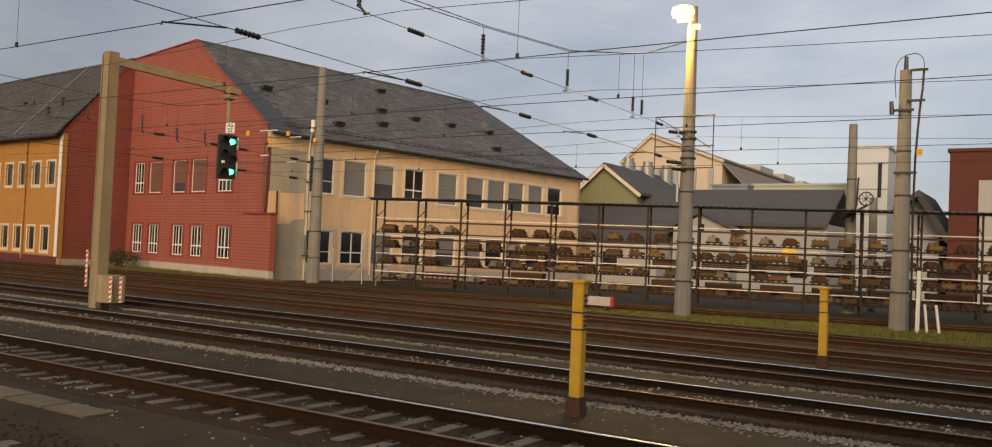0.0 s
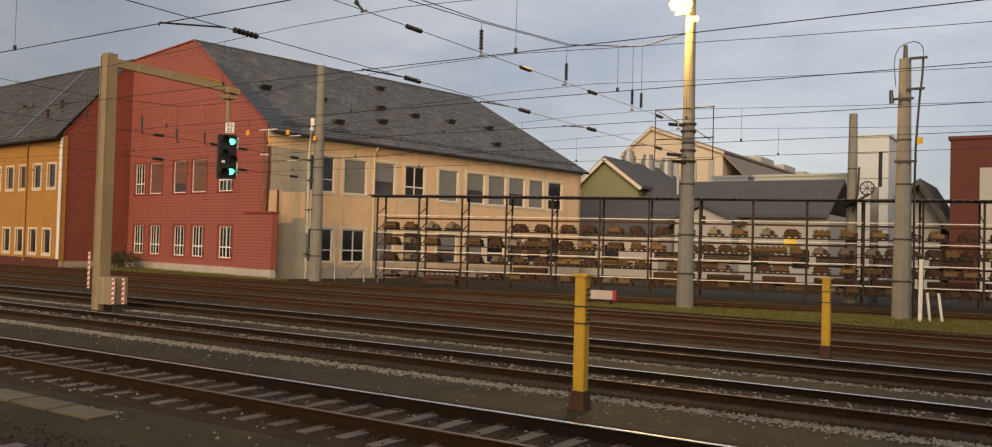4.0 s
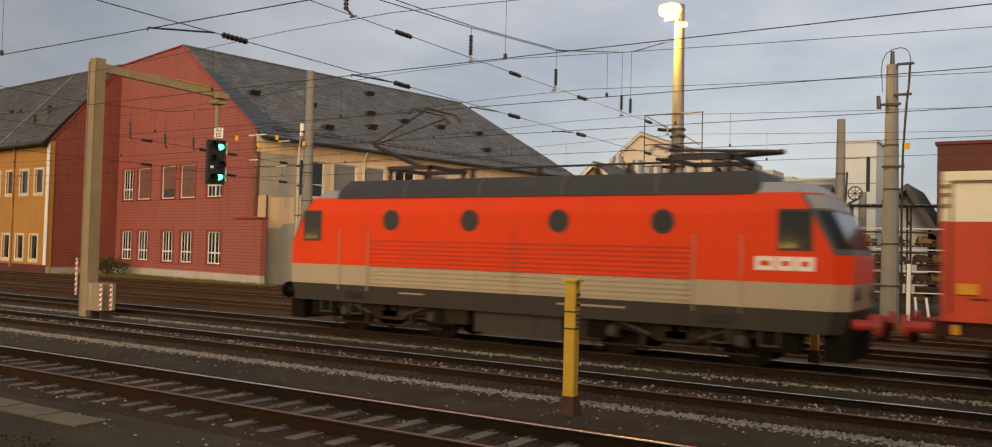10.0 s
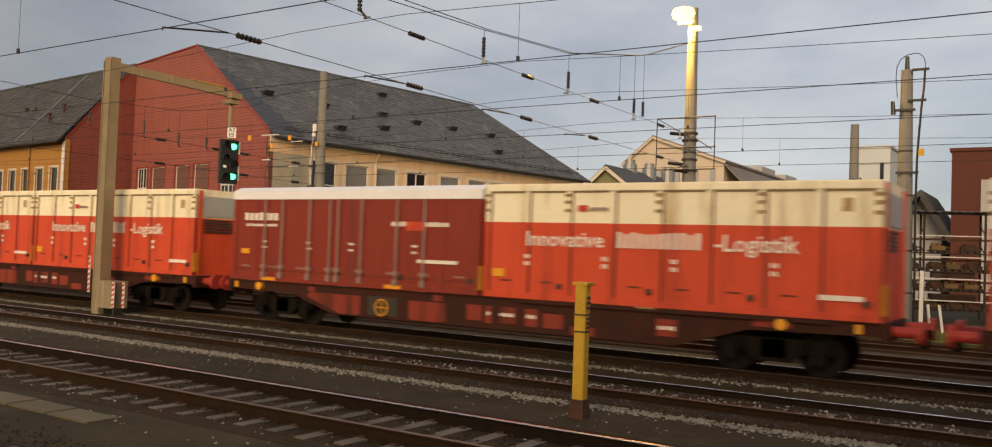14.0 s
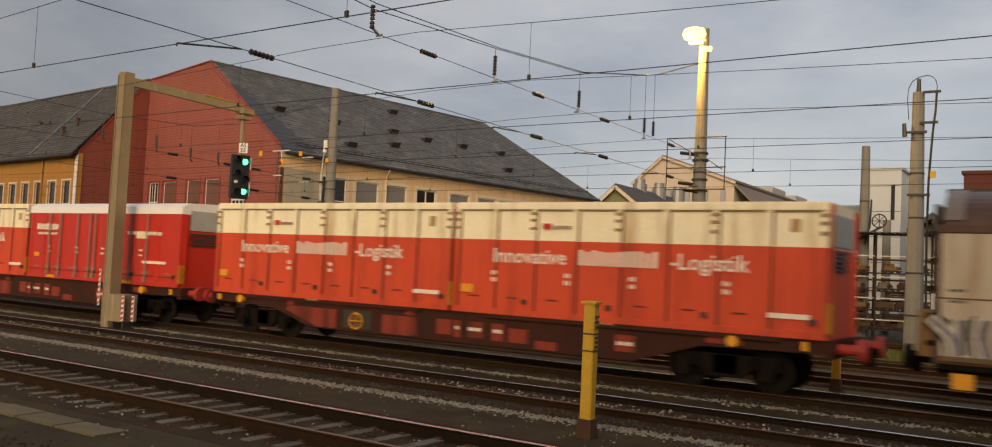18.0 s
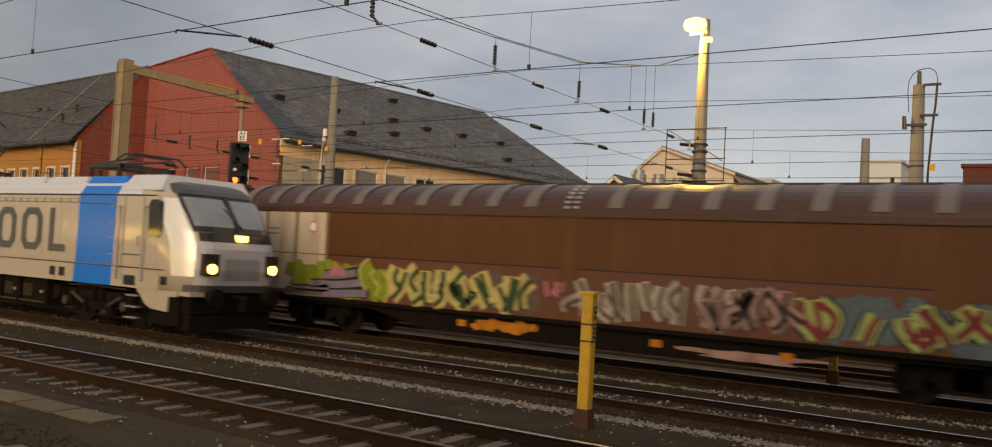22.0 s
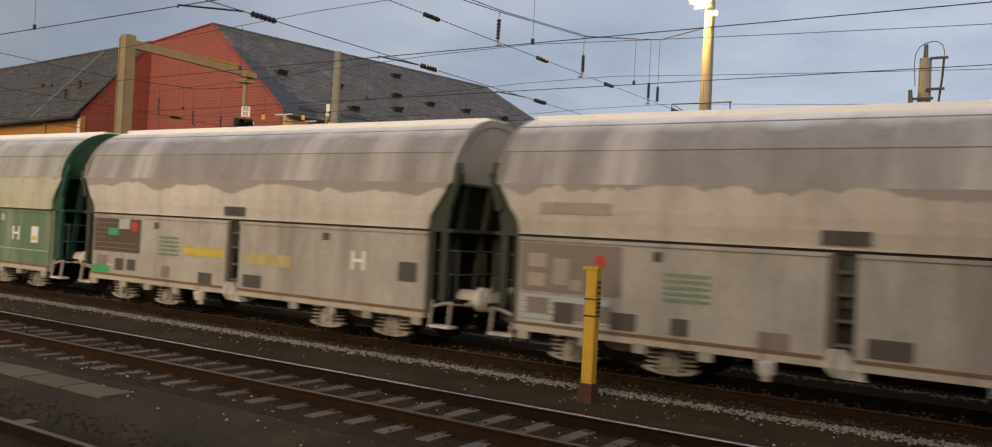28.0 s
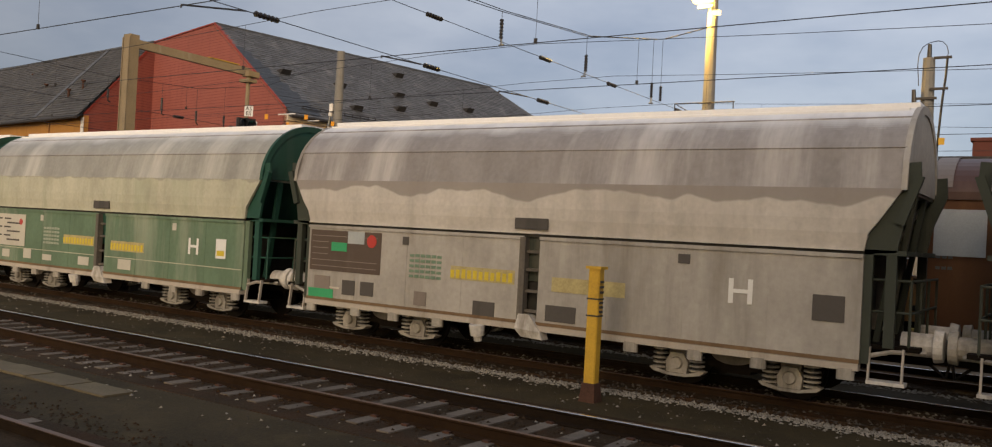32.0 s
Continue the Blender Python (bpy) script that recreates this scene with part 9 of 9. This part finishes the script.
def hopper_wagon(green, label, seed):
    """A covered bogie hopper with curved roof, 13.1 m over the buffers."""
    rnd = random.Random(seed)
    t = thing("hopper_wagon", label, "wagon", group="hopper wagons")
    HL, HO = 5.52, 6.0
    low, up = (M["hopgreen"], M["hopgreentop"]) if green else (M["hopperlow"] if seed != 1 else M["hoptanlow"], {1: M["hopcream"], 2: M["hopbeige"], 3: M["hopper"]}[seed])
    ends = M["hopteal"] if seed > 3 else M["hopolive"]
    hw = 1.46
    for a, b in ((-HL, -0.17), (0.17, HL)):
        part("side_panel", Geo().box(a, b, -hw, -hw + 0.06, 0.72, 2.3), low, t, "flat lower side panel")
        part("side_panel", Geo().box(a, b, hw - 0.06, hw, 0.72, 2.3), low, t)
        part("panel_edge", Geo().box(a, b, -hw - 0.03, -hw, 2.24, 2.3), low, t)
        for k in range(1, 4):
            x = a + (b - a) * k / 4
            part("weld_seam", Geo().box(x - 0.012, x + 0.012, -hw - 0.006, -hw, 0.76, 2.22), low, t)
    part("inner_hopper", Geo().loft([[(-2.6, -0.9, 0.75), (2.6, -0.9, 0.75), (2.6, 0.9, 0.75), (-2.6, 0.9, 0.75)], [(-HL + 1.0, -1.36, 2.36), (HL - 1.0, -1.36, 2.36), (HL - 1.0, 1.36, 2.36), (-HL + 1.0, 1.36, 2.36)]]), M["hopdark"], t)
    sec = [(1.5, -1.3, 1.3), (2.36, -0.16, 1.4), (2.8, 0.08, 1.42), (3.3, HO - HL - 0.1, 1.4), (3.9, HO - HL - 0.1, 1.1)]
    part("upper_shell", Geo().loft([[(-HL - e, -w, z), (HL + e, -w, z), (HL + e, w, z), (-HL - e, w, z)] for z, e, w in sec]), ends, t, "dark raked hopper end")
    for y in (-1, 1):
        sec = [(2.36, 0.0, hw), (2.6, 0.05, hw + 0.04), (2.8, 0.2, hw + 0.05), (3.24, HO - HL, hw + 0.03)]
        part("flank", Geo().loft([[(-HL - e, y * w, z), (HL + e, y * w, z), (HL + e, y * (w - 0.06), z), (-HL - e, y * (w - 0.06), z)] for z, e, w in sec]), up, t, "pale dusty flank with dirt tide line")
    crease = 0.47
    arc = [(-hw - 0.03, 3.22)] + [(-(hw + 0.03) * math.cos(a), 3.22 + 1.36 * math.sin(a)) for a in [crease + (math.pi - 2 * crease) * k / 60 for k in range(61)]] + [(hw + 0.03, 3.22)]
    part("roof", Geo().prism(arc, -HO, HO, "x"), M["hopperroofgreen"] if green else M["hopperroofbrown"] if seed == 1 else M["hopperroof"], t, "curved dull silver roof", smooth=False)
    for a in (crease, 0.95):
        part("roof_seam", Geo().tube((-HO, -(hw + 0.03) * math.cos(a), 3.22 + 1.36 * math.sin(a)), (HO, -(hw + 0.03) * math.cos(a), 3.22 + 1.36 * math.sin(a)), 0.016, n=6), M["hopperroof"], t)
    # ridge and lip set white: the highlight along the roof top as colour
    part("roof_ridge", Geo().box(-HO, HO, -0.34, 0.34, 4.52, 4.62), M["tarp"], t)
    part("roof_lip", Geo().box(-HO + 0.1, HO - 0.1, -0.6, -0.5, 4.44, 4.5), M["tarp"], t)
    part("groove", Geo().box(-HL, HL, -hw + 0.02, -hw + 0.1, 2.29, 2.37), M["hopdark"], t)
    part("groove_lip", Geo().box(-HL, HL, -hw - 0.035, -hw + 0.03, 2.345, 2.375), up, t, "dusty lower lip of the flank")
    part("sill", Geo().box(-HL, HL, -hw - 0.05, -hw + 0.12, 0.64, 0.74), M["hopframe"], t, "pale dusty bottom sill")
    part("sill_lip", Geo().box(-HL, HL, -hw - 0.02, -hw + 0.02, 0.745, 0.8), M["rustdust"], t, "rust-brown lower edge")
    part("sill", Geo().box(-HL, HL, hw - 0.12, hw + 0.05, 0.62, 0.74), M["hopframe"], t)
    part("centre_sill", Geo().box(-HL - 0.8, HL + 0.8, -0.35, 0.35, 0.7, 1.05), M["bogie"], t)
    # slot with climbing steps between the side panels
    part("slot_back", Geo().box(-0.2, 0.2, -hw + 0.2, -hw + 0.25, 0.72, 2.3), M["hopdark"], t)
    part("slot_channel", Geo().box(-0.22, -0.1, -hw - 0.05, -hw + 0.1, 0.72, 2.28), M["hopdustdark"], t, "dusty upright channel")
    for z in (0.95, 1.3, 1.68, 2.0):
        part("ladder_rung", Geo().box(-0.1, 0.16, -hw + 0.02, -hw + 0.12, z, z + 0.05), M["hopdustdark"], t)
    part("name_board", Geo().box(-0.34, 0.34, -hw - 0.065, -hw - 0.03, 2.42, 2.62), M["platedark"], t, "dark plate above the slot")
    part("foot_bracket", Geo().loft([[(-0.18, -hw - 0.05, 0.92), (0.04, -hw - 0.05, 0.92), (0.04, -hw + 0.15, 0.92), (-0.18, -hw + 0.15, 0.92)], [(-0.22, -hw - 0.1, 0.66), (0.3, -hw - 0.1, 0.64), (0.3, -hw + 0.15, 0.64), (-0.22, -hw + 0.15, 0.66)], [(-0.1, -hw - 0.06, 0.52), (0.34, -hw - 0.06, 0.5), (0.34, -hw + 0.15, 0.5), (-0.1, -hw + 0.15, 0.52)]]), M["hopwhite"], t, "white dusty discharge bracket")
    for x in (-1.05,):
        part("discharge_valve", Geo().tube((x, -hw - 0.05, 0.64), (x, -hw - 0.02, 0.44), 0.15, 0.13, n=12).tube((x, -hw - 0.02, 0.44), (x, -hw, 0.34), 0.08, n=10), M["hopwhite"], t, "dusty white valve")
    for x in (-5.35, -4.1, -3.1, -2.0, 2.0, 3.1, 4.1, 5.35):
        part("rope_hook", Geo().box(x - 0.12, x + 0.12, -hw - 0.06, -hw + 0.05, 0.5, 0.66, c=0.03), M["hopdust"], t)
    y = -hw - 0.008
    pl = [(-5.3, -4.85, 0.98, 1.25), (-4.5, -4.15, 0.9, 1.2), (-4.0, -3.65, 0.92, 1.2), (-2.6, -2.3, 0.85, 1.12), (-1.2, -0.72, 0.8, 1.06), (0.35, 0.95, 0.84, 1.12), (4.85, 5.3, 1.3, 1.68), (2.75, 2.95, 2.0, 2.15), (-2.95, -2.8, 2.0, 2.16)]
    if green:
        pl = [(-5.45, -5.2, 0.9, 1.16), (-4.9, -4.5, 0.9, 1.12), (-3.75, -3.35, 0.92, 1.18), (-2.75, -2.3, 0.92, 1.08), (-1.0, -0.5, 0.9, 1.12), (0.8, 1.35, 0.9, 1.16), (2.95, 3.1, 1.98, 2.15), (-2.95, -2.8, 2.0, 2.16)]
    for x0, x1, z0, z1 in pl:
        part("data_plate", Geo().box(x0, x1, y - 0.008, y, z0, z1), M["cardpale"] if green else rnd.choice((M["stainplate"], M["platedark"], M["platedark"])), t)
    bars(t, -4.85, -4.5, 1.0, 0.04, 1, M["spraywhite"], y - 0.002)
    faint = M["greenfaint"] if not green else M["letterfaint"]
    for z in (1.38, 1.48, 1.58, 1.68, 1.78):
        bars(t, -2.75, -1.95, z, 0.06, 6, faint, y - 0.002, gap=0.18)
    field = Geo().box(-5.46, -3.5, y - 0.004, y, 1.36, 2.2)
    if seed == 3:
        f = part("data_field", field, M["fieldbrown"], t, "dark brown lettered data field")
        for k in range(6):
            part("field_line", Geo().box(-5.4, -4.95 if 1 < k < 5 else -3.6, y - 0.007, y - 0.004, 1.45 + 0.125 * k, 1.465 + 0.125 * k), M["stainplate"], f)
        part("green_patch", Geo().box(-4.85, -4.42, y - 0.014, y - 0.007, 1.78, 1.96), M["greensign"], t)
        part("blue_patch", Geo().box(-4.4, -3.95, y - 0.014, y - 0.007, 1.95, 2.2), M["wagsign"], t)
        part("green_patch", Geo().box(-5.46, -4.75, y - 0.006, y, 0.8, 0.98), M["greensign"], t)
        part("red_mark", Geo().disc((-3.75, y - 0.009, 2.02), 0.13, "y", -0.004), M["signred"], t)
    elif seed in (1, 2):
        part("data_field", field, M["fieldbrown"] if seed == 1 else M["stainplate"], t, "stained lettered data field")
        part("upper_plate", Geo().box(-5.1, -3.7, -hw - 0.062, -hw - 0.03, 2.72, 2.92), M["stainplate"] if seed == 1 else M["faintplate"], t, "stained plate on the flank")
        part("blue_panel", Geo().box(-5.45, -3.7, y - 0.004, y, 0.8, 1.3), M["wagsign"], t, "pale blue-grey repainted field")
        part("red_mark", Geo().disc((-3.9, y - 0.009, 1.95), 0.1, "y", -0.004), M["signred"], t)
        for a, b, za, zb in ((-5.3, -4.95, 1.78, 2.02), (-5.3, -4.95, 1.45, 1.68), (-4.8, -4.5, 1.5, 1.95), (-4.45, -4.25, 1.42, 1.6)):
            part("pale_field", Geo().box(a, b, y - 0.008, y - 0.004, za, zb), M["hopdustdark"] if seed == 1 else M["faintplate"], t, "pale worn field")
        for k in range(4):
            part("field_line", Geo().box(-5.4, -3.75, y - 0.007, y - 0.004, 0.86 + 0.1 * k, 0.875 + 0.1 * k), M["stainplate"], t)
        part("dark_plate", Geo().box(-4.75, -4.35, y - 0.012, y - 0.004, 0.84, 1.2), M["platedark"], t)
        part("dark_plate", Geo().box(-3.65, -3.2, y - 0.012, y - 0.004, 0.84, 1.12), M["platedark"], t)
    else:
        f = part("data_board", Geo().box(-5.5, -3.72, y - 0.012, y, 1.24, 2.14), M["cardpale"], t, "cream lettered data board")
        for k in range(6):
            z = 1.38 + 0.12 * k
            for xa, xb in ((-5.4, -4.98), (-4.86, -4.5)) if k % 2 else ((-5.4, -5.2), (-4.7, -4.0)):
                part("field_line", Geo().box(xa, xb, y - 0.015, y - 0.012, z, z + 0.045), M["platedark"], f)
        part("red_mark", Geo().disc((-3.95, y - 0.013, 1.93), 0.09, "y", -0.004), M["signred"], f)
        part("wash_band", Geo().box(-5.5, -0.2, y - 0.0025, y, 1.18, 1.2), M["hopgreentop"], t)
        part("wash_band", Geo().box(0.2, 5.5, y - 0.0025, y, 1.18, 1.2), M["hopgreentop"], t)
        part("data_plate", Geo().box(4.6, 4.95, y - 0.012, y - 0.008, 1.4, 1.85), M["signwhite"], t, "white data card")
        part("yellow_patch", Geo().box(4.64, 4.9, y - 0.016, y - 0.012, 1.46, 1.58), M["yellowmark"], t)
    if seed > 2:
        for a, b, z in ((-1.75, -0.32, 1.42), (0.45, 1.85, 1.36)):
            part("yellow_field", Geo().box(a, b, y - 0.002, y, z, z + 0.25), M["yellowfaint"], t, "worn yellow stencil field")
            if a < 0 or green:
                bars(t, a, b, z + 0.03, 0.17, 11, M["yellowmark"], y - 0.003, gap=0.35)
        words(t, "H", 3.78, 1.45, 0.54, M["signwhite"], y - 0.007, "white letter", stretch=1.15)
    for s in (-1, 1):
        lo_, hi_ = (lambda a: min(s * a[0], s * a[1])), (lambda a: max(s * a[0], s * a[1]))
        bx = lambda a, b, *r: Geo().box(min(s * a, s * b), max(s * a, s * b), *r)
        # sloping end plates beside the flank, ledge, inner frame and stays
        for yy in (-hw + 0.04, hw - 0.1):
            part("end_bracket", Geo().prism([(s * px, pz) for px, pz in ((HL - 0.1, 2.3), (HL + 0.42, 2.34), (HL + 0.5, 2.78), (HO + 0.22, 3.3), (HO + 0.2, 3.62), (HO - 0.02, 3.6), (HO - 0.05, 3.2), (HL + 0.1, 2.72))], yy, yy + 0.06, "y"), ends, t, "sloping end bracket plate")
            part("end_post", bx(HL + 0.0, HL + 0.12, yy, yy + 0.1, 0.75, 2.34), ends if not green else low, t)
            part("end_brace", Geo().beam((s * (HL + 0.36), yy + 0.06, 1.0), (s * (HL + 0.36), yy + 0.06, 2.34), 0.14, 0.1), ends, t)
        part("end_flange", Geo().beam((s * (HL + 0.45), -hw + 0.02, 2.74), (s * (HO + 0.2), -hw + 0.02, 3.42), 0.12, 0.1), ends, t)
        part("end_ledge", bx(HL - 0.3, HL + 0.55, -1.42, 1.42, 2.3, 2.37), ends, t, "ledge under the hopper end")
        part("end_wall", bx(HL - 0.42, HL - 0.36, -1.3, 1.3, 1.0, 2.3), M["hopdark"], t)
        for yy in (-0.85, 0.0, 0.85):
            part("end_stay", Geo().beam((s * (HL + 0.1), yy, 1.0), (s * (HO - 0.05), yy, 3.3), 0.08, 0.12), ends, t, "end stay")
        capc = [(-(hw - 0.1) * math.cos(a), 3.26 + 1.24 * math.sin(a)) for a in [math.pi * k / 16 for k in range(17)]]
        part("end_cap", Geo().prism(capc, s * HO, s * (HO + 0.03), "x"), ends if seed > 3 else M["hopdustdark"] if seed == 1 else M["hopperlow"], t)
        rim = [[(s * xx, -(hw + 0.03 + e) * math.cos(a), 3.22 + (1.36 + e) * math.sin(a)) for xx, e in ((HO - 0.03, 0.012), (HO + 0.05, 0.012), (HO + 0.05, -0.12), (HO - 0.03, -0.12))] for a in [math.pi * k / 20 for k in range(21)]]
        part("roof_rim", Geo().loft(rim), ends if seed > 3 else M["hopperlow"], t, "end rim of the roof")
        part("platform", bx(HL - 0.4, HL + 0.75, -1.3, 1.3, 0.96, 1.03), M["bogie"], t)
        for z in (1.5, 1.95):
            part("handrail", Geo().path([(s * (HL + 0.1), -1.3, z), (s * (HL + 0.6), -1.3, z), (s * (HL + 0.62), -1.2, z), (s * (HL + 0.62), 1.2, z)], 0.02, n=6), ends, t)
        for yy in (-1.28, -0.4, 0.4, 1.28):
            part("rail_post", Geo().tube((s * (HL + 0.61), yy, 1.0), (s * (HL + 0.61), yy, 1.97), 0.022, n=6), ends, t)
        part("control_box", bx(HL - 0.3, HL + 0.05, -1.25, -0.7, 1.45, 2.0), M["hopdark"], t)
        part("hose", Geo().path([(s * (HL + 0.5), -0.3, 1.05), (s * (HL + 0.8), -0.32, 0.7), (s * (HL + 0.98), -0.3, 0.55), (s * (HL + 1.03), -0.28, 0.8)], 0.03, n=6), M["rubber"], t)
        part("pipe", Geo().path([(s * (HL + 0.05), -1.38, 0.85), (s * (HL + 0.4), -1.36, 0.95), (s * (HL + 0.8), -1.1, 0.95)], 0.035, n=6), M["hopdust"], t)
        part("step", bx(HL + 0.1, HL + 0.6, -1.45, -1.2, 0.48, 0.53), M["hopwhite"], t)
        for a in (0.12, 0.56):
            part("step_hanger", Geo().beam((s * (HL + a), -1.42, 0.5), (s * (HL + a), -1.36, 1.0), 0.03, 0.06), M["hopframe"], t)
        hopper_bogie(t, s * 3.6, M["hopdusttan"] if seed == 1 else M["hopdustgreen"] if green else M["hopdust"])
        buffers(t, s * 6.53, 1.05, s=s, m=M["hopwhite"] if seed > 2 else M["hopdust"], r=0.17)
    return t


ref_old = lambda t: -9.66 - 9.65 * (min(t, 28.87) - 9.5) - 0.055 * (min(t, 28.87) - 9.5) ** 2
ref_new = lambda t: -9.98 + 8.72 * (min(t, 28.87) - 23) + 0.0225 * (min(t, 28.87) - 23) ** 2
YC, YB = 19.31, 14.71
CONSIST = []  # (thing, offset from the train's reference, track y, reference)
CONSIST.append((old_loco(), 3.75, YC, ref_old))
KINDS = [("cream", "cream"), ("maroon", "cream"), ("cream", "bright"), ("cream", "cream")]
for i, (ka, kb) in enumerate(KINDS):
    o = 22.0 + 20.13 * i
    CONSIST.append((container_wagon("brown container flat wagon with fish-bellied sill"), o, YC, ref_old))
    for k, s in ((ka, -4.62), (kb, 4.62)):
        c = container(None, -4.55, 4.55, k)
        CONSIST.append((c, o + s, YC, ref_old))
for i, (lab, art) in enumerate((("brown sliding-wall wagon with white and blue graffiti", art_one), ("brown sliding-wall wagon with yellow and lime graffiti", art_two), ("brown sliding-wall wagon with pink and mint graffiti", art_three),
                                ("weathered brown sliding-wall freight wagon", art_none), ("weathered brown sliding-wall freight wagon", art_none), ("weathered brown sliding-wall freight wagon", art_none))):
    CONSIST.append((slide_wagon(lab, art), 104.87 + 24.25 * i, YC, ref_old))
CONSIST.append((new_loco(), -7.75, YB, ref_new))
HOPS = [(False, "dusty grey covered hopper wagon", 1), (False, "dusty grey covered hopper wagon with blue field", 2), (False, "dusty grey covered hopper wagon with yellow marks", 3), (True, "dusty green covered hopper wagon", 4), (True, "dusty green covered hopper wagon", 5)]
for i, (gr, lab, sd) in enumerate(HOPS):
    CONSIST.append((hopper_wagon(gr, lab, sd), -23.85 - 13.12 * i, YB, ref_new))


def motions():
    """Both trains roll along their tracks and stand from 28.87 s on; the signal changes at 19.4 s."""
    times = [0.0, 4.0, 8.0] + [8.0 + k for k in range(1, 21)] + [28.4, 28.6, 28.8, 28.87, 28.94, 29.4, 32.0]
    for ob, offset, y, ref in CONSIST:
        walk(ob, [(t, pose(ref(t) + offset, y, 0)) for t in times])
    # signal goes red behind the passing train: added plates swing over lit lenses
    for vane, x, z, shut in LENS_COVERS:
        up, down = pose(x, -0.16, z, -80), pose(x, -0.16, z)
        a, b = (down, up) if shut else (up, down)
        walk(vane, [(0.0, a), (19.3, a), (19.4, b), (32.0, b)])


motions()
